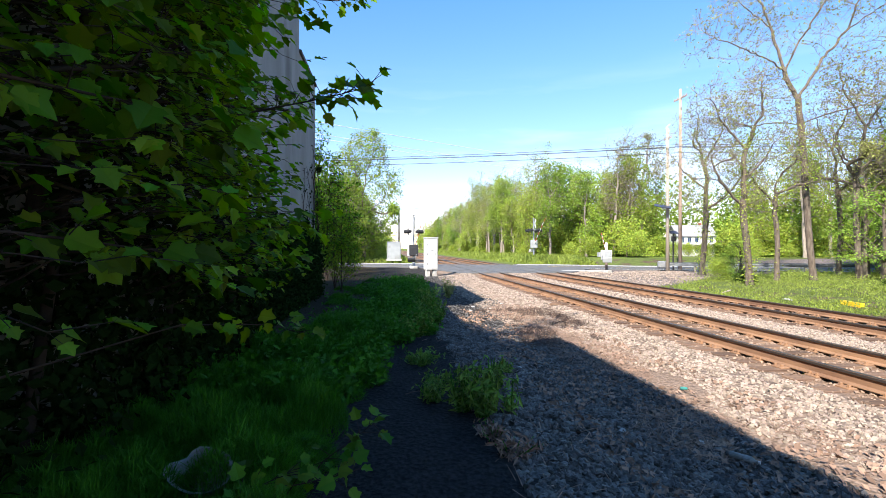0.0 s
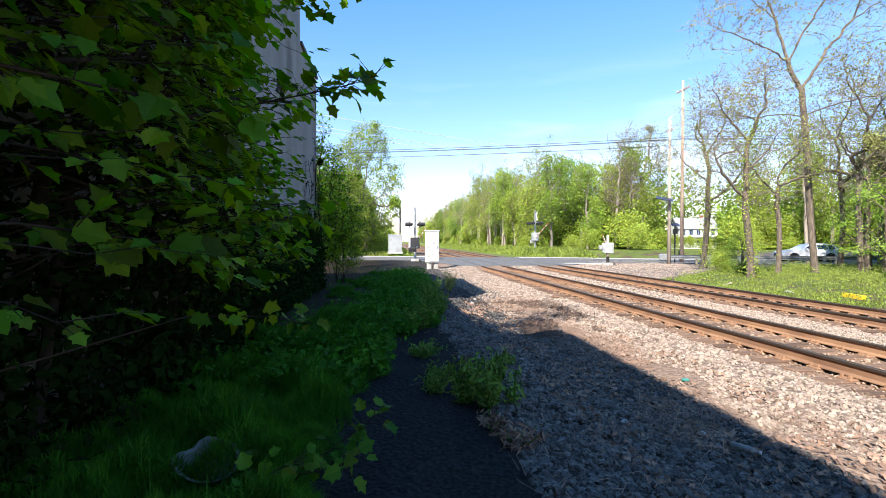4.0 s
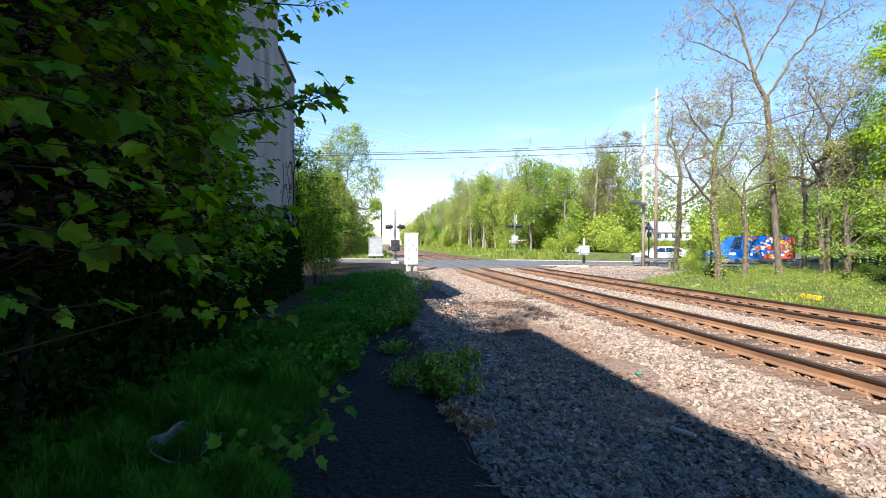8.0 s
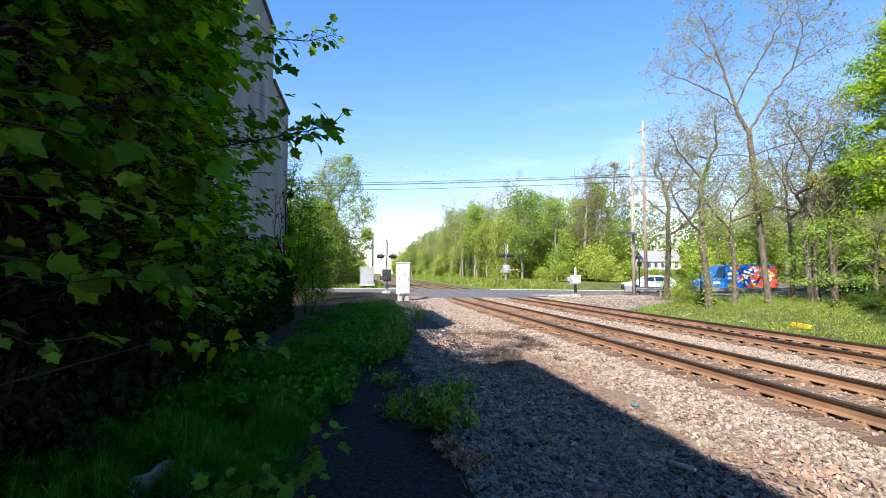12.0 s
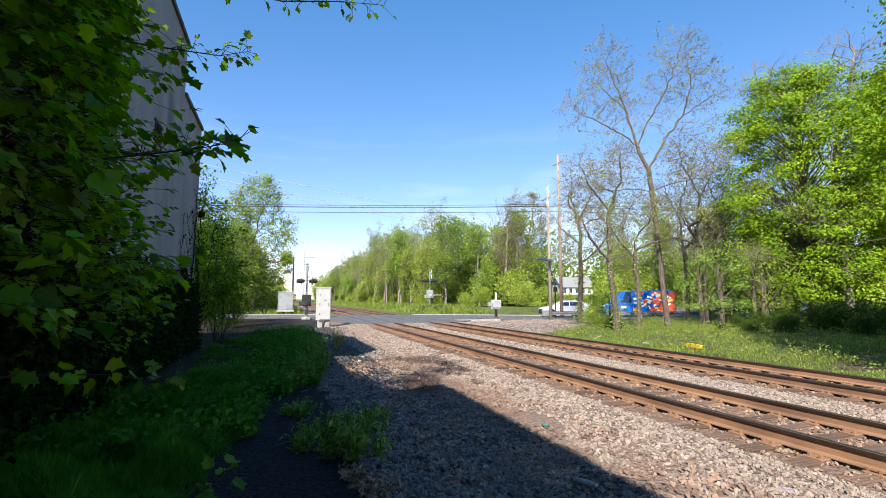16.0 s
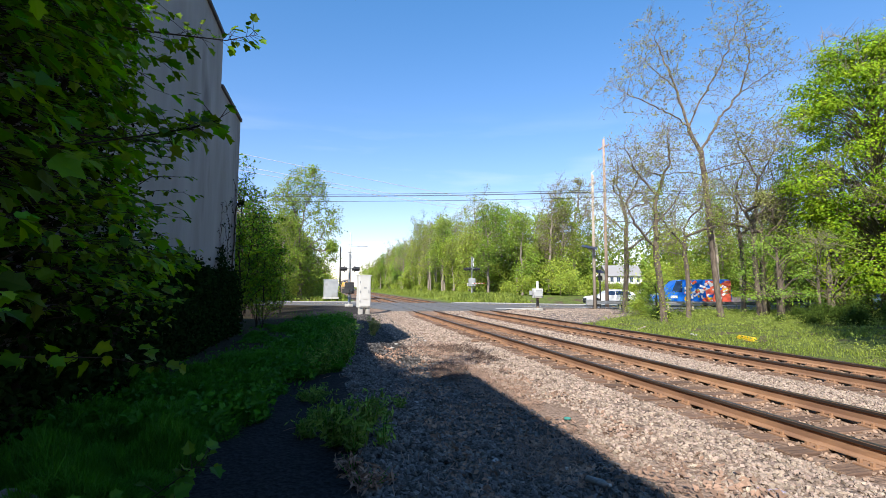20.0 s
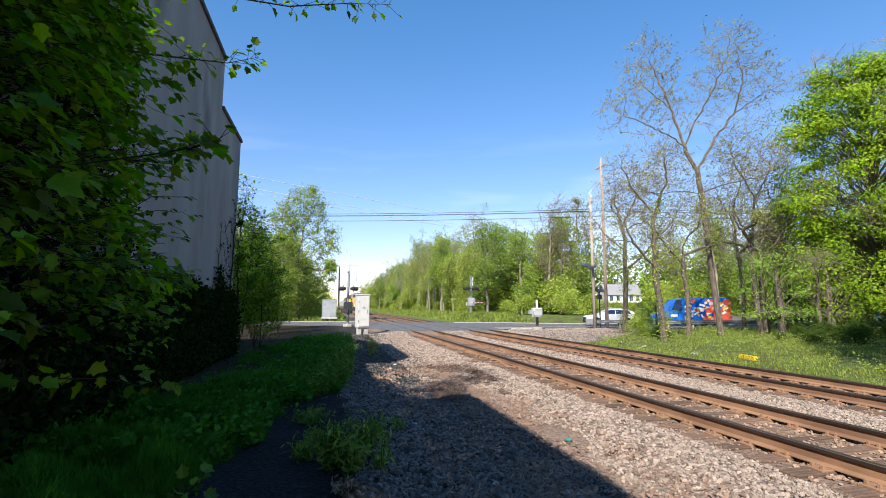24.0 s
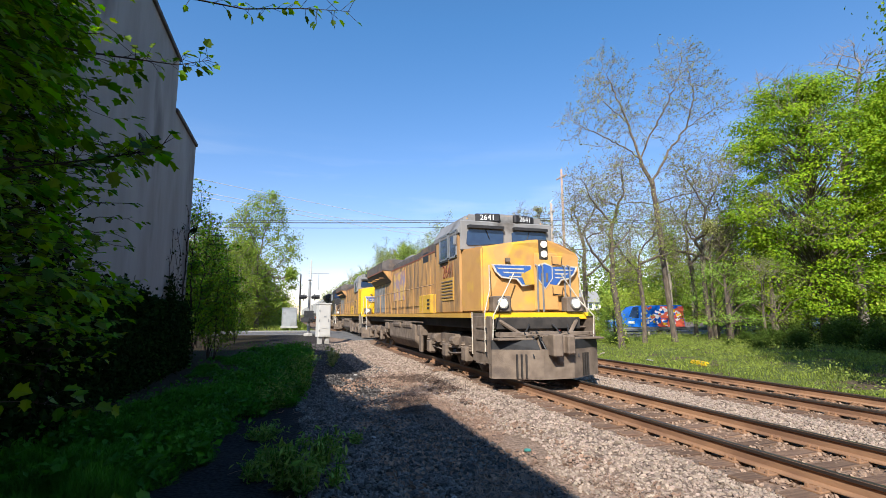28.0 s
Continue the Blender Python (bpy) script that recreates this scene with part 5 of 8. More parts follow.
plant(t4, [(27.6, 24.8, FACE, 1.0), (30.0, 28.5, 120, 0.95), (33.5, 28.0, 200, 1.0), (40.0, 27.0, 20, 1.1)])
old = grown("old_tree", 61, [
    [(0, 0, -0.3), (0.2, 0, 5), (0.0, 0.2, 9), (0.3, 0, 13)], [(0.3, 0, 13), (-2.0, 0.4, 15.5), (-4.6, 0.6, 17.2)], [(0.3, 0, 13), (1.0, -0.5, 16), (1.6, -0.6, 19.5)], [(0.2, 0.1, 12), (2.6, 0.8, 14.5), (4.4, 1.0, 17.0)], [(0, 0.2, 10), (-2.6, -0.8, 13), (-4.0, -1.2, 15.2)]],
    cloud(62, 620, (-4.0, 0.4, 17.0, 2.4, 2.2), (1.2, -0.4, 18.4, 2.6, 2.6), (4.2, 0.8, 16.4, 2.4, 2.4), (-3.2, -0.8, 14.2, 2.2, 2.0)),
    0.30, 0.08, "leaf_olive", 400, "old leafless tree rising behind the maple", bark="bark_pale", twig="bark_pale", step=0.32, kill=0.45, reach=2.6, minr=0.014, twigs=0.8)
plant(old, [(37.0, 21.5, FACE, 1.0), (49.0, 28.0, 100, 0.9)])


def spray_tree(name, seed, height, low, rad, n_sprays, per, leaf, leaf_mat, label, group=""):
    """A broad crown of flat leaf sprays, layered one over the other, on limbs from a short trunk."""
    ob = thing(name, Matrix(), label, "tree", group)
    rnd, g = random.Random(seed), np.random.default_rng(seed)
    bt, bl, cs = bmesh.new(), bmesh.new(), []
    tube(bt, (0, 0, -0.3), (0.1, 0, height * 0.35), 0.24, 0.19, 10, False)
    tube(bt, (0.1, 0, height * 0.35), (0, 0.1, height * 0.85), 0.19, 0.05, 10, False)
    for k in range(n_sprays):
        t = rnd.random() ** 0.9
        z = low + (height - low) * t
        shape = (0.72 + 0.5 * t) if t < 0.4 else 0.92 * math.sqrt(max(0.02, 1.15 - ((t - 0.4) / 0.6) ** 1.8))
        a = rnd.uniform(0, 2 * math.pi)
        d = rad * shape * rnd.uniform(0.45, 1.0) ** 0.6 * (1 + 0.22 * math.sin(3 * a + seed) + 0.12 * math.sin(7 * t * 6.28 + a))
        tip = Vector((d * math.cos(a), d * math.sin(a), z))
        if k % 2 == 0:
            foot = Vector((0, 0, max(height * 0.2, z - d * 0.8)))
            mid = foot.lerp(tip, 0.5) + Vector((0, 0, 0.15 * d))
            tube(bl, foot, mid, 0.05, 0.03, 5, False)
            tube(bl, mid, tip, 0.03, 0.01, 5, False)
        w = rnd.uniform(0.45, 1.0)
        m = int(per * w)
        q = g.normal(size=(m, 3)) * np.array((0.5, 0.5, 0.24)) * w
        q[:, 2] -= 0.16 * (q[:, 0] ** 2 + q[:, 1] ** 2)
        cs.append(q + np.array(tip))
    part("trunk", bt, M["bark"], ob, smooth=True)
    tagged(part("branchwork", bl, M["bark"], ob), kind="stuff")
    c = np.concatenate(cs)
    crown = new("crown", sheets("crown", c, leaf * g.uniform(0.55, 1.3, len(c)), seed, LEAF_SIMPLE, M[leaf_mat], up=1.1))
    crown.parent = ob
    tagged(crown, kind="stuff")
    return ob


maple = spray_tree("maple_tree", 5, 13.2, 1.4, 3.7, 560, 190, 0.125, "leaf_maple", "broad maple tree with a dense bright green crown")
# Last two spots are out of view: unseen trees added to shade the verge.
plant(maple, [(34.8, 22.4, 0, 1.36), (42.5, 19.5, 130, 1.42), (17.6, 4.4, 70, 0.95), (23.4, 6.6, 200, 1.0)])
low_maple = spray_tree("maple_sapling", 6, 5.4, 1.1, 2.1, 52, 85, 0.11, "leaf_wood", "low leafy maple sapling on the verge", "maple saplings")
plant(low_maple, [(27.6, 23.4, 0, 0.95), (30.5, 22.5, 100, 1.0), (31.0, 27.5, 190, 1.1), (35, 26, 250, 1.2), (19.6, 24.4, 310, 0.42), (33, 24, 20, 1.1), (36, 30, 20, 1.3), (28.8, 25.5, 70, 0.9)])

def in_gap(x, y):
    """The open plot before the house."""
    return 0.545 < math.atan2(x - 0.6, y) < 0.632 and 40 < y < 68


# Bushes: no trunk to be seen, leaves down to the ground.
bush = tree("bush", 71, 2.9, 0.05, 0.75, 3, 3, 0.17, "leaf_spring", 3000, 0.40, keep=0.2, first=0.02, up=0.15, label="leafy green bush at the edge of the wood", group="bushes")
rng = random.Random(4)
spots = []
for k in range(26):
    y = 60 + 5.0 * k + rng.uniform(-1.5, 1.5)
    spots.append((20.3 + rng.uniform(-0.8, 2.5), y, rng.uniform(0, 360), rng.uniform(0.3, 0.7)))
    if k % 2:
        spots.append((24 + rng.uniform(-1, 3), y + 2, rng.uniform(0, 360), rng.uniform(0.7, 1.2)))
for k in range(16):
    x = 22 + 3.4 * k + rng.uniform(-1, 1)
    spots.append((x, road_far(x) + 8 + rng.uniform(0, 5), rng.uniform(0, 360), rng.uniform(0.5, 1.0)))
    spots.append((x + 1.5, road_far(x) + 14 + rng.uniform(0, 5), rng.uniform(0, 360), rng.uniform(0.9, 1.6)))
for x, y, s in ((37, 27, 1.1), (41, 24, 1.2), (36, 17, 1.1), (40, 19, 1.2), (20.9, 27.3, 0.5), (19.6, 26.0, 0.4),
                (45, 22, 1.4), (50, 24, 1.5), (43, 15, 1.4), (36, 11, 1.3), (30, 9, 1.0), (-4.6, 57, 1.0), (-6.5, 55, 1.3), (-8, 55, 1.5), (-2.4, 63, 1.1), (-1.4, 69, 1.2), (-0.8, 76, 1.3), (-1.0, 86, 1.4), (-1.0, 98, 1.4)):
    spots.append((x, y, rng.uniform(0, 360), s))
plant(bush, [p for p in spots if not in_gap(p[0], p[1])] + [(40.6, 60.0, 30, 0.62), (42.4, 59.4, 90, 0.58), (38.8, 60.6, 200, 0.66), (44.2, 58.8, 140, 0.60), (41.6, 58.0, 250, 0.5)])

bramble = tree("bramble_bush", 77, 1.5, 0.03, 0.85, 3, 3, 0.12, "bramble", 3400, 0.26, keep=0.3, first=0.02, up=0.1, bark="dark_twig", label="low dark green bramble bush under the maple", group="brambles on the verge")
rng = random.Random(19)
plant(bramble, [(x, y, rng.uniform(0, 360), f * rng.uniform(0.8, 1.15)) for x, y, f in ((24.6, 16.8, 0.55), (26.0, 17.8, 0.7), (27.4, 16.0, 0.8), (29.2, 18.2, 0.9), (27.0, 19.8, 0.7), (31.0, 17.0, 1.0), (29.8, 20.8, 0.8), (25.8, 20.6, 0.5), (32.2, 20.0, 1.1), (23.6, 18.4, 0.4), (28.6, 14.2, 0.9), (26.2, 14.6, 0.7), (20.0, 24.8, 0.4), (19.2, 24.0, 0.35), (24.8, 18.8, 0.5), (28.2, 17.2, 0.75), (30.4, 18.6, 0.85), (33.0, 18.0, 1.0), (31.6, 15.4, 0.9), (26.6, 19.0, 0.6), (28.0, 21.2, 0.7), (24.0, 20.2, 0.35), (19.6, 23.4, 0.3))])

# Woodland behind the crossing on both sides, six kinds of tree repeated.
def wood_tree(seed, h, r, wide, low, leaf, leaves, leaf_mat, label):
    """A slim tree of the wood: a leaning trunk, a crown that begins at the share low of its height."""
    rnd = random.Random(seed)
    bend = [rnd.uniform(-0.5, 0.5) for _ in range(4)]
    mid = h * (low + 0.25)
    guides = [[(0, 0, -0.3), (bend[0] * 0.5, bend[1] * 0.5, h * 0.3), (bend[0], bend[1], mid), (bend[2] + bend[0], bend[3] + bend[1], h * 0.86)]]
    for k in range(4):
        a = 1.57 * k + rnd.uniform(-0.5, 0.5)
        z = h * (low + 0.1 + 0.12 * k)
        t = min(1.0, z / mid)
        guides.append([(bend[0] * t, bend[1] * t, z), (wide * 0.45 * math.cos(a), wide * 0.45 * math.sin(a), z + h * 0.12), (wide * 0.75 * math.cos(a), wide * 0.75 * math.sin(a), z + h * 0.26)])
    balls = [(bend[0], bend[1], h * 0.84, wide * 0.62, h * 0.17)]
    for k in range(5):
        a = 1.26 * k + rnd.uniform(-0.6, 0.6)
        z = h * (low + (0.72 - low) * (k + 0.6) / 5)
        balls.append((wide * 0.48 * math.cos(a), wide * 0.48 * math.sin(a), z, wide * rnd.uniform(0.42, 0.62), h * rnd.uniform(0.09, 0.15)))
    return grown("woodland_tree", seed, guides, cloud(seed, 430, *balls), r, leaf, leaf_mat, leaves, label, "woodland trees", bark="bark_pale", step=0.42, kill=0.55, reach=3.4, minr=0.022, puff=0.26, twigs=0.9)


kinds = [wood_tree(101, 14.2, 0.19, 3.3, 0.20, 0.27, 6400, "leaf_wood", "tall woodland tree in fresh green leaf"),
         wood_tree(114, 15.8, 0.20, 3.0, 0.38, 0.21, 3400, "leaf_spring", "tall grey woodland tree with thin olive leaf"),
         wood_tree(127, 10.5, 0.14, 2.9, 0.10, 0.26, 5400, "leaf_spring", "young woodland tree in yellow-green leaf"),
         wood_tree(140, 15.6, 0.19, 2.8, 0.38, 0.18, 1300, "leaf_olive", "nearly bare grey woodland tree"),
         wood_tree(153, 8.6, 0.12, 3.0, 0.05, 0.26, 5800, "leaf_wood", "low leafy woodland tree"),
         wood_tree(166, 13.6, 0.18, 2.8, 0.30, 0.23, 4200, "leaf_spring", "slim woodland tree in light green leaf")]
wood = [[] for _ in kinds]
rng = random.Random(9)


def in_wood(x, y, tall_ones=True, lo=0.85, hi=1.2):
    k = rng.choice((0, 1, 2, 3, 5, 1, 3, 3) if tall_ones else (2, 4, 4, 0))
    wood[k].append((x, y, rng.uniform(0, 360), rng.uniform(lo, hi)))


y = 60.0
while y < 330:
    d = 3.4 + (y - 60) * 0.035
    for row, off in enumerate((0.0, 4.5, 10.0)):
        if row == 2 and y > 150:
            continue
        in_wood(20.8 + off + rng.uniform(-1.0, 1.6), y + rng.uniform(-1.3, 1.3), row > 0 or rng.random() < 0.6, 0.75 + 0.1 * smooth_to(70, 120, y), 0.98 + 0.15 * smooth_to(70, 120, y))
    y += d
for k in range(19):
    x = 30 + 3.1 * k
    in_wood(x + rng.uniform(-1, 1), road_far(x) + 14 + rng.uniform(-2, 5), rng.random() < 0.4, 0.7, 1.0)
    if k % 2:
        in_wood(x + rng.uniform(-1, 1), road_far(x) + 26 + rng.uniform(-2, 6), True, 0.8, 1.0)
for x, y in ((44, 30), (50, 26), (47, 20), (54, 32), (42, 12), (50, 14), (58, 24), (40, 5), (48, 6), (60, 14)):
    in_wood(x, y, rng.random() < 0.5, 0.7, 1.0)
y = 56.0
while y < 300:
    in_wood(-5.0 + rng.uniform(-0.8, 0.5), y, rng.random() < 0.3, 0.65, 0.85)
    in_wood(-11 + rng.uniform(-2, 2), y + 3, True, 0.75, 0.95)
    y += 5.0 + (y - 56) * 0.05
for x, y in ((-14, 57), (-20, 60), (-27, 62), (-8, 52.5 + 4)):
    in_wood(x, y, False, 0.8, 1.0)
for ob, spots in zip(kinds, wood):
    plant(ob, [p for p in spots if not in_gap(p[0], p[1])])

# The taller tree over the others at the far corner, and the saplings by the building's end.
plant(grown("corner_tree", 211, [[(0, 0, -0.3), (0.1, 0.1, 3), (-0.1, 0, 6.5), (0.2, 0, 9.5)], [(0.2, 0, 9.5), (1.0, 0.3, 12), (1.4, 0.4, 14)], [(0, 0, 8.0), (-1.4, 0.2, 11), (-1.8, 0.2, 13.4)], [(0, 0, 5), (2.2, 0.6, 7), (3.2, 0.9, 9)], [(0, 0, 4), (-2, -0.6, 6), (-2.8, -0.8, 8)]],
            cloud(212, 900, (0.6, 0, 12.4, 2.6, 2.6), (-1.6, 0.2, 10.8, 2.2, 2.6), (2.6, 0.6, 8.6, 2.0, 2.4), (-2.2, -0.6, 6.8, 2.2, 2.4), (1.6, 0.4, 4.6, 2.6, 2.2), (0.4, -0.6, 2.6, 2.4, 1.8), (-0.3, 0.4, 6.4, 1.8, 2.2)),
            0.22, 0.21, "leaf_wood", 15000, "tall olive-leaved tree at the far corner of the crossing", bark="bark", step=0.35, kill=0.42, reach=2.6, minr=0.02, puff=0.24), [(-3.1, 60.5, 0, 1.1)])
plant(grown("crown_tree", 223, [[(0, 0, -0.3), (0.1, 0, 6), (0, 0, 10)], [(0, 0, 10), (-1.2, 0.3, 13), (-2.0, 0.4, 16)], [(0, 0, 10), (0.8, -0.2, 13), (1.2, 0, 16.4)], [(0, 0, 9), (2.2, 0.4, 12), (3.0, 0.6, 14)]],
            cloud(224, 560, (-1.7, 0.3, 15, 2.2, 2.6), (1.2, 0, 15.4, 2.2, 2.6), (2.6, 0.5, 12.6, 1.8, 2.0), (-1.6, 0, 11.2, 2.0, 2.0)),
            0.24, 0.19, "leaf_olive", 3000, "tall tree standing out above the wood", bark="bark_pale", step=0.4, kill=0.48, reach=2.8, minr=0.03, puff=0.22), [(35.6, 63.5, 0, 1.0)])
sap = grown("sapling", 231, [[(0, 0, -0.2), (0.05, 0.1, 1.5), (0.0, 0.1, 3.4), (0.15, 0.1, 5.6)], [(0, 0, 0), (0.3, -0.2, 1.6), (0.5, -0.3, 3.4), (0.55, -0.3, 4.6)], [(0, 0, 0), (-0.3, 0.2, 1.4), (-0.5, 0.4, 3.2)], [(0, 0, 0.4), (0.7, 0.3, 1.4), (1.1, 0.4, 2.4)]],
            cloud(232, 620, (0.1, 0.1, 4.8, 0.75, 1.6), (0.5, -0.3, 3.6, 0.9, 1.4), (-0.5, 0.3, 2.8, 0.9, 1.3), (1.0, 0.4, 2.2, 0.8, 0.9), (0.2, 0, 1.4, 1.1, 0.8)),
            0.05, 0.10, "leaf_shade", 3600, "slim leafy sapling beside the building", "saplings", bark="dark_twig", twig="dark_twig", step=0.16, kill=0.2, reach=1.2, minr=0.007, puff=0.08, shape=LEAF_SIMPLE, twigs=0.3, per=1, stems=True)
plant(sap, [(-2.9, 19.7, 0, 1.12), (-2.3, 21.0, 60, 0.85), (-3.3, 23.5, 100, 1.05), (-3.4, 27.0, 200, 1.1), (-4.3, 30.0, 300, 1.1), (-3.9, 37.0, 150, 1.1), (-1.9, 19.6, 20, 0.6), (-2.6, 33.5, 80, 0.8)])
# Leafless creeper on the far end of the wall.
creeper = grown("wall_creeper", 241, [[(0, 0, 0), (0, 0.3, 1.5), (0, 0.1, 3.0)], [(0, 1.0, 0), (0, 1.3, 1.8), (0, 1.2, 3.4)], [(0, 2.1, 0), (0, 2.0, 2.0), (0, 2.3, 4.2)]],
            cloud(242, 420, (0.03, 0.4, 2.6, 0.9, 2.2), (0.03, 1.8, 2.8, 0.9, 2.6)) * np.array((0.08, 1, 1)) + np.array((0.05, 0, 0)),
            0.03, 0.08, "thicket", 350, "dark thin creeper climbing the stained wall", bark="dark_twig", twig="dark_twig", step=0.18, kill=0.22, reach=1.2, minr=0.007, puff=0.03, category="creeper", twigs=0.12, per=1, stems=True)
creeper.matrix_basis = pose(-2.73, 15.6, 0)

# What closes the view between the trunks: the depth of the wood as loose leaf masses.
def leaf_bank(name, runs, n, size, seed, lm, label):
    g = np.random.default_rng(seed)
    pts = []
    for (x0, y0), (x1, y1), depth, h in runs:
        t = g.random(n)
        z = h * g.random(n) ** 1.25 * (0.72 + 0.28 * np.sin(t * 37 + np.sin(t * 91)))
        pts.append(np.stack([x0 + (x1 - x0) * t + g.normal(size=n) * depth * (0.3 if abs(x1 - x0) > abs(y1 - y0) else 1), y0 + (y1 - y0) * t + g.normal(size=n) * depth * (1 if abs(x1 - x0) > abs(y1 - y0) else 0.3), z], 1))
    pts = np.concatenate(pts)
    pts = pts[[not in_gap(p[0], p[1]) for p in pts]]
    ob = new(name, sheets(name, pts, size * g.uniform(0.5, 1.4, len(pts)), seed, LEAF_SIMPLE, M[lm], up=0.4))
    tagged(ob, label, "undergrowth", kind="stuff")


leaf_bank("deep_wood", [((36, 64), (36, 120), 2.0, 8), ((35, 120), (27, 320), 3.0, 11), ((24, 66), (110, 43), 2.5, 7), ((44, 76), (130, 52), 3.0, 14), ((36, 70), (80, 60), 3.0, 11), ((64, 44), (62, -20), 2.0, 10)], 24000, 0.52, 3, "leaf_wood", "dense green depth of the wood")
leaf_bank("deep_wood", [((-11, 58), (-8, 300), 2.0, 11), ((-40, 62), (-10, 57), 2.0, 9)], 14000, 0.5, 4, "leaf_wood", "dense green depth of the wood")


# Broad-leaved growth in the building's shade, close beside the path.
def shade_edge(y, z=0.0):
    """How far the leaves reach towards the path: less far higher up."""
    return -(0.18 + 0.125 * smooth_to(1.75, 3.0, z)) * y - 1.0 * smooth_to(2.6, 0.8, y)


def shade_top(y):
    return 5.7 - 3.6 * smooth_to(5.2, 9.5, y)


def leaf_floor(y):
    """The lowest leaves: open beneath close to the camera, down to the weeds further on."""
    return 1.25 - 0.45 * smooth_to(2.5, 6.0, y) - 0.35 * smooth_to(7.5, 10, y)


def spray(rnd, a, b, sag, rad, wood_, leaf):
    """A bent twig from a to b: tubes into wood_, leaves (root, way, normal, size) along it and its side twigs into leaf."""
    k = max(4, int((b - a).length / 0.16))
    q0 = a
    for i in range(k):
        t = (i + 1) / k
        q = a.lerp(b, t) + Vector((rnd.gauss(0, 0.02), rnd.gauss(0, 0.04), sag * math.sin(math.pi * t) + rnd.gauss(0, 0.025)))
        wood_.append((q0, q, rad, rad * 0.88))
        way = (q - q0).normalized()
        if t > 0.25:
            for s in (-1, 1):
                if rnd.random() < 0.3:
                    continue
                side = (Vector((-way.y, way.x, 0)) * s + way * rnd.uniform(0.2, 1.0) + Vector((0, 0, rnd.gauss(0.05, 0.2)))).normalized()
                m = rnd.choice((1, 1, 2, 3))
                p = q.copy()
                for j in range(m):
                    p2 = p + side * rnd.uniform(0.05, 0.11)
                    wood_.append((p, p2, rad * 0.4, rad * 0.3))
                    w = (side + Vector((rnd.gauss(0, 0.5), rnd.gauss(0, 0.5), -0.45 + rnd.gauss(0, 0.3)))).normalized()
                    nrm = Vector((0.25 + rnd.gauss(0, 0.35), -0.15 + rnd.gauss(0, 0.35), 0.9))
                    leaf.append((p2, w, nrm, rnd.uniform(0.045, 0.125)))
                    p = p2
        q0, rad = q, rad * 0.88
    leaf.append((q0, (way + Vector((0, 0, -0.4))).normalized(), Vector((0.2, 0, 1)), rnd.uniform(0.10, 0.16)))


def shoot_meshes(ob, wood_, leaf, leaf_mat="leaf_shade", scale=1.0):
    w = [np.array([p[i] for p in wood_], float) for i in range(4)]
    o = new("branchwork", tubes("branchwork", w[0], w[1], w[2], w[3], 5, M["dark_twig"]))
    o.parent = ob
    tagged(o, kind="stuff")
    c = [np.array([p[i] for p in leaf], float) for i in range(4)]
    o = new("crown", leafage("crown", c[0], c[1], c[2], c[3] * scale, LEAF_BROAD, M[leaf_mat]))
    o.parent = ob
    tagged(o, kind="stuff")


def shady_tree(y0, y1, seed, per_metre):
    """A young tree that fills the strip between the wall and the path from y0 to y1 with flat leaf sprays."""
    ob = thing("broad_leaved_tree", Matrix(), "dense broad-leaved young tree in the shade of the building", "tree", "trees in the building's shade")
    rnd = random.Random(seed)
    ym = (y0 + y1) / 2
    foot = Vector((-2.5, ym, -0.1))
    top = Vector((-2.3, ym + 0.3, shade_top(ym) - 0.6))
    mid = foot.lerp(top, 0.5) + Vector((rnd.uniform(-0.15, 0.2), 0.2, 0))
    bt = bmesh.new()
    tube(bt, foot, mid, 0.045, 0.035, 8, False)
    tube(bt, mid, top, 0.035, 0.02, 8, False)
    part("trunk", bt, M["dark_twig"], ob, smooth=True)
    wood_, leaf = [], []
    for _ in range(int(per_metre * (y1 - y0))):
        y = rnd.uniform(y0, y1)
        z = leaf_floor(y) + max(0.3, shade_top(ym) - leaf_floor(y)) * rnd.random() ** 0.55
        a = Vector((-2.45, ym + (y - ym) * 0.4 - 0.3, max(0.3, z - rnd.uniform(0.0, 0.5))))
        b = Vector((shade_edge(y, z if rnd.random() < 0.92 else 1.9) - abs(rnd.gauss(0, 0.3)) - 0.3 * smooth_to(1.7, 0.8, z), y + rnd.uniform(0.1, 0.7), z))
        if b.x > a.x + 0.2 and (z > 1.75 or rnd.random() < 0.5):
            spray(rnd, a, b, 0.14, 0.009, wood_, leaf)
    shoot_meshes(ob, wood_, leaf)


# First strip lies behind the camera: unseen tree added to shade the near growth.
for k, (y0, y1, per) in enumerate(((-3.4, 0.9, 22), (0.9, 2.6, 84), (2.4, 4.6, 122), (4.4, 6.8, 112), (6.6, 8.6, 26))):
    shady_tree(y0, y1, 311 + k, per)
# Thicket leaves against the wall, near-black to stand in for the deep shade there.
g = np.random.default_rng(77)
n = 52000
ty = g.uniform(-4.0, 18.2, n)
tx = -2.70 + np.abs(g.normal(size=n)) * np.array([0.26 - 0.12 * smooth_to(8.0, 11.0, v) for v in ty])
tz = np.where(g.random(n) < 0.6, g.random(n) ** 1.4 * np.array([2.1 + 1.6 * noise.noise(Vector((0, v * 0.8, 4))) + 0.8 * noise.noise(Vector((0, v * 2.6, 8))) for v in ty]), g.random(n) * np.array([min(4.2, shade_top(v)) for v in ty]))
tagged(new("thicket", sheets("thicket", np.stack([tx, ty, tz], 1), 0.11 * g.uniform(0.5, 1.3, n), 78, LEAF_SIMPLE, M["thicket"], up=0.2)), "dense thicket against the wall, its leaves coloured as deep shade", "undergrowth", kind="stuff")


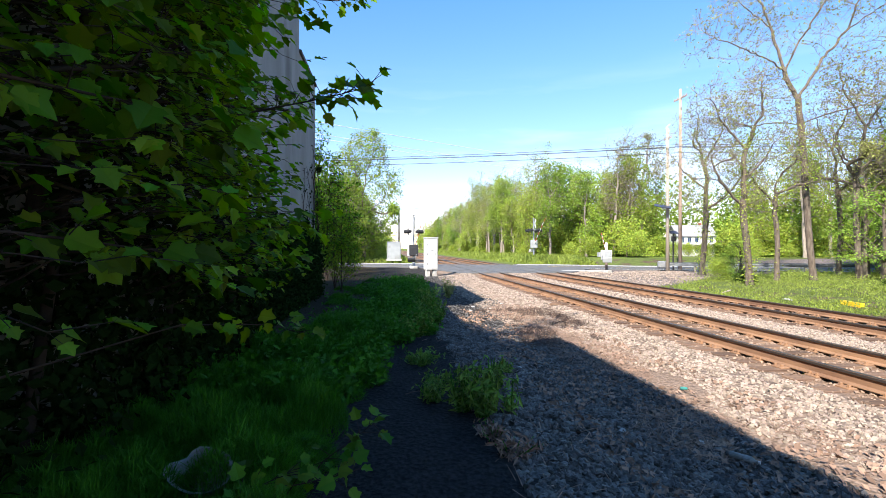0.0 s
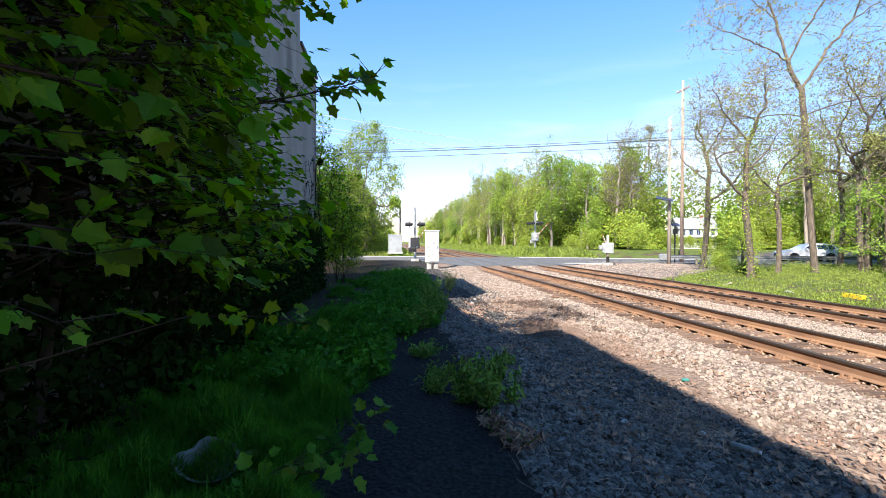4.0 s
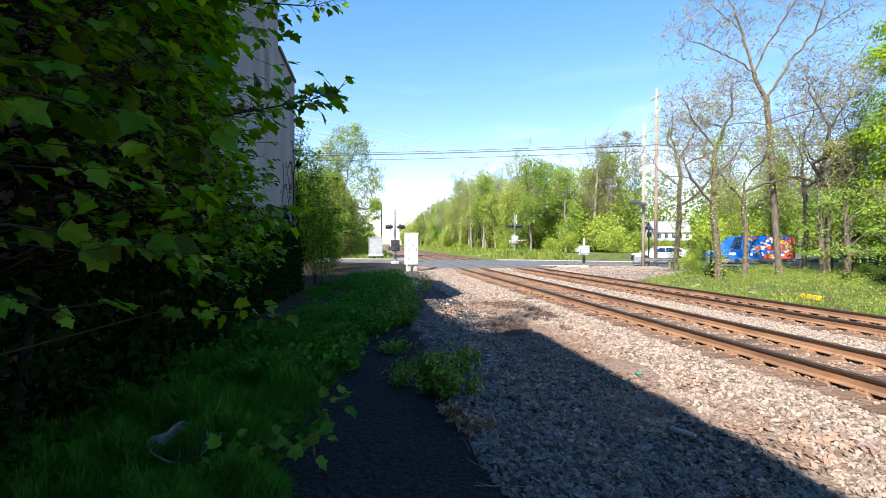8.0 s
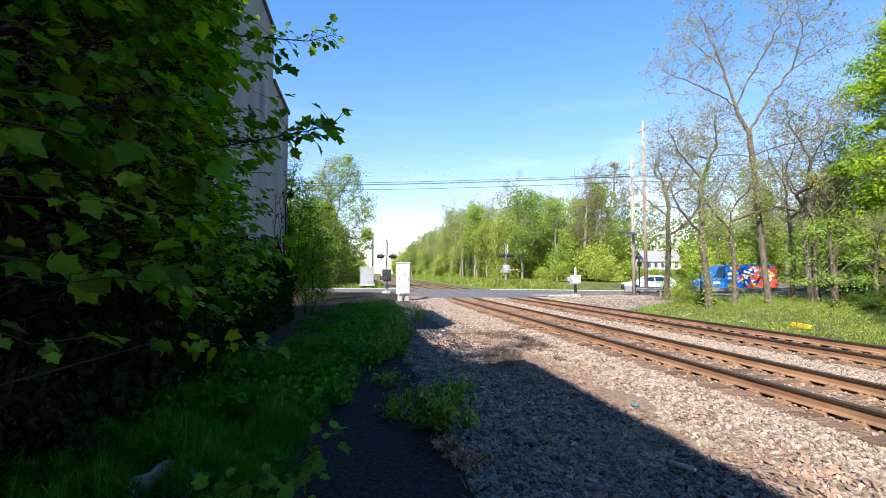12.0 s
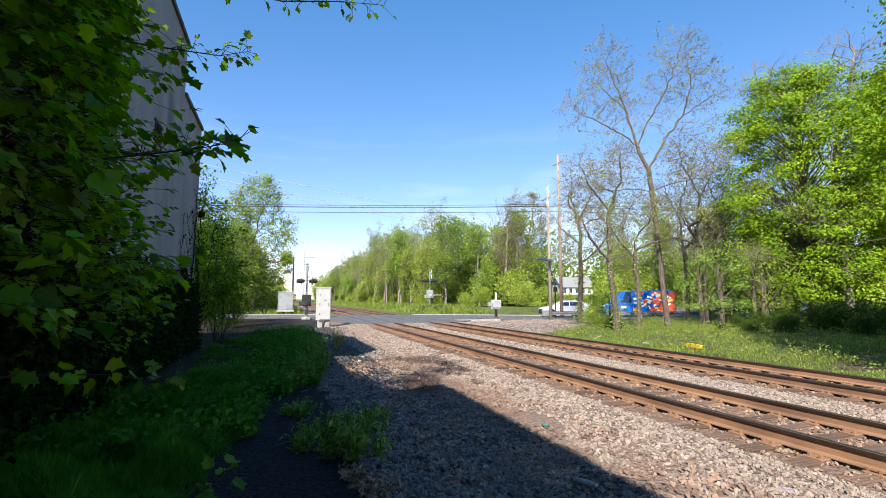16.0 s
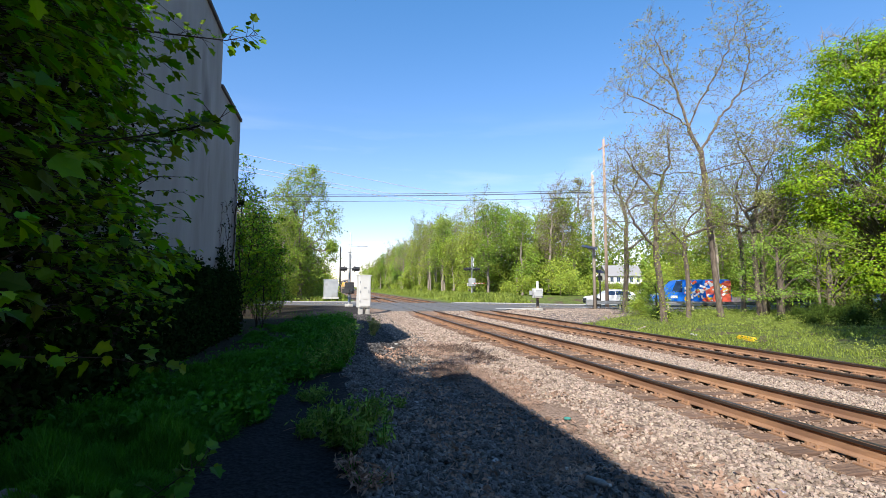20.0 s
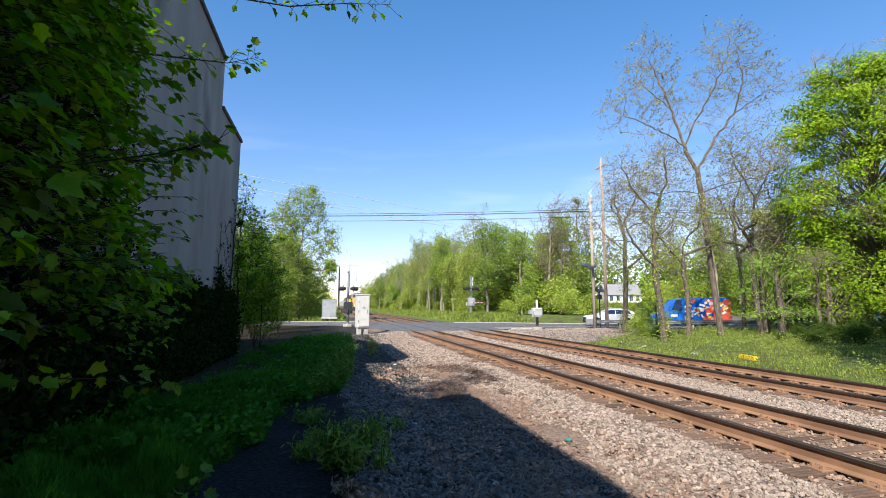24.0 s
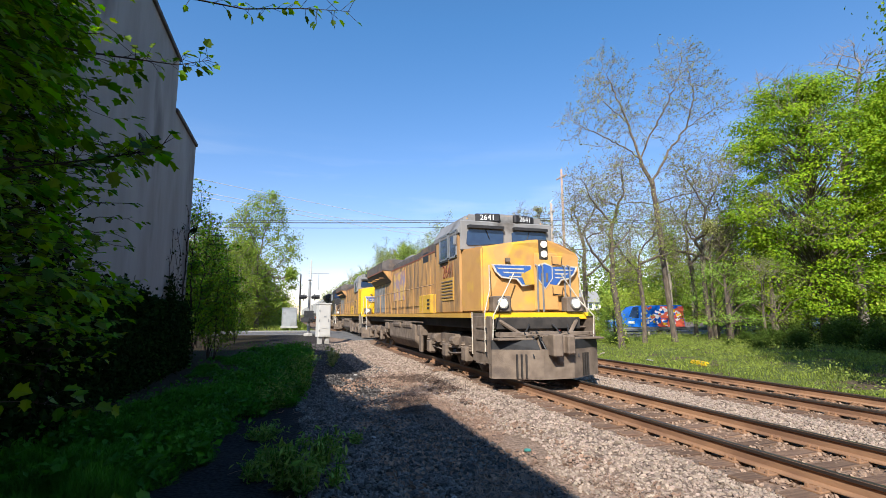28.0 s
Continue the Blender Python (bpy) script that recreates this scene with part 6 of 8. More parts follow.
def bough(name, points, r, n, leaf, seed, label, spread=0.16, leaf_mat="leaf_shade"):
    """A bent branch with side twigs that carry leaves."""
    ob = thing(name, Matrix(), label, "branch")
    rnd, pts = random.Random(seed), [Vector(p) for p in points]
    k = len(pts) - 1
    wood_, leaf_ = [], []
    for i in range(k):
        wood_.append((pts[i], pts[i + 1], r * (1 - i / (k + 0.6)), r * (1 - (i + 1) / (k + 0.6))))
    for j in range(n):
        t = k * (0.3 + 0.7 * (j + rnd.random()) / n)
        i = min(k - 1, int(t))
        a = pts[i].lerp(pts[i + 1], t - i)
        way = (pts[i + 1] - pts[i]).normalized()
        side = (way * 0.6 + Vector((rnd.gauss(0, 0.7), rnd.gauss(0, 0.7), rnd.gauss(0.1, 0.5)))).normalized()
        b = a + side * rnd.uniform(0.3, 1.0) * spread
        wood_.append((a, b, 0.0035, 0.002))
        leaf_.append((b, (side + Vector((rnd.gauss(0, 0.4), rnd.gauss(0, 0.4), -0.4))).normalized(), Vector((0.3 + rnd.gauss(0, 0.4), -0.5 + rnd.gauss(0, 0.4), 0.8)), leaf * rnd.uniform(0.6, 1.25)))
    shoot_meshes(ob, wood_, leaf_, leaf_mat)
    return ob


for points, r, n, leaf, seed, spread in (
        ([(-1.9, 3.5, 2.45), (-1.1, 3.65, 2.66), (-0.6, 3.6, 2.76), (-0.42, 3.55, 2.79), (-0.28, 3.5, 2.81), (-0.12, 3.42, 2.84)], 0.009, 46, 0.115, 5, 0.16),
        ([(-2.2, 4.6, 4.1), (-1.2, 5.4, 4.45), (-0.6, 5.7, 4.6), (-0.25, 5.75, 4.75)], 0.014, 40, 0.10, 15, 0.2),
        ([(-2.2, 4.4, 4.9), (-1.0, 5.4, 5.3), (0.1, 5.6, 5.4), (0.8, 5.4, 5.42), (1.35, 5.2, 5.36)], 0.016, 44, 0.10, 25, 0.22),
        ([(-2.2, 3.2, 2.6), (-1.78, 4.2, 2.9), (-1.33, 4.8, 3.04), (-0.95, 5.0, 3.08)], 0.02, 44, 0.13, 35, 0.22),
        ([(-2.3, 4.2, 3.1), (-1.9, 5.4, 3.5), (-1.5, 6.4, 3.75), (-1.15, 7.0, 3.85)], 0.012, 46, 0.12, 36, 0.24),
        ([(-2.3, 3.2, 2.15), (-2.1, 4.2, 2.0), (-1.6, 5.2, 1.94), (-1.2, 6.1, 1.95)], 0.016, 50, 0.14, 45, 0.22),
        ([(-2.2, 2.2, 2.35), (-1.62, 2.6, 2.58), (-1.42, 2.8, 2.68), (-1.3, 3.0, 3.1)], 0.022, 22, 0.15, 65, 0.24),
        ([(-2.1, 1.3, 2.45), (-1.55, 1.75, 2.30), (-1.2, 2.3, 2.34), (-0.95, 3.0, 2.30)], 0.014, 34, 0.16, 66, 0.22),
        ([(-2.1, 1.6, 1.7), (-1.6, 2.2, 1.74), (-1.25, 2.7, 1.66), (-1.0, 3.1, 1.5)], 0.010, 34, 0.15, 75, 0.2),
        ([(-2.0, 2.6, 1.0), (-1.4, 3.4, 1.15), (-1.0, 4.0, 1.05), (-0.7, 4.6, 0.85)], 0.008, 24, 0.12, 76, 0.18)):
    bough("overhanging_branch", points, r, n, leaf, seed, "thin dark branch with lobed leaves reaching over the weeds", spread)
bough("dark_limb", [(-2.5, 3.6, 1.6), (-2.35, 3.55, 2.4), (-2.05, 3.5, 3.3), (-1.85, 3.45, 3.65), (-1.6, 3.3, 3.9)], 0.06, 20, 0.13, 55, "dark bent trunk of a shaded tree", 0.25)
for k, (x, y) in enumerate(((-0.36, 3.42), (-0.85, 2.95), (-0.5, 3.1))):
    bough("leafy_sprig", [(x - 0.22, y, 0.0), (x - 0.1, y, 0.16), (x + 0.1, y + 0.02, 0.30 - 0.06 * k), (x + 0.28, y + 0.02, 0.42 - 0.10 * k)], 0.006, 17, 0.10, 95 + k, "sprig with rounded green leaves beside the cinder path", 0.16, "sprig")
for k in range(5):
    x, y, z = -1.2 + 0.35 * k, 3.6 + 0.55 * k, 6.15 + 0.12 * (k % 3)
    bough("overhanging_branch", [(-2.6, y - 1.2, z - 0.7), (x - 0.9, y - 0.4, z), (x - 0.2, y, z + 0.15), (x + 0.5, y + 0.3, z + 0.1)], 0.022, 70, 0.10, 140 + k, "thin high branch with young leaves over the path", 0.4)

M["panel"] = mat("solar_cells", (0.035, 0.04, 0.07), (0.025, 0.03, 0.055), 9, 0.35, spec=0.3)


# ---- crossing signals, cabinets, poles ----
def flasher(parent, x, z, away):
    """A round black flashing-light head with its hood; away: +1 looks along +x, -1 along -x."""
    turn = pose(x[0], x[1], z, 0, 90 * away, 0)
    head = part("light_head", lathe([(0.31, 0), (0.31, 0.03), (0.13, 0.05), (0.13, 0.22), (0.05, 0.26)], 16, turn @ pose(0, 0, 0, 180)), M["black"], parent, "round black light backing")
    part("hood", lathe([(0.16, 0), (0.16, 0.38), (0.145, 0.38), (0.145, 0.02)], 14, turn), M["black"], head)
    part("lens", lathe([(0.12, 0), (0.12, 0.02), (0.04, 0.045)], 14, turn), M["red"], head)
    return head


def crossing_signal(x, y, label, box_mat, arms=True):
    """A mast with a crossbuck, a pair of flashing lights on a cross arm, the gate drive and its base."""
    z0 = ground_z(x, y, False)
    ob = thing("crossing_signal", pose(x, y, z0), label, "crossing signal", "level crossing signals")
    part("base", boxes(((0, 0, 0.10), (0.7, 0.7, 0.24)), bevel=0.03), M["concrete"], ob)
    part("mast", lathe([(0.10, 0.2), (0.10, 0.5), (0.09, 0.55), (0.09, 4.6), (0.04, 4.65)], 12), M["steel"], ob)
    part("cross_arm", pipe([(0, -0.72, 3.35), (0, 0.72, 3.35)], 0.035), M["steel"], ob)
    part("cross_arm", pipe([(-0.5, 0, 3.35), (0.5, 0, 3.35)], 0.04), M["steel"], ob)
    for s in (-1, 1):
        for away in (-1, 1):
            flasher(ob, (0.46 * away, 0.62 * s), 3.28, away)
        part("crossbuck_blade", box(bmesh.new(), (0, 0, 0), (0.03, 1.4, 0.24), 0, pose(0.12, 0, 4.1, s * 45)), M["white"], ob, "white crossbuck blade")
    part("gate_drive", boxes(((0.02, 0, 1.62), (0.78, 0.56, 1.0)), bevel=0.05), box_mat, ob, "gate drive housing")
    part("cover_plate", boxes(((0.02, -0.29, 1.62), (0.40, 0.03, 0.50)), bevel=0.02), box_mat, ob)
    part("conduit", pipe([(0.12, 0.12, 0.2), (0.12, 0.14, 1.1)], 0.03), M["steel"], ob)
    part("bell", lathe([(0.02, 0), (0.14, 0.05), (0.15, 0.12), (0.03, 0.16)], 12, Matrix.Translation((0, 0, 4.66))), M["steel"], ob)
    return ob


def gate_arm(parent, pivot, sign, label, weight, turn=0.0):
    """A striped boom with its counterweight; it lies along y (sign) when it is down."""
    ob = new("gate_arm")
    ob.parent = parent
    ob["label"] = label
    ob.matrix_basis = pose(*pivot, 0, 0, turn)
    for k in range(8):
        part("boom_band", boxes(((0.0, sign * (0.55 + 0.62 * k), 0), (0.035, 0.618, 0.11 - 0.006 * k))), M["white"] if k % 2 == 0 else M["red"], ob)
    for s in (-1, 1):
        part("support_arm", boxes(((s * 0.30, sign * -0.30, -0.10), (0.04, 1.3, 0.12))), M["steel"], ob)
    part("counterweight", boxes(((0, sign * -0.98, -0.14), (0.66, 0.20, 0.36)), bevel=0.02), weight, ob)
    part("cross_tube", pipe([(-0.32, 0.0, -0.02), (0.32, 0.0, -0.02)], 0.04), M["steel"], ob)
    return ob


signal_left = crossing_signal(2.25, 42.2, "crossing signal mast with black light heads and a dark gate drive", M["black"])
signal_far = crossing_signal(17.7, 56.2, "far crossing signal mast with light heads and a grey gate drive", M["grey"])
drive = thing("gate_drive_post", pose(16.45, 34.2, ground_z(16.45, 34.2, False)), "pale gate drive box on a short post", "gate drive")
part("base", boxes(((0, 0, 0.08), (0.6, 0.6, 0.2)), bevel=0.02), M["concrete"], drive)
part("post", lathe([(0.11, 0.15), (0.11, 1.0)], 10), M["grime"], drive)
part("housing", boxes(((0, 0, 1.32), (0.72, 0.5, 0.74)), bevel=0.04), M["alu"], drive)
part("door", boxes(((0, -0.265, 1.32), (0.56, 0.03, 0.58)), bevel=0.015), M["grey"], drive)
part("pipe_mast", lathe([(0.085, 1.6), (0.085, 2.25), (0.03, 2.28)], 10, Matrix.Translation((0.05, 0.1, 0))), M["white"], drive)
part("side_box", boxes(((-0.50, 0.15, 1.35), (0.18, 0.3, 0.34)), bevel=0.02), M["grey"], drive)
arm_left = gate_arm(signal_left, (0.0, 0.0, 1.50), 1, "red and white gate boom", M["black"], -17)
arm_far = gate_arm(signal_far, (0.0, 0.0, 1.50), -1, "red and white gate boom", M["alu"])
arm_near = gate_arm(drive, (0.0, 0.0, 1.42), 1, "red and white gate boom", M["grey"], -21)

# Relay cabinets.
def relay_cabinet(x, y, w, d, h, z0, turn, mtl, label, legs):
    ob = thing("relay_cabinet", pose(x, y, z0, 0, 0, turn), label, "relay cabinet", "relay cabinets")
    part("body", boxes(((0, 0, 0.45 * legs + h / 2), (w, d, h)), bevel=0.02), mtl, ob)
    part("roof", boxes(((0, 0, 0.45 * legs + h + 0.03), (w + 0.08, d + 0.08, 0.07)), bevel=0.015), mtl, ob)
    door = part("door", boxes(((0, -d / 2 - 0.015, 0.45 * legs + h / 2), (w - 0.10, 0.03, h - 0.14)), bevel=0.01), mtl, ob)
    part("handle", boxes(((w * 0.28, -d / 2 - 0.05, 0.45 * legs + h * 0.5), (0.03, 0.05, 0.18))), M["steel"], door)
    part("vent", boxes(((0, -d / 2 - 0.035, 0.45 * legs + h * 0.30), (w * 0.5, 0.02, 0.16))), mtl, door)
    part("plate", boxes(((0, -d / 2 - 0.035, 0.45 * legs + h * 0.62), (w * 0.22, 0.012, 0.10))), M["grey"], door, "plate with unreadable marks")
    for k in range(3):
        part("hinge", boxes(((-w / 2 + 0.04, -d / 2 - 0.04, 0.45 * legs + h * (0.2 + 0.3 * k)), (0.05, 0.03, 0.12))), M["steel"], door)
    if legs:
        for sx in (-1, 1):
            part("foundation_post", boxes(((sx * w * 0.30, -d * 0.12, 0.10), (0.26, 0.26, 0.92)), bevel=0.02), M["concrete"], ob)
    else:
        part("plinth", boxes(((0, 0, -0.08), (w + 0.2, d + 0.2, 0.2)), bevel=0.02), M["concrete"], ob)
    return ob


relay_cabinet(2.78, 31.0, 0.78, 0.62, 2.05, ground_z(2.78, 31, False), 14, M["alu"], "tall pale metal relay cabinet on concrete posts", True)
relay_cabinet(0.65, 55.5, 1.5, 1.0, 2.0, 0.42, 8, M["grey"], "grey metal relay cabinet beyond the road", False)

# Poles and wires.
def wood_pole(x, y, h, r, mtl, label, arms=()):
    ob = thing("utility_pole", pose(x, y, ground_z(x, y, False)), label, "utility pole", "utility poles")
    part("shaft", lathe([(r, -0.3), (r * 0.62, h)], 12), mtl, ob, smooth=True)
    for z, half in arms:
        part("cross_arm", boxes(((0.0, 0.0, z), (0.09, half * 2, 0.11)), bevel=0.01), mtl, ob)
        for s in (-0.9, -0.45, 0.45, 0.9):
            part("insulator", lathe([(0.03, 0), (0.05, 0.05), (0.05, 0.12), (0.02, 0.16)], 8, Matrix.Translation((0, s * half, z + 0.05))), M["grey"], ob)
    for k in range(3):
        part("bolt_plate", boxes(((0, -r * 0.75, h - 0.8 - 0.9 * k), (0.12, 0.05, 0.22))), M["steel"], ob)
    return ob


solar = wood_pole(22.15, 35.4, 11.4, 0.15, M["pole"], "weathered wooden pole carrying a solar panel", ((10.6, 0.5),))
part("panel_bracket", pipe([(0, 0, 4.9), (-0.7, -0.3, 5.05)], 0.04), M["steel"], solar)
part("solar_panel", box(bmesh.new(), (0, 0, 0), (1.25, 0.75, 0.04), 0.008, pose(-0.65, -0.4, 5.15, 18, 12, -30)), M["panel"], solar, "tilted dark solar panel")
for z in (10.2, 10.9, 11.4):
    part("spike", pipe([(-0.18, 0, z), (0.18, 0, z + 0.35)], 0.03, 5), M["white"], solar)
wood_pole(25.0, 36.1 + 2.0, 15.6, 0.16, M["pole_red"], "tall reddish wooden pole behind the verge trees", ((14.8, 0.9),))
lamp_post = thing("sign_post", pose(23.4, 36.6, -0.1), "slim dark post with a small solar panel", "sign post")
part("post", lathe([(0.06, -0.2), (0.06, 3.1)], 8), M["black"], lamp_post)
part("solar_panel", box(bmesh.new(), (0, 0, 0), (0.7, 0.5, 0.04), 0.008, pose(0, 0, 3.15, 30)), M["panel"], lamp_post)
part("control_box", boxes(((0, -0.05, 2.6), (0.34, 0.2, 0.42)), bevel=0.02), M["black"], lamp_post)
# Far line of signal masts down the track.
for x, y, h, arm in ((5.2, 122, 15.6, 3.2), (2.9, 128, 12.4, 0)):
    ob = thing("signal_mast", pose(x, y, -0.2), "slim far steel mast with short rungs and a cross arm" if arm else "slim far dark mast beside the line", "mast")
    part("shaft", lathe([(0.26, 0), (0.17, h)], 8), M["alu"] if arm else M["black"], ob)
    if arm:
        part("cross_arm", boxes(((arm * 0.6, 0, h - 3.4), (arm * 1.6, 0.12, 0.12))), M["steel"], ob)
        part("hanger", boxes(((arm * 0.6, 0, h - 5.4), (0.12, 0.12, 4.2))), M["steel"], ob)
        for k in range(6):
            part("rung", boxes(((0, 0, h - 0.8 - 1.1 * k), (0.9, 0.08, 0.10))), M["steel"], ob)


def strand(pts, r, seg=5):
    """One unbroken tube along the points."""
    bm, last = bmesh.new(), None
    q = (pts[-1] - pts[0]).to_track_quat("Z", "Y")
    for p in pts:
        ring = [bm.verts.new(p + q @ Vector((r * math.cos(6.2832 * i / seg), r * math.sin(6.2832 * i / seg), 0))) for i in range(seg)]
        if last:
            for i in range(seg):
                bm.faces.new((last[i], last[(i + 1) % seg], ring[(i + 1) % seg], ring[i]))
        last = ring
    return bm


def wire(name, a, b, sag, r, mtl, label):
    a, b = Vector(a), Vector(b)
    pts = [a.lerp(b, k / 16) - Vector((0, 0, 4 * sag * (k / 16) * (1 - k / 16))) for k in range(17)]
    tagged(part(name, strand(pts, r), mtl, None), label, "overhead wire", "overhead wires")


for k, (dz, dy) in enumerate(((0.0, 0.0), (0.25, 0.4), (-0.55, -0.2), (0.12, 0.9))):
    wire("overhead_wire", (-30, 55.5 + dy, 11.2 + dz), (24.9, 37.6 + dy, 10.4 + dz), 0.5, 0.022 if k < 3 else 0.016, M["wire"], "thin dark overhead wire across the tracks")
    wire("overhead_wire", (25.0, 37.7 + dy, 10.4 + dz), (90, 20 + dy, 10.9 + dz), 0.6, 0.022, M["wire"], "thin dark overhead wire along the road")
for k, z in enumerate((17.8, 16.2, 15.6)):
    wire("high_wire", (-40, 54, z + 3.4), (60, 92, z - 1.0), 1.2, 0.04, M["wire_lit"], "high overhead wire coloured pale as sunlit")

# Guard rail along the road.
guard = thing("guard_rail", Matrix(), "galvanised steel guard rail on posts along the road", "guard rail")
gx = [22.6 + 1.9 * k for k in range(22)]
gy = lambda x: 42.7 - 0.3 * x
for a, b in zip(gx, gx[1:]):
    m = pose(a, gy(a), ground_z(a, gy(a), False), 0, 0, math.degrees(math.atan2(gy(b) - gy(a), b - a)))
    beam = prism([(-0.05, 0.40), (0.03, 0.46), (-0.05, 0.53), (-0.05, 0.57), (0.03, 0.64), (-0.05, 0.71), (-0.075, 0.70), (-0.01, 0.64), (-0.08, 0.57), (-0.08, 0.53), (-0.01, 0.46), (-0.075, 0.41)], "x", 0.0, 1.99)
    bmesh.ops.transform(beam, matrix=m, verts=beam.verts[:])
    part("beam", beam, M["steel"], guard)
    post = box(bmesh.new(), (0.0, 0.09, 0.36), (0.12, 0.14, 0.78), 0, m)
    part("post", post, M["pole"], guard)
part("end_terminal", box(bmesh.new(), (0, 0, 0.5), (0.9, 0.30, 0.55), 0.06, pose(22.2, gy(22.2), -0.1, 0, 0, -17)), M["steel"], guard, "bent end terminal")

# ---- vehicles ----
LANE = lambda x: 49.3 - 0.3 * x
HEADING = math.degrees(math.atan2(-0.3, 1.0))


def wheel(parent, x, y, r, w):
    ob = new("wheel")
    ob.parent = parent
    ob.matrix_basis = pose(x, y, r)
    t = Matrix.Rotation(math.pi / 2, 4, "X")
    part("tyre", lathe([(r * 0.62, -w / 2), (r * 0.93, -w / 2), (r, -w * 0.3), (r, w * 0.3), (r * 0.93, w / 2), (r * 0.62, w / 2)], 20, t), M["tyre"], ob)
    rim = lathe([(r * 0.62, -w * 0.4), (r * 0.2, -w * 0.3), (r * 0.2, w * 0.3), (r * 0.62, w * 0.4)], 14, t)
    part("rim", rim, M["rim"], ob)
    return ob


def car(name, paint, label, length, side, roofline, width, belt, glass_spans, wheel_r, axles, group="", category="car", tuck=0.86):
    """A vehicle whose nose looks along -x: its side outline drawn out over its width, drawn in above the belt line."""
    ob = thing(name, Matrix(), label, category, group)
    body = prism(side, "y", -width / 2, width / 2)
    bmesh.ops.bevel(body, geom=body.edges[:], offset=0.05, segments=2, affect="EDGES")
    part("body", body, paint, ob)
    cabin = prism(roofline, "y", -width / 2 + 0.06, width / 2 - 0.06)
    for v in cabin.verts:
        if v.co.z > belt + 0.2:
            v.co.y *= tuck
    bmesh.ops.bevel(cabin, geom=cabin.edges[:], offset=0.04, segments=2, affect="EDGES")
    part("cabin", cabin, paint, ob)
    for s in (-1, 1):
        for a, b, c, d in glass_spans:
            bm = bmesh.new()
            top, low = roofline_top(roofline) - 0.16, belt + 0.06
            pts = [(a, low), (b, low), (d, top), (c, top)]
            vs = []
            for depth in (0.0, 0.02):
                for px, pz in pts:
                    k = width / 2 - 0.06
                    f = 1 - (1 - tuck) * min(1.0, (pz - belt) / max(0.2, roofline_top(roofline) - belt))
                    vs.append(bm.verts.new((px, s * (k * f + depth), pz)))
            for f in ((0, 1, 2, 3), (7, 6, 5, 4), (0, 4, 5, 1), (1, 5, 6, 2), (2, 6, 7, 3), (3, 7, 4, 0)):
                bm.faces.new([vs[i] for i in f])
            bmesh.ops.recalc_face_normals(bm, faces=bm.faces[:])
            part("side_window", bm, M["glass"], ob)
        part("mirror", boxes(((glass_spans[0][0] + 0.15, s * (width / 2 + 0.09), belt + 0.08), (0.18, 0.2, 0.14)), bevel=0.03), paint, ob)
        part("headlight", boxes(((side[1][0] + 0.12, s * (width / 2 - 0.24), belt - 0.28), (0.16, 0.36, 0.16)), bevel=0.03), M["lamp_glass"], ob)
        part("sill", boxes(((length / 2, s * (width / 2 - 0.02), 0.30), (length * 0.5, 0.08, 0.14)), bevel=0.02), M["black"], ob)
        for x in axles:
            part("wheel_arch", lathe([(wheel_r + 0.09, 0), (wheel_r + 0.09, 0.05)], 18, pose(x, s * (width / 2 - 0.045), wheel_r, 90)), M["black"], ob)
            wheel(ob, x, s * (width / 2 - 0.10), wheel_r, 0.22)
    part("grille", boxes(((side[1][0] - 0.01, 0, belt - 0.38), (0.06, width * 0.6, 0.26)), bevel=0.02), M["black"], ob)
    part("bumper", boxes(((side[0][0] + 0.08, 0, 0.42), (0.22, width * 0.96, 0.26)), bevel=0.06), M["black"], ob)
    return ob


def roofline_top(outline):
    return max(z for _, z in outline)


M["lamp_glass"] = mat("headlight_glass", (0.7, 0.72, 0.75), rough=0.1)
M["car_white"] = mat("white_car_paint", (0.80, 0.80, 0.80), (0.76, 0.76, 0.77), 1, 0.22)
M["car_dark"] = mat("dark_car_paint", (0.03, 0.032, 0.036), rough=0.25)
M["van_red"] = mat("red_wrap", (0.66, 0.13, 0.07), (0.60, 0.10, 0.06), 1, 0.35)
M["van_blue"] = mat("bright_blue_paint", (0.012, 0.15, 0.62), (0.01, 0.13, 0.55), 1, 0.3)
suv = car("suv", M["car_white"], "white estate car waiting at the crossing", 4.75,
          [(0.05, 0.28), (0.0, 0.72), (0.25, 0.92), (1.35, 1.06), (4.55, 1.10), (4.74, 0.75), (4.70, 0.30)],
          [(1.30, 1.02), (2.10, 1.50), (2.7, 1.62), (3.7, 1.60), (4.40, 1.34), (4.66, 1.04)], 1.86, 1.02,
          [(1.72, 2.72, 2.22, 2.70), (2.80, 3.62, 2.76, 3.52), (3.70, 4.25, 3.60, 3.92)], 0.35, (0.95, 3.78))
van = car("delivery_van", M["van_blue"], "tall blue-fronted delivery van with red and white wrap", 7.4,
          [(0.05, 0.35), (0.0, 0.80), (0.25, 1.05), (1.45, 1.32), (7.35, 1.34), (7.4, 0.8), (7.35, 0.38)],
          [(1.2, 1.26), (2.1, 2.15), (2.5, 2.46), (2.9, 2.57), (7.1, 2.62), (7.35, 2.50), (7.38, 1.30)], 2.05, 1.32,
          [(1.85, 2.85, 2.35, 2.9)], 0.37, (1.3, 5.7), "", "van", 0.97)
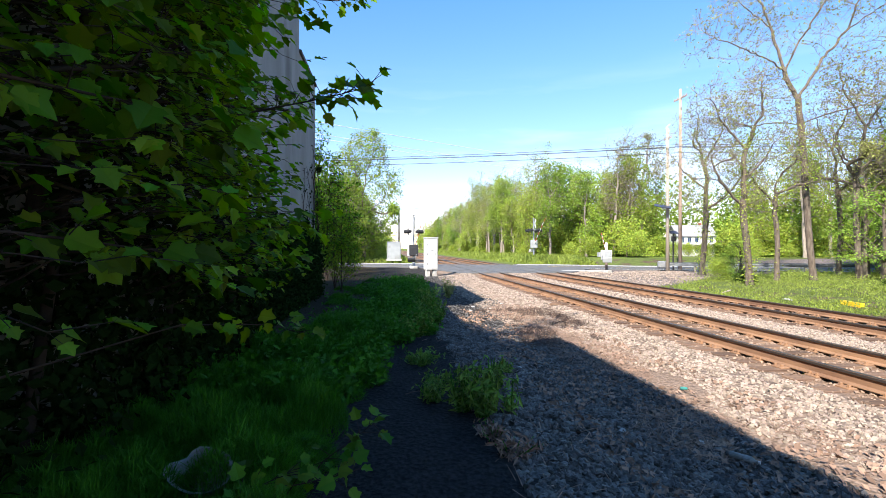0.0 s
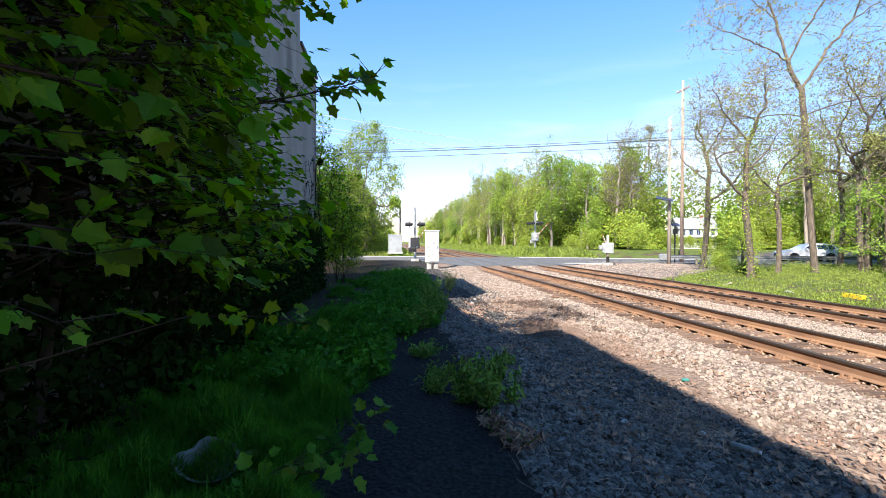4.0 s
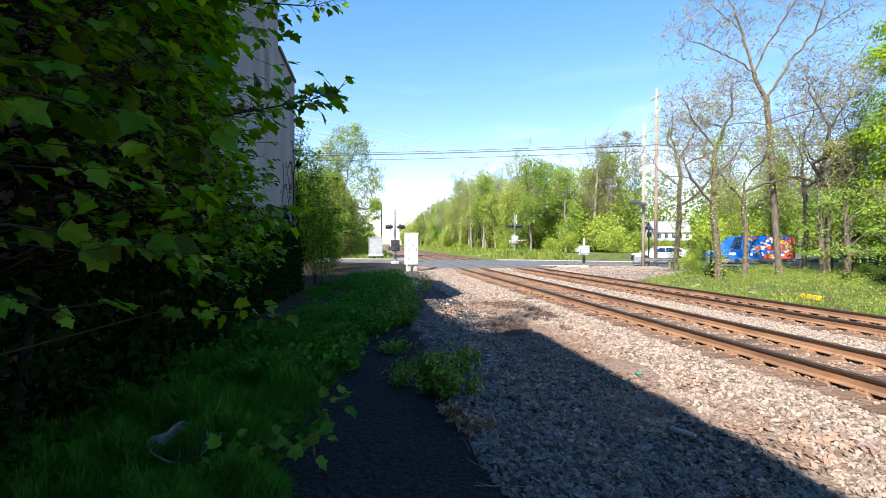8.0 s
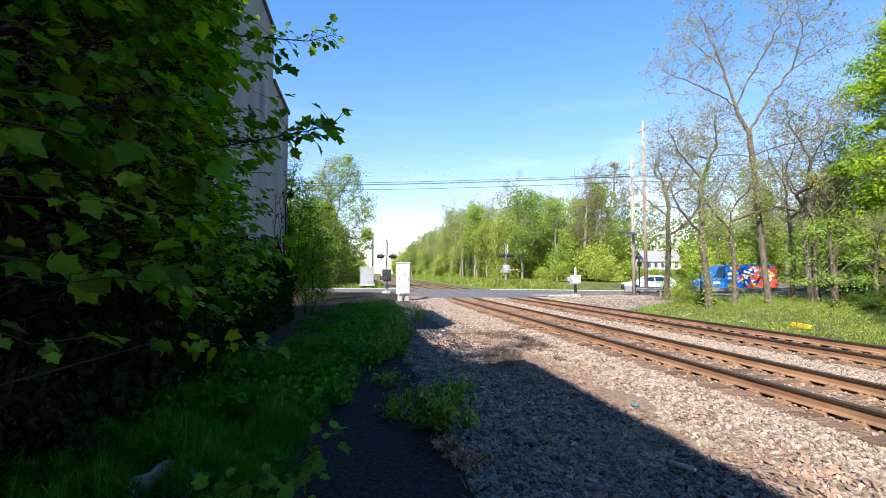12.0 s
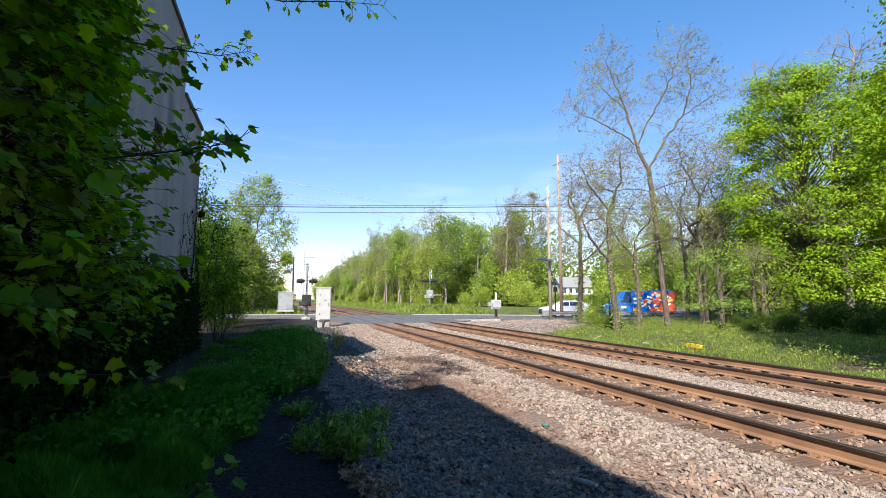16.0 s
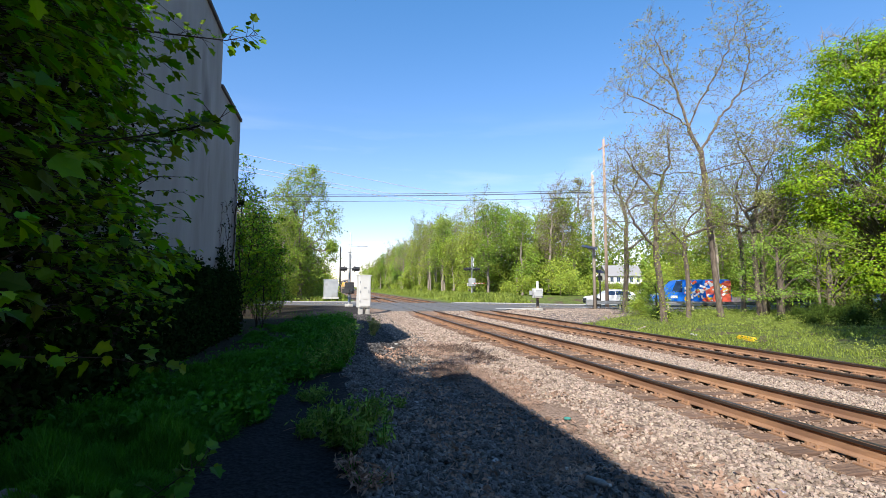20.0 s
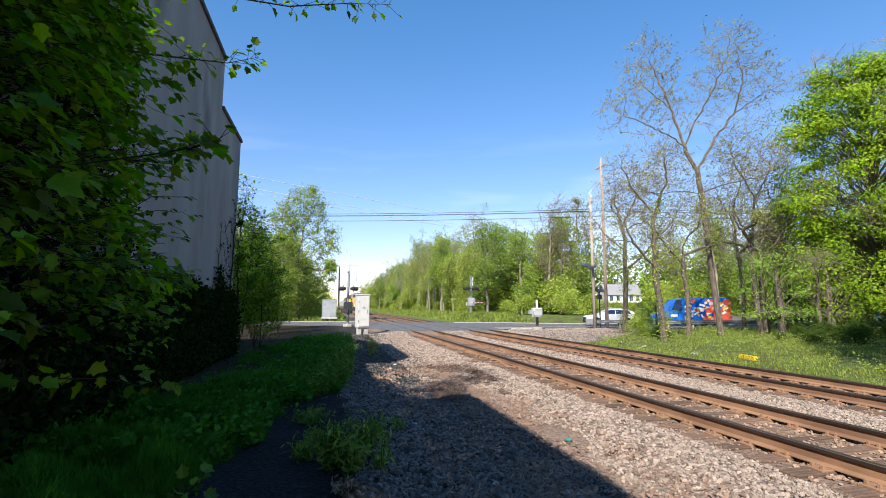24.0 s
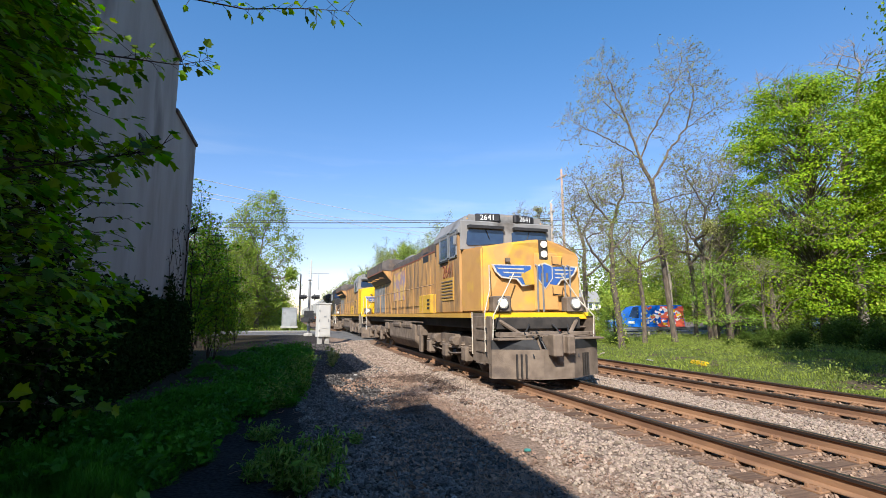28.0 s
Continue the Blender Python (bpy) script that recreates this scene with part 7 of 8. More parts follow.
# The wrap: a red rear that breaks up into white, yellow and blue patches, all as thin panels on the side.
rng = random.Random(21)
for s in (-1, 1):
    part("wrap_panel", boxes(((6.15, s * 1.03, 0.92), (2.3, 0.012, 0.78))), M["van_red"], van, "red picture wrap")
    part("wrap_panel", boxes(((6.15, s * 0.985, 1.92), (2.3, 0.03, 1.15))), M["van_red"], van, "red picture wrap")
    for k in range(64):
        x = 3.2 + 3.8 * rng.random() ** 1.35
        z = rng.uniform(0.6, 2.42)
        y = 1.042 if z < 1.25 else 1.006
        w, h = rng.uniform(0.15, 0.55), rng.uniform(0.12, 0.36)
        mtl = M["white"] if k % 2 else (M["bright_yellow"], M["van_blue"], M["van_red"])[k % 3]
        part("wrap_patch", box(bmesh.new(), (0, 0, 0), (w, 0.010, h), 0, pose(x, s * (y + 0.0012 * (k % 9)), z, 0, rng.uniform(-40, 40))), mtl, van)
    part("door_mark", boxes(((2.1, s * 1.032, 0.95), (0.6, 0.01, 0.24))), M["white"], van)
car_c = car("sedan", M["car_dark"], "dark car queuing on the road", 4.6,
            [(0.05, 0.26), (0.0, 0.65), (0.3, 0.80), (1.3, 0.92), (4.4, 0.96), (4.58, 0.7), (4.5, 0.28)],
            [(1.1, 0.9), (1.9, 1.36), (2.6, 1.44), (3.4, 1.40), (4.2, 0.96)], 1.8, 0.93, [(1.6, 2.5, 2.0, 2.5), (2.6, 3.5, 2.6, 3.3)], 0.32, (0.9, 3.6), "queuing cars")
car_d = car("hatchback", M["car_white"], "white car queuing on the road", 4.3,
            [(0.05, 0.26), (0.0, 0.65), (0.3, 0.82), (1.2, 0.95), (4.1, 1.0), (4.28, 0.7), (4.2, 0.28)],
            [(1.0, 0.92), (1.7, 1.42), (2.4, 1.52), (3.6, 1.48), (4.18, 0.98)], 1.8, 0.96, [(1.5, 2.4, 1.85, 2.4), (2.5, 3.6, 2.5, 3.4)], 0.32, (0.85, 3.4), "queuing cars")
car_e = copy_thing(car_c, Matrix())

# ---- the house behind the road ----
def house(x, y):
    z0 = ground_z(x, y, False)
    ob = thing("house", pose(x, y, z0, 0, 0, -12) @ Matrix.Scale(0.55, 4), "white clapboard house with a grey roof among the trees", "house")
    part("wall", boxes(((0, 0, 2.4), (9.5, 7.0, 5.4))), M["white"], ob)
    part("gable", prism([(-3.6, 5.1), (3.6, 5.1), (0, 8.0)], "x", -4.7, 4.7), M["white"], ob)
    for s in (-1, 1):
        bm = box(bmesh.new(), (0, 0, 0), (10.2, 4.95, 0.16), 0, pose(0, s * 1.95, 6.62, s * -38.5))
        part("roof", bm, M["roofing"], ob)
    for k in range(5):
        for z in (1.6, 4.2):
            w = part("window", boxes(((-3.6 + 1.8 * k, -3.52, z), (0.85, 0.06, 1.25))), M["glass"], ob)
            part("frame", boxes(((-3.6 + 1.8 * k, -3.56, z), (0.06, 0.05, 1.25)), ((-3.6 + 1.8 * k, -3.56, z - 0.66), (1.05, 0.08, 0.1)), ((-3.6 + 1.8 * k, -3.56, z + 0.66), (1.05, 0.08, 0.1))), M["grey"], w)
    part("porch_roof", box(bmesh.new(), (0, -4.3, 3.0), (9.5, 1.7, 0.14)), M["roofing"], ob)
    for k in range(4):
        part("porch_post", boxes(((-4.2 + 2.8 * k, -5.0, 1.4), (0.16, 0.16, 3.1))), M["white"], ob)
    part("chimney", boxes(((2.4, 0.5, 8.0), (0.7, 0.7, 1.6))), M["red_brick"], ob)
    return ob


M["red_brick"] = mat("red_brick", (0.32, 0.12, 0.08), (0.24, 0.09, 0.06), 8, 0.9)
house(44.0, 64.5)

# ---- litter and small things by the track ----
def lump(name, x, y, sx, sy, sz, mtl, label, category, seed, sub=2):
    bm = bmesh.new()
    bmesh.ops.create_icosphere(bm, subdivisions=sub, radius=1.0)
    rnd = random.Random(seed)
    for v in bm.verts:
        k = 1 + 0.35 * noise.noise(v.co * 1.7 + Vector((seed, 0, 0))) + rnd.uniform(-0.05, 0.05)
        v.co = Vector((v.co.x * sx * k, v.co.y * sy * k, max(-0.3, v.co.z) * sz * k))
    ob = part(name, bm, mtl, None)
    ob.matrix_world = pose(x, y, ground_z(x, y) + sz * 0.25, 0, 0, rnd.uniform(0, 180))
    return tagged(ob, label, category)


M["tub"] = mat("dirty_clear_plastic", (0.20, 0.205, 0.195), (0.12, 0.125, 0.115), 7, 0.45)
M["scrap"] = mat("dirty_paper", (0.50, 0.48, 0.45), (0.36, 0.34, 0.31), 9, 0.8)
M["pale_stone"] = mat("pale_stone", (0.30, 0.29, 0.275), (0.22, 0.21, 0.20), 8, 0.9)
M["teal"] = mat("teal_plastic", (0.05, 0.22, 0.19), rough=0.3)
M["lilac"] = mat("pale_lilac_wrapper", (0.40, 0.34, 0.43), (0.27, 0.23, 0.29), 30, 0.5)
bag = thing("plastic_tub", pose(-1.20, 3.30, 0.10, 28, 8, -14) @ Matrix.Scale(0.95, 4), "crumpled grey clear plastic tub lying in the weeds", "litter")
tub = lathe([(0.03, 0.0), (0.13, 0.005), (0.16, 0.03), (0.20, 0.15), (0.215, 0.155), (0.19, 0.14), (0.15, 0.035), (0.04, 0.02)], 24)
for v in tub.verts:
    v.co = Vector((v.co.x * 1.05, v.co.y * 0.8, v.co.z)) * (1 + 0.28 * noise.noise(v.co * 6))
part("shell", tub, M["tub"], bag)
for k in range(3):
    part("rib", box(bmesh.new(), (0, 0, 0.05), (0.20 - 0.03 * k, 0.022, 0.035), 0.008, pose(0.01, -0.07 + 0.07 * k, 0, 0, 0, 18 * k - 14)), M["tub"], bag)
bt = thing("plastic_bottle", pose(3.39, 4.18, ground_z(3.39, 4.18) + 0.05, 90, 0, 35), "clear plastic bottle lying on the ballast", "litter")
part("bottle", lathe([(0.01, -0.11), (0.035, -0.11), (0.036, -0.02), (0.031, 0.0), (0.036, 0.02), (0.035, 0.07), (0.014, 0.11), (0.014, 0.13)], 14), M["tub"], bt)
part("cap", lathe([(0.016, 0.128), (0.016, 0.145), (0.004, 0.147)], 12), M["scrap"], bt)
tb = thing("teal_can", pose(4.16, 6.25, ground_z(4.16, 6.25) + 0.04, 90, 0, 70), "small teal plastic container on the stones", "litter")
part("shell", lathe([(0.01, -0.05), (0.022, -0.045), (0.025, 0.0), (0.02, 0.04), (0.008, 0.05)], 12), M["teal"], tb)
lump("paper_scrap", 3.32, 4.70, 0.07, 0.04, 0.02, M["scrap"], "crumpled white paper scrap on the stones", "litter", 3)
lump("paper_scrap", 3.05, 4.0, 0.05, 0.035, 0.015, M["scrap"], "crushed clear wrapper on the stones", "litter", 4)
lump("flat_stone", 2.58, 4.96, 0.09, 0.045, 0.025, M["pale_stone"], "flat pale stone on the cinders", "stone", 5)
lump("flat_stone", 2.1, 7.4, 0.05, 0.045, 0.03, M["pale_stone"], "pale round stone on the cinders", "stone", 6)
lump("wrapper", 4.81, 3.49, 0.11, 0.06, 0.012, M["lilac"], "pale lilac wrapper on the ballast", "litter", 7)
lump("wrapper", 5.05, 3.15, 0.08, 0.06, 0.012, M["lilac"], "pale lilac wrapper scrap on the ballast", "litter", 8)
lump("clod", 5.66, 15.5, 0.22, 0.16, 0.10, M["tie"], "dark clod on the ballast shoulder", "clod", 9)
lump("blue_rag", 15.9, 17.2, 0.34, 0.12, 0.05, M["scrap"], "pale crumpled sheet lying in the grass", "litter", 10)
for k, (x, y) in enumerate(((3.0, 16.6), (3.5, 15.9), (2.7, 15.4), (4.1, 16.9))):
    lump("paper_scrap", x, y, 0.09, 0.06, 0.03, M["scrap"], "white paper scrap on the ballast", "litter", 30 + k)
yb = thing("yellow_marker", pose(16.25, 14.9, ground_z(16.25, 14.9, False) + 0.14, 0, 0, 74), "yellow painted block lying in the grass", "kerb block")
part("block", prism([(-0.08, -0.12), (0.08, -0.12), (0.06, 0.03), (-0.06, 0.03)], "x", -0.55, 0.5), M["bright_yellow"], yb)
st = thing("pale_stake", pose(15.6, 20.3, ground_z(15.6, 20.3, False) + 0.06, 0, 84, 30), "pale timber stake lying by the track", "stake")
part("shaft", boxes(((0, 0, 0), (0.06, 0.05, 0.9)), bevel=0.01), M["pole"], st)

# ---- ties, stones, stalks, weeds and grass ----
def ties(parent, cx, y0, y1):
    """Each tie with its two plates and four spikes, set a little unevenly."""
    rnd = random.Random(int(cx * 10))
    bm = box(bmesh.new(), (0, 0, 0), (2.6, 0.23, 0.17), 0.012)
    me = bpy.data.meshes.new("tie")
    bm.to_mesh(me)
    me.materials.append(M["tie"])
    bp = box(bmesh.new(), (0, 0, 0), (0.36, 0.20, 0.022), 0.004)
    for s in (-0.13, 0.13):
        for t in (-0.06, 0.06):
            box(bp, (s, t, 0.03), (0.035, 0.03, 0.045))
    mp = bpy.data.meshes.new("tie_plate")
    bp.to_mesh(mp)
    mp.materials.append(M["rust"])
    y = y0
    while y < y1:
        ob = new("tie", me)
        ob.parent = parent
        ob.matrix_basis = pose(rnd.uniform(-0.07, 0.07), y, -0.292 + rnd.uniform(-0.012, 0.008), 0, 0, rnd.uniform(-1.4, 1.4))
        for s in (-0.754, 0.754):
            p = new("tie_plate", mp)
            p.parent = ob
            p.matrix_basis = pose(s, 0, 0.094)
        y += 0.52 + rnd.uniform(-0.03, 0.03)


ties(track_near, NEAR_X, 0.5, 32.3)
ties(track_far, FAR_X, 2.0, 32.3)
for cx, parent in ((NEAR_X, track_near), (FAR_X, track_far)):
    bm = bmesh.new()
    for k in range(160):
        box(bm, (0, 49.5 + 0.52 * k, -0.25), (2.6, 0.23, 0.15))
    tagged(part("far_tie", bm, M["tie"], parent), kind="stuff")


def scatter(name, n, seed, area, size, shape, mtl, label, category, keep=None, up=0.5, lift=0.0, flat=1.0):
    g = np.random.default_rng(seed)
    x = g.uniform(area[0], area[1], n)
    y = area[2] + (area[3] - area[2]) * g.random(n) ** flat
    if keep:
        ok = np.array([keep(a, b) for a, b in zip(x, y)])
        x, y = x[ok], y[ok]
    z = np.array([ground_z(a, b) for a, b in zip(x, y)]) + lift
    c = np.stack([x, y, z], 1)
    ob = new(name, sheets(name, c, size * g.uniform(0.45, 1.35, len(c)), seed, shape, mtl, up=up))
    return tagged(ob, label, category, kind="stuff")


STONE = ([(0.58, 0.05, 0.02), (0.22, 0.48, 0.0), (-0.46, 0.26, 0.06), (-0.40, -0.30, 0), (0.18, -0.46, 0.03), (0.24, 0.10, 0.30), (-0.22, 0.06, 0.24), (0, 0, -0.3)],
         [(0, 1, 5), (1, 2, 6, 5), (2, 3, 6), (3, 4, 5, 6), (4, 0, 5), (1, 0, 7), (2, 1, 7), (3, 2, 7), (4, 3, 7), (0, 4, 7)])
STALK = ([(-0.018, -0.5, 0), (0.018, -0.5, 0), (0.010, 0.0, 0.03), (0.004, 0.5, 0.0), (-0.010, 0.0, 0.03)], [(0, 1, 2, 4), (4, 2, 3)])


def off_rails(x, y):
    return all(abs(abs(x - cx) - 0.754) > 0.12 for cx in (NEAR_X, FAR_X))


def between_rails(x, y):
    return any(abs(x - cx) < 0.92 or (abs(x - cx) < 1.35 and noise.noise(Vector((x * 9, y * 9, 2))) > 0.02) for cx in (NEAR_X, FAR_X))


def open_bed(x, y):
    return not any(abs(x - cx) < 1.28 for cx in (NEAR_X, FAR_X))


scatter("ballast_stones", 84000, 1, (3.2, 13.4, 2.2, 14.0), 0.048, STONE, M["ballast"], "angular pale ballast stones", "gravel",
        lambda x, y: open_bed(x, y) and x > 4.25 + 1.0 * noise.noise(Vector((x * 0.8, y * 0.6, 3))) - 0.5 * smooth_to(6, 12, y), up=1.6, lift=0.004, flat=1.3)
scatter("ballast_stones", 26000, 2, (3.2, 13.6, 13.5, 32.4), 0.075, STONE, M["ballast"], "angular pale ballast stones", "gravel", open_bed, up=1.6, lift=0.004, flat=1.1)
scatter("crib_stones", 17000, 8, (5.7, 12.6, 2.2, 20.0), 0.050, STONE, M["ballast_rust"], "rust-dusted stones between the ties", "gravel", between_rails, up=1.6, lift=0.014, flat=1.2)
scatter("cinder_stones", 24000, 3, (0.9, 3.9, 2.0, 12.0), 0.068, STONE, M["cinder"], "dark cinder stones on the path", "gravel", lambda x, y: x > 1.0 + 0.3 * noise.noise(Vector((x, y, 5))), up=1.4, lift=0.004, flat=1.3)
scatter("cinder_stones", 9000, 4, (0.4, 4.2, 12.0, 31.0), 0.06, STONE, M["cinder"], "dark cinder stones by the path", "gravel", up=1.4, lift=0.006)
scatter("dead_stalks", 22000, 5, (2.5, 5.3, 2.2, 17.0), 0.19, STALK, M["dry"], "dry reddish dead stalks strewn on the ground", "dead plants",
        lambda x, y: noise.noise(Vector((x * 0.9, y * 0.5, 7))) > -0.18 + 0.5 * abs(x - 3.9), up=4.0, lift=0.025, flat=1.3)
scatter("dead_leaves", 5200, 51, (1.9, 4.8, 2.2, 15.0), 0.075, LEAF_SIMPLE, M["dry"], "curled brown dead leaves on the gravel", "dead plants",
        lambda x, y: noise.noise(Vector((x * 1.3, y * 0.9, 17))) > -0.1, up=2.2, lift=0.025, flat=1.3)
scatter("dead_stalks", 700, 6, (0.9, 3.2, 2.0, 9.0), 0.2, STALK, M["dry"], "dry stalks strewn on the cinders", "dead plants", up=6.0, lift=0.015)


def tuft_field(name, n, seed, spots, blade, mtl, label, category, spread=0.5):
    """Blades of grass or weed, each standing up from the ground with a random lean."""
    g = np.random.default_rng(seed)
    xs_, ys_, hs = spots(g, n)
    m = len(xs_)
    z = np.array([ground_z(a, b) for a, b in zip(xs_, ys_)])
    lean = g.normal(size=(m, 2)) * spread
    h = hs * g.uniform(0.5, 1.2, m)
    w = blade * g.uniform(0.6, 1.3, m)
    a = g.uniform(0, 2 * math.pi, m)
    side = np.stack([np.cos(a), np.sin(a), np.zeros(m)], 1) * w[:, None]
    foot = np.stack([xs_, ys_, z - 0.02], 1)
    top = foot + np.stack([lean[:, 0] * h, lean[:, 1] * h, h], 1)
    mid = foot + np.stack([lean[:, 0] * h * 0.3, lean[:, 1] * h * 0.3, h * 0.6], 1)
    v = np.stack([foot - side, foot + side, mid + side * 0.8, top, mid - side * 0.8], 1).reshape(-1, 3)
    off = (np.arange(m) * 5)[:, None]
    faces = (off + np.array((0, 1, 2, 4))).tolist() + (off + np.array((4, 2, 3))).tolist()
    me = bpy.data.meshes.new(name)
    me.from_pydata(v.tolist(), [], faces)
    me.materials.append(mtl)
    return tagged(new(name, me), label, category, kind="stuff")


def verge(g, n):
    x = g.uniform(13.3, 42, n)
    y = g.uniform(5, 37, n)
    ok = np.array([noise.noise(Vector((a * 0.6, b * 0.6, 2))) + 0.5 * noise.noise(Vector((a * 1.7, b * 1.7, 5))) > -0.16 and b < road_near(a) - 1.2 and b < 23.6 + 0.55 * (a - 14) for a, b in zip(x, y)])
    return x[ok], y[ok], np.full(ok.sum(), 0.15) * (0.5 + 0.9 * g.random(ok.sum()))


tuft_field("verge_grass", 125000, 11, verge, 0.011, M["grass"], "bright green grass and weeds on the verge", "grass")


def far_verge(g, n):
    y = 47 + 130 * g.random(n) ** 1.8
    x = np.where(g.random(n) < 0.72, g.uniform(14.3, 22, n), g.uniform(-4.5, 2.6, n))
    ok = np.array([b > road_far(a) + 2.2 for a, b in zip(x, y)])
    return x[ok], y[ok], np.full(ok.sum(), 0.45)


tuft_field("far_verge_grass", 26000, 12, far_verge, 0.05, M["grass"], "sunlit green grass beyond the road", "grass")


def feathery_mesh(seed, n):
    """A soft round mound of fine upright blades."""
    g = np.random.default_rng(seed)
    a, rr = g.uniform(0, 2 * math.pi, n), g.random(n) ** 0.55
    dome = np.sqrt(np.clip(1 - rr ** 2, 0, 1)) * (0.75 + 0.25 * np.sin(3 * a + seed))
    root = np.stack([rr * np.cos(a), rr * np.sin(a), dome * g.uniform(0.7, 1.0, n)], 1)
    out = np.stack([np.cos(a) * rr * 0.6, np.sin(a) * rr * 0.6, np.full(n, 0.7)], 1) + g.normal(size=(n, 3)) * 0.75
    tip = root + out * g.uniform(0.06, 0.17, n)[:, None]
    b = g.uniform(0, 2 * math.pi, n)
    side = np.stack([np.cos(b), np.sin(b), np.zeros(n)], 1) * 0.010
    v = np.stack([root - side, root + side, tip], 1).reshape(-1, 3)
    me = bpy.data.meshes.new("feathery_weed")
    me.from_pydata(v.tolist(), [], ((np.arange(n) * 3)[:, None] + np.array((0, 1, 2))[None]).tolist())
    me.materials.append(M["weed"])
    return me


soft = [feathery_mesh(500 + k, 8000) for k in range(4)]
def weed_edge(y):
    """How far the soft weeds reach over the path."""
    return -0.62 + 0.5 * smooth_to(5.4, 7.7, y) + 1.05 * smooth_to(7.7, 10.6, y) + 0.6 * smooth_to(11, 25, y)


rng = random.Random(88)
for k in range(270):
    y = 1.7 + (25.0 if k < 220 else 4.5) * rng.random() ** 1.35
    x = weed_edge(y) + rng.uniform(-0.45, 0.15) - abs(rng.gauss(0, 1.1)) if k < 220 else rng.uniform(-2.4, -0.75)
    if x < -2.5:
        continue
    r = rng.uniform(0.22, 0.45) * (1 + 0.25 * smooth_to(6, 12, y))
    ob = new("feathery_weed", soft[k % 4])
    ob.matrix_world = pose(x, y, ground_z(x, y) - 0.04, 0, 0, rng.uniform(0, 360)) @ Matrix.Diagonal((r, r, rng.uniform(0.18, 0.46) * (1 - 0.35 * smooth_to(8, 14, y)), 1))
    tagged(ob, "soft mound of feathery green weed in the shade", "weed", "feathery weeds in the shade")


for x, y, r, h in ((-1.02, 3.45, 0.42, 0.50), (-0.72, 4.55, 0.34, 0.52), (-1.45, 4.1, 0.45, 0.5), (-1.0, 5.4, 0.4, 0.5), (-0.35, 6.2, 0.34, 0.42)):
    ob = new("feathery_weed", soft[int(y * 10) % 4])
    ob.matrix_world = pose(x, y, ground_z(x, y) - 0.04, 0, 0, 90 * y) @ Matrix.Diagonal((r, r, h, 1))
    tagged(ob, "tall soft mound of feathery green weed in the shade", "weed", "feathery weeds in the shade")


def low_leaves(g, n):
    y = 5.0 + 21 * g.random(n) ** 1.3
    x = np.array([weed_edge(v) + 0.4 * noise.noise(Vector((0, v * 0.9, 31))) for v in y]) + 0.35 - np.abs(g.normal(size=n)) * 1.2
    return x, y, np.full(n, 0.30)


g = np.random.default_rng(17)
lx, ly, _ = low_leaves(g, 8000)
ok = lx > -2.5
lx, ly = lx[ok], ly[ok]
lz = np.array([ground_z(a, b) for a, b in zip(lx, ly)]) + g.uniform(0.05, 0.42, len(lx))
tagged(new("ground_cover", sheets("ground_cover", np.stack([lx, ly, lz], 1), 0.085 * g.uniform(0.5, 1.3, len(lx)), 18, LEAF_SIMPLE, M["weed"], up=1.4)), "low leafy plants covering the shaded ground", "undergrowth", kind="stuff")


def weed_clump(x, y, r, h, n, seed, label, mtl="weed", leaf=0.07):
    """A single plant: stems from one root, narrow leaves along them."""
    g, bm = np.random.default_rng(seed), bmesh.new()
    ob = thing("weed", pose(x, y, ground_z(x, y)), label, "weed", "weeds by the path")
    pts = []
    for k in range(max(5, n // 14)):
        a, rr, hh = g.uniform(0, 6.283), r * g.random() ** 0.6, h * g.uniform(0.55, 1.1)
        tip = Vector((rr * math.cos(a), rr * math.sin(a), hh))
        root = Vector((0.25 * tip.x, 0.25 * tip.y, -0.02))
        tube(bm, root, tip, 0.006, 0.003, 4, False)
        for t in g.uniform(0.15, 1.0, 14):
            pts.append(np.array(root.lerp(tip, float(t))) + g.normal(size=3) * 0.035)
    tagged(part("stem", bm, M["weed"], ob), kind="stuff")
    pts = np.array(pts)
    cr = new("leaves", sheets("leaves", pts, leaf * g.uniform(0.6, 1.4, len(pts)), seed, ([(0, -0.5, 0), (0.16, 0.0, 0.06), (0, 0.6, -0.08), (-0.16, 0.0, 0.06)], [(0, 1, 2), (0, 2, 3)]), M[mtl], up=0.7))
    cr.parent = ob
    tagged(cr, kind="stuff")
    return ob


weed_clump(0.80, 5.0, 0.20, 0.46, 420, 1, "bushy green weed at the edge of the path", "path_weed", 0.10)
weed_clump(0.98, 4.75, 0.20, 0.30, 260, 21, "leafy green weed at the edge of the path", "path_weed", 0.10)
weed_clump(0.52, 5.35, 0.20, 0.22, 240, 2, "low green weed at the edge of the path", "path_weed")
weed_clump(1.15, 5.35, 0.20, 0.44, 240, 3, "spindly weed at the edge of the path", "path_weed", 0.10)
weed_clump(1.30, 4.9, 0.16, 0.32, 110, 22, "thin drooping weed on the cinders", "path_weed", 0.09)
weed_clump(0.60, 5.9, 0.24, 0.16, 240, 4, "low green tuft on the cinders", "path_weed")
weed_clump(1.05, 3.9, 0.26, 0.12, 200, 23, "dry low weed on the cinders", "dry")
weed_clump(0.50, 7.1, 0.34, 0.16, 460, 5, "bright green tuft on the cinders", "path_weed")
weed_clump(1.45, 5.9, 0.14, 0.28, 100, 6, "thin weed on the cinders", "path_weed")
weed_clump(1.75, 6.9, 0.13, 0.18, 100, 7, "small weed on the cinders", "path_weed")
weed_clump(0.95, 4.2, 0.22, 0.14, 180, 8, "dry low weed on the cinders", "dry")
weed_clump(2.35, 18.6, 0.32, 0.72, 330, 9, "yellowing upright weed at the edge of the shade", "leaf_olive", 0.12)
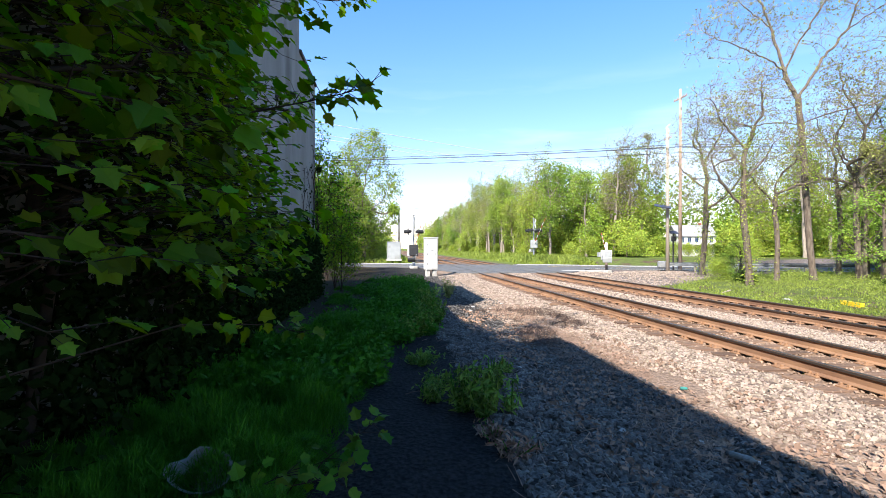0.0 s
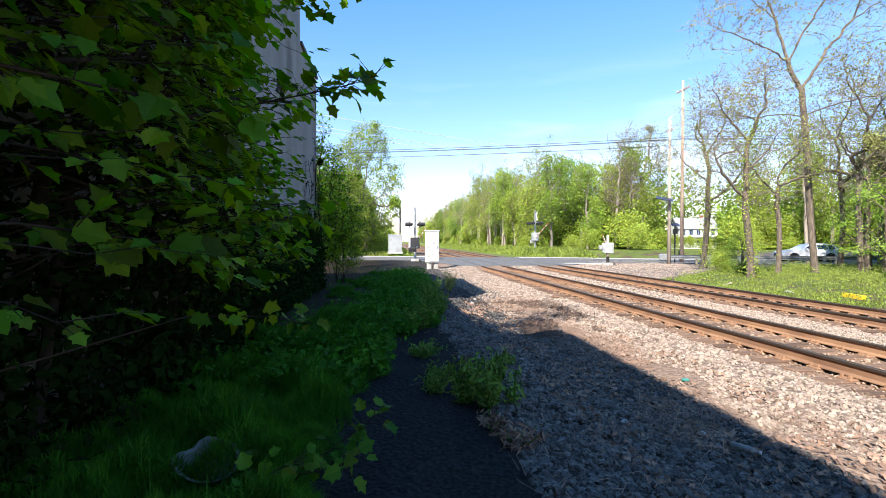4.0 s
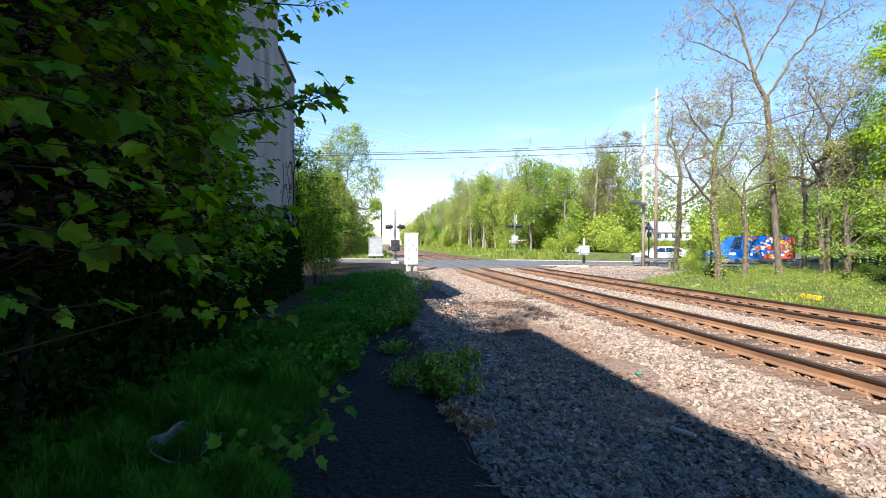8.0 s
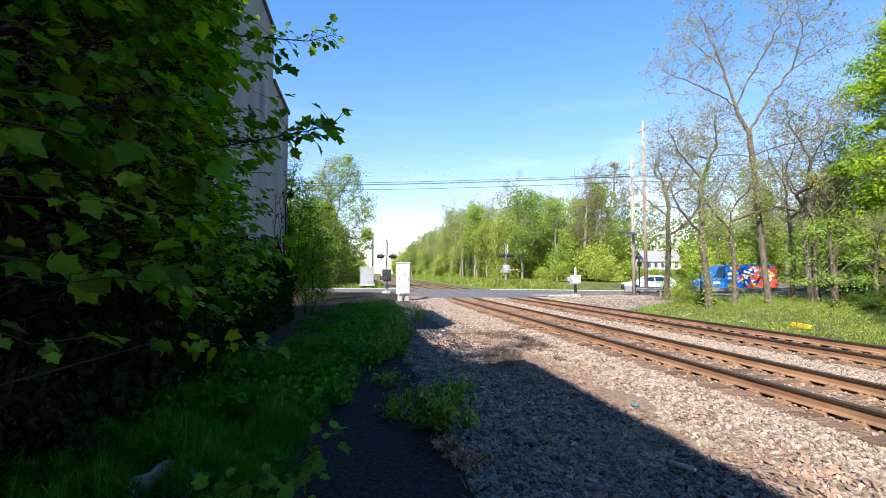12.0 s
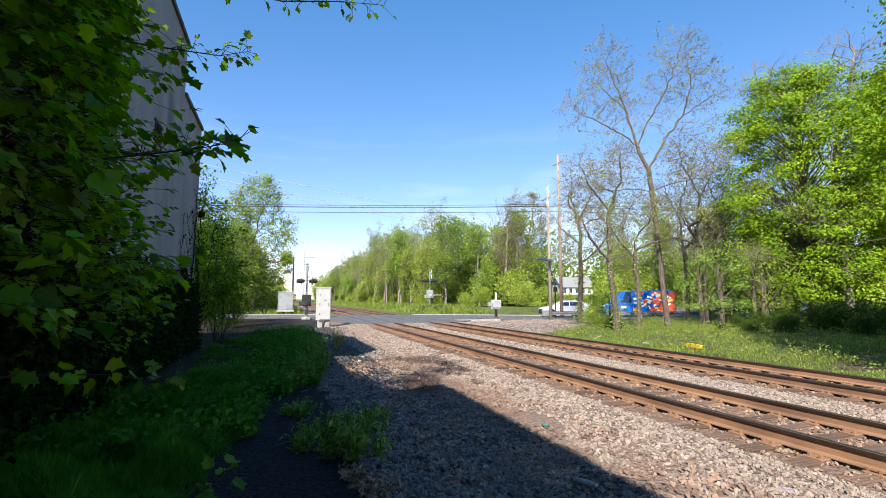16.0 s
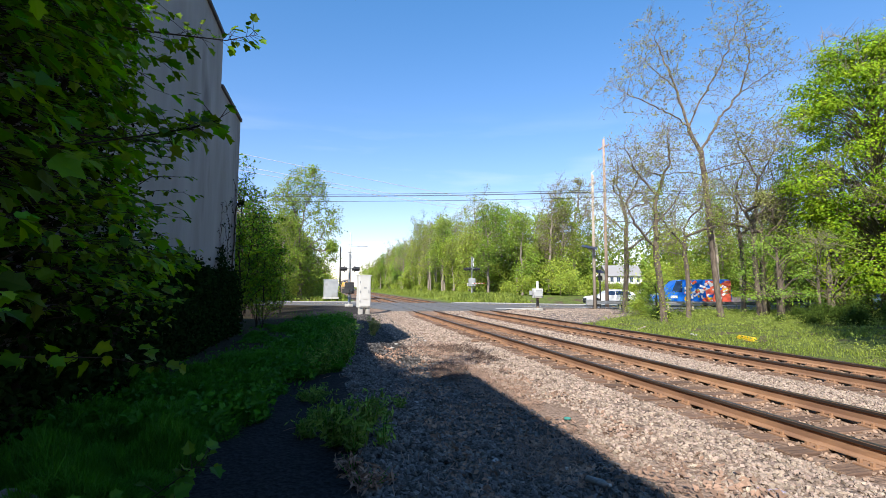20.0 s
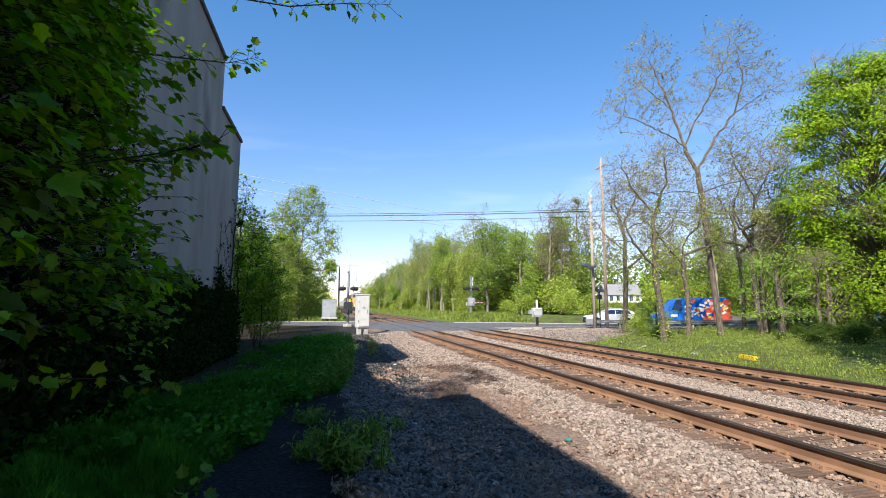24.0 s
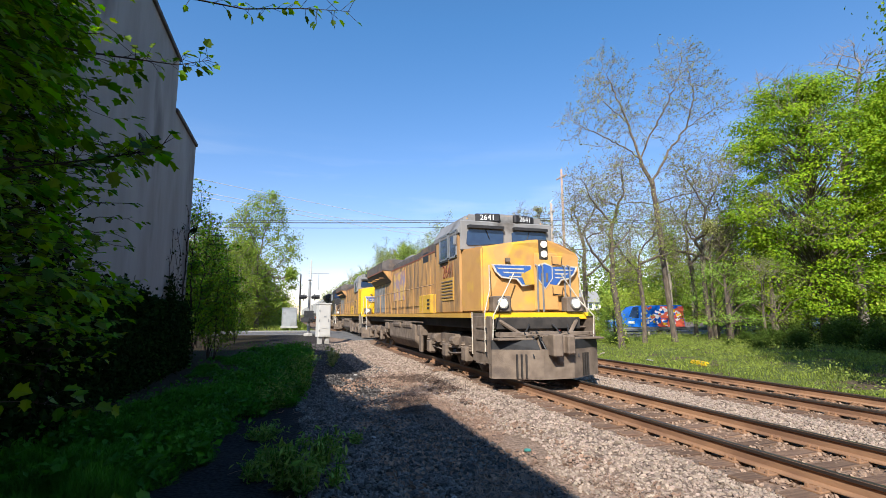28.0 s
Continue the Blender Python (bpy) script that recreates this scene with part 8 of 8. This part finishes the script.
weed_clump(0.95, 10.4, 0.42, 0.6, 620, 10, "tall green weed beside the path", "path_weed", 0.08)
weed_clump(1.05, 12.4, 0.45, 0.7, 620, 11, "tall green weed beside the path", "path_weed", 0.08)
weed_clump(1.2, 14.2, 0.45, 0.6, 520, 12, "tall green weed beside the path", "path_weed", 0.08)
weed_clump(0.55, 9.2, 0.40, 0.5, 520, 14, "leafy green weed beside the path", "path_weed", 0.08)

g = np.random.default_rng(61)
n = 46000
vx, vy = g.uniform(14.5, 40, n), g.uniform(6, 33, n)
ok = np.array([noise.noise(Vector((a * 0.5, b * 0.5, 12))) > 0.02 - 0.35 * smooth_to(22, 28, a) and b < road_near(a) - 2 and b < 23.8 + 0.55 * (a - 14) for a, b in zip(vx, vy)])
vx, vy = vx[ok], vy[ok]
vz = np.array([ground_z(a, b) for a, b in zip(vx, vy)]) + g.random(len(vx)) ** 1.6 * 0.42
tagged(new("verge_weeds", sheets("verge_weeds", np.stack([vx, vy, vz], 1), 0.075 * g.uniform(0.5, 1.4, len(vx)), 62, LEAF_SIMPLE, M["grass"], up=1.3)), "leafy weeds among the verge grass", "weeds", kind="stuff")
rng = random.Random(14)
for k in range(46):
    x, y = rng.uniform(0.3, 3.6), rng.uniform(2.6, 10.0)
    bm, p, w = bmesh.new(), Vector((0, 0, 0)), rng.uniform(0.1, 0.3)
    for i in range(3):
        q = p + Vector((w * 0.5, rng.gauss(0, 0.03), rng.gauss(0, 0.012)))
        tube(bm, p, q, 0.005 - 0.001 * i, 0.004 - 0.001 * i, 5, False)
        p = q
    ob = part("stick", bm, M["dry"], None)
    ob.matrix_world = pose(x, y, ground_z(x, y) + 0.018, 0, 0, rng.uniform(0, 360))
    tagged(ob, "dry broken stick lying on the cinders", "stick", "sticks on the cinders")

scatter("apron_stones", 9000, 71, (13.2, 24.0, 23.5, 36.0), 0.075, STONE, M["ballast"], "grey gravel of the crossing apron", "gravel", lambda x, y: y > 24.0 + 0.55 * (x - 14) and y < road_near(x) - 0.2, up=1.6, lift=0.004)
# Dead brush whose dark patch also stands in for a tree's dappled shadow.
scatter("brush_litter", 8000, 73, (2.9, 5.0, 9.5, 15.5), 0.26, STALK, M["brush"], "dead brush along the ballast shoulder, dark to stand in for dappled tree shade", "dead plants",
        lambda x, y: noise.noise(Vector((x * 1.1, y * 0.6, 21))) > -0.02, up=3.0, lift=0.03)


# ---- what moves ----
# Seconds and the y of the plough; before the last two seconds the speed is even.
FRONT = [(26.0, 57.2), (26.5, 45.1), (27.0, 33.1), (27.5, 21.4), (28.0, 10.1)]
SPEED = 24.2


def drive_lane(ob, stops):
    """Key a vehicle along its lane: seconds and the x of its nose."""
    walk(ob, [(t, pose(x, LANE(x), road_z(x), 0, 0, HEADING)) for t, x in stops])


def motions():
    for ob, back in TRAIN:
        rows = [(t, pose(NEAR_X, FRONT[0][1] + back + SPEED * (26.0 - t), 0)) for t in range(0, 26, 2)]
        walk(ob, rows + [(t, pose(NEAR_X, y + back, 0)) for t, y in FRONT])
    per_second = math.degrees(23.2 / 0.53)
    for ws in LEAD_WHEELS:
        y = ws.matrix_basis.translation.y
        rows = [(0.0, pose(0, y, 0.53))]
        rows += [(24.0 + k / 30, pose(0, y, 0.53) @ Matrix.Rotation(radians(per_second * k / 30), 4, "X")) for k in range(121)]
        walk(ws, rows)
    drive_lane(suv, [(0.0, 64.0), (1.0, 56.0), (2.0, 48.0), (3.0, 40.7), (3.5, 37.4), (4.5, 32.6), (5.5, 29.5), (6.5, 26.8), (8.0, 25.0), (10.0, 24.9), (28.0, 24.9)])
    drive_lane(van, [(0.0, 84.0), (2.0, 66.0), (3.5, 53.5), (4.5, 45.0), (5.5, 38.6), (6.5, 35.0), (7.3, 32.3), (8.0, 31.1), (9.5, 30.7), (28.0, 30.7)])
    drive_lane(car_c, [(0.0, 100.0), (3.0, 74.0), (5.5, 55.0), (7.0, 47.0), (9.0, 42.0), (11.0, 41.0), (28.0, 41.0)])
    drive_lane(car_d, [(0.0, 112.0), (3.0, 86.0), (5.5, 66.0), (7.5, 56.0), (9.5, 48.6), (11.5, 47.3), (28.0, 47.3)])
    drive_lane(car_e, [(0.0, 122.0), (4.0, 92.0), (7.0, 70.0), (10.0, 56.0), (12.0, 53.4), (28.0, 53.4)])
    for arm, sign, stops in ((arm_far, -1, [(0.0, 35), (3.0, 24), (5.0, 12), (7.0, 3), (8.5, 0), (28.0, 0)]), (arm_near, 1, [(0.0, 19), (3.0, 13), (6.0, 4), (8.0, 0), (28.0, 0)]),
                             (arm_left, 1, [(0.0, 40), (3.0, 26), (5.0, 12), (7.0, 2), (8.5, 0), (28.0, 0)])):
        place = arm.matrix_basis.copy()
        walk(arm, [(t, place @ pose(0, 0, 0, sign * a)) for t, a in stops])


motions()
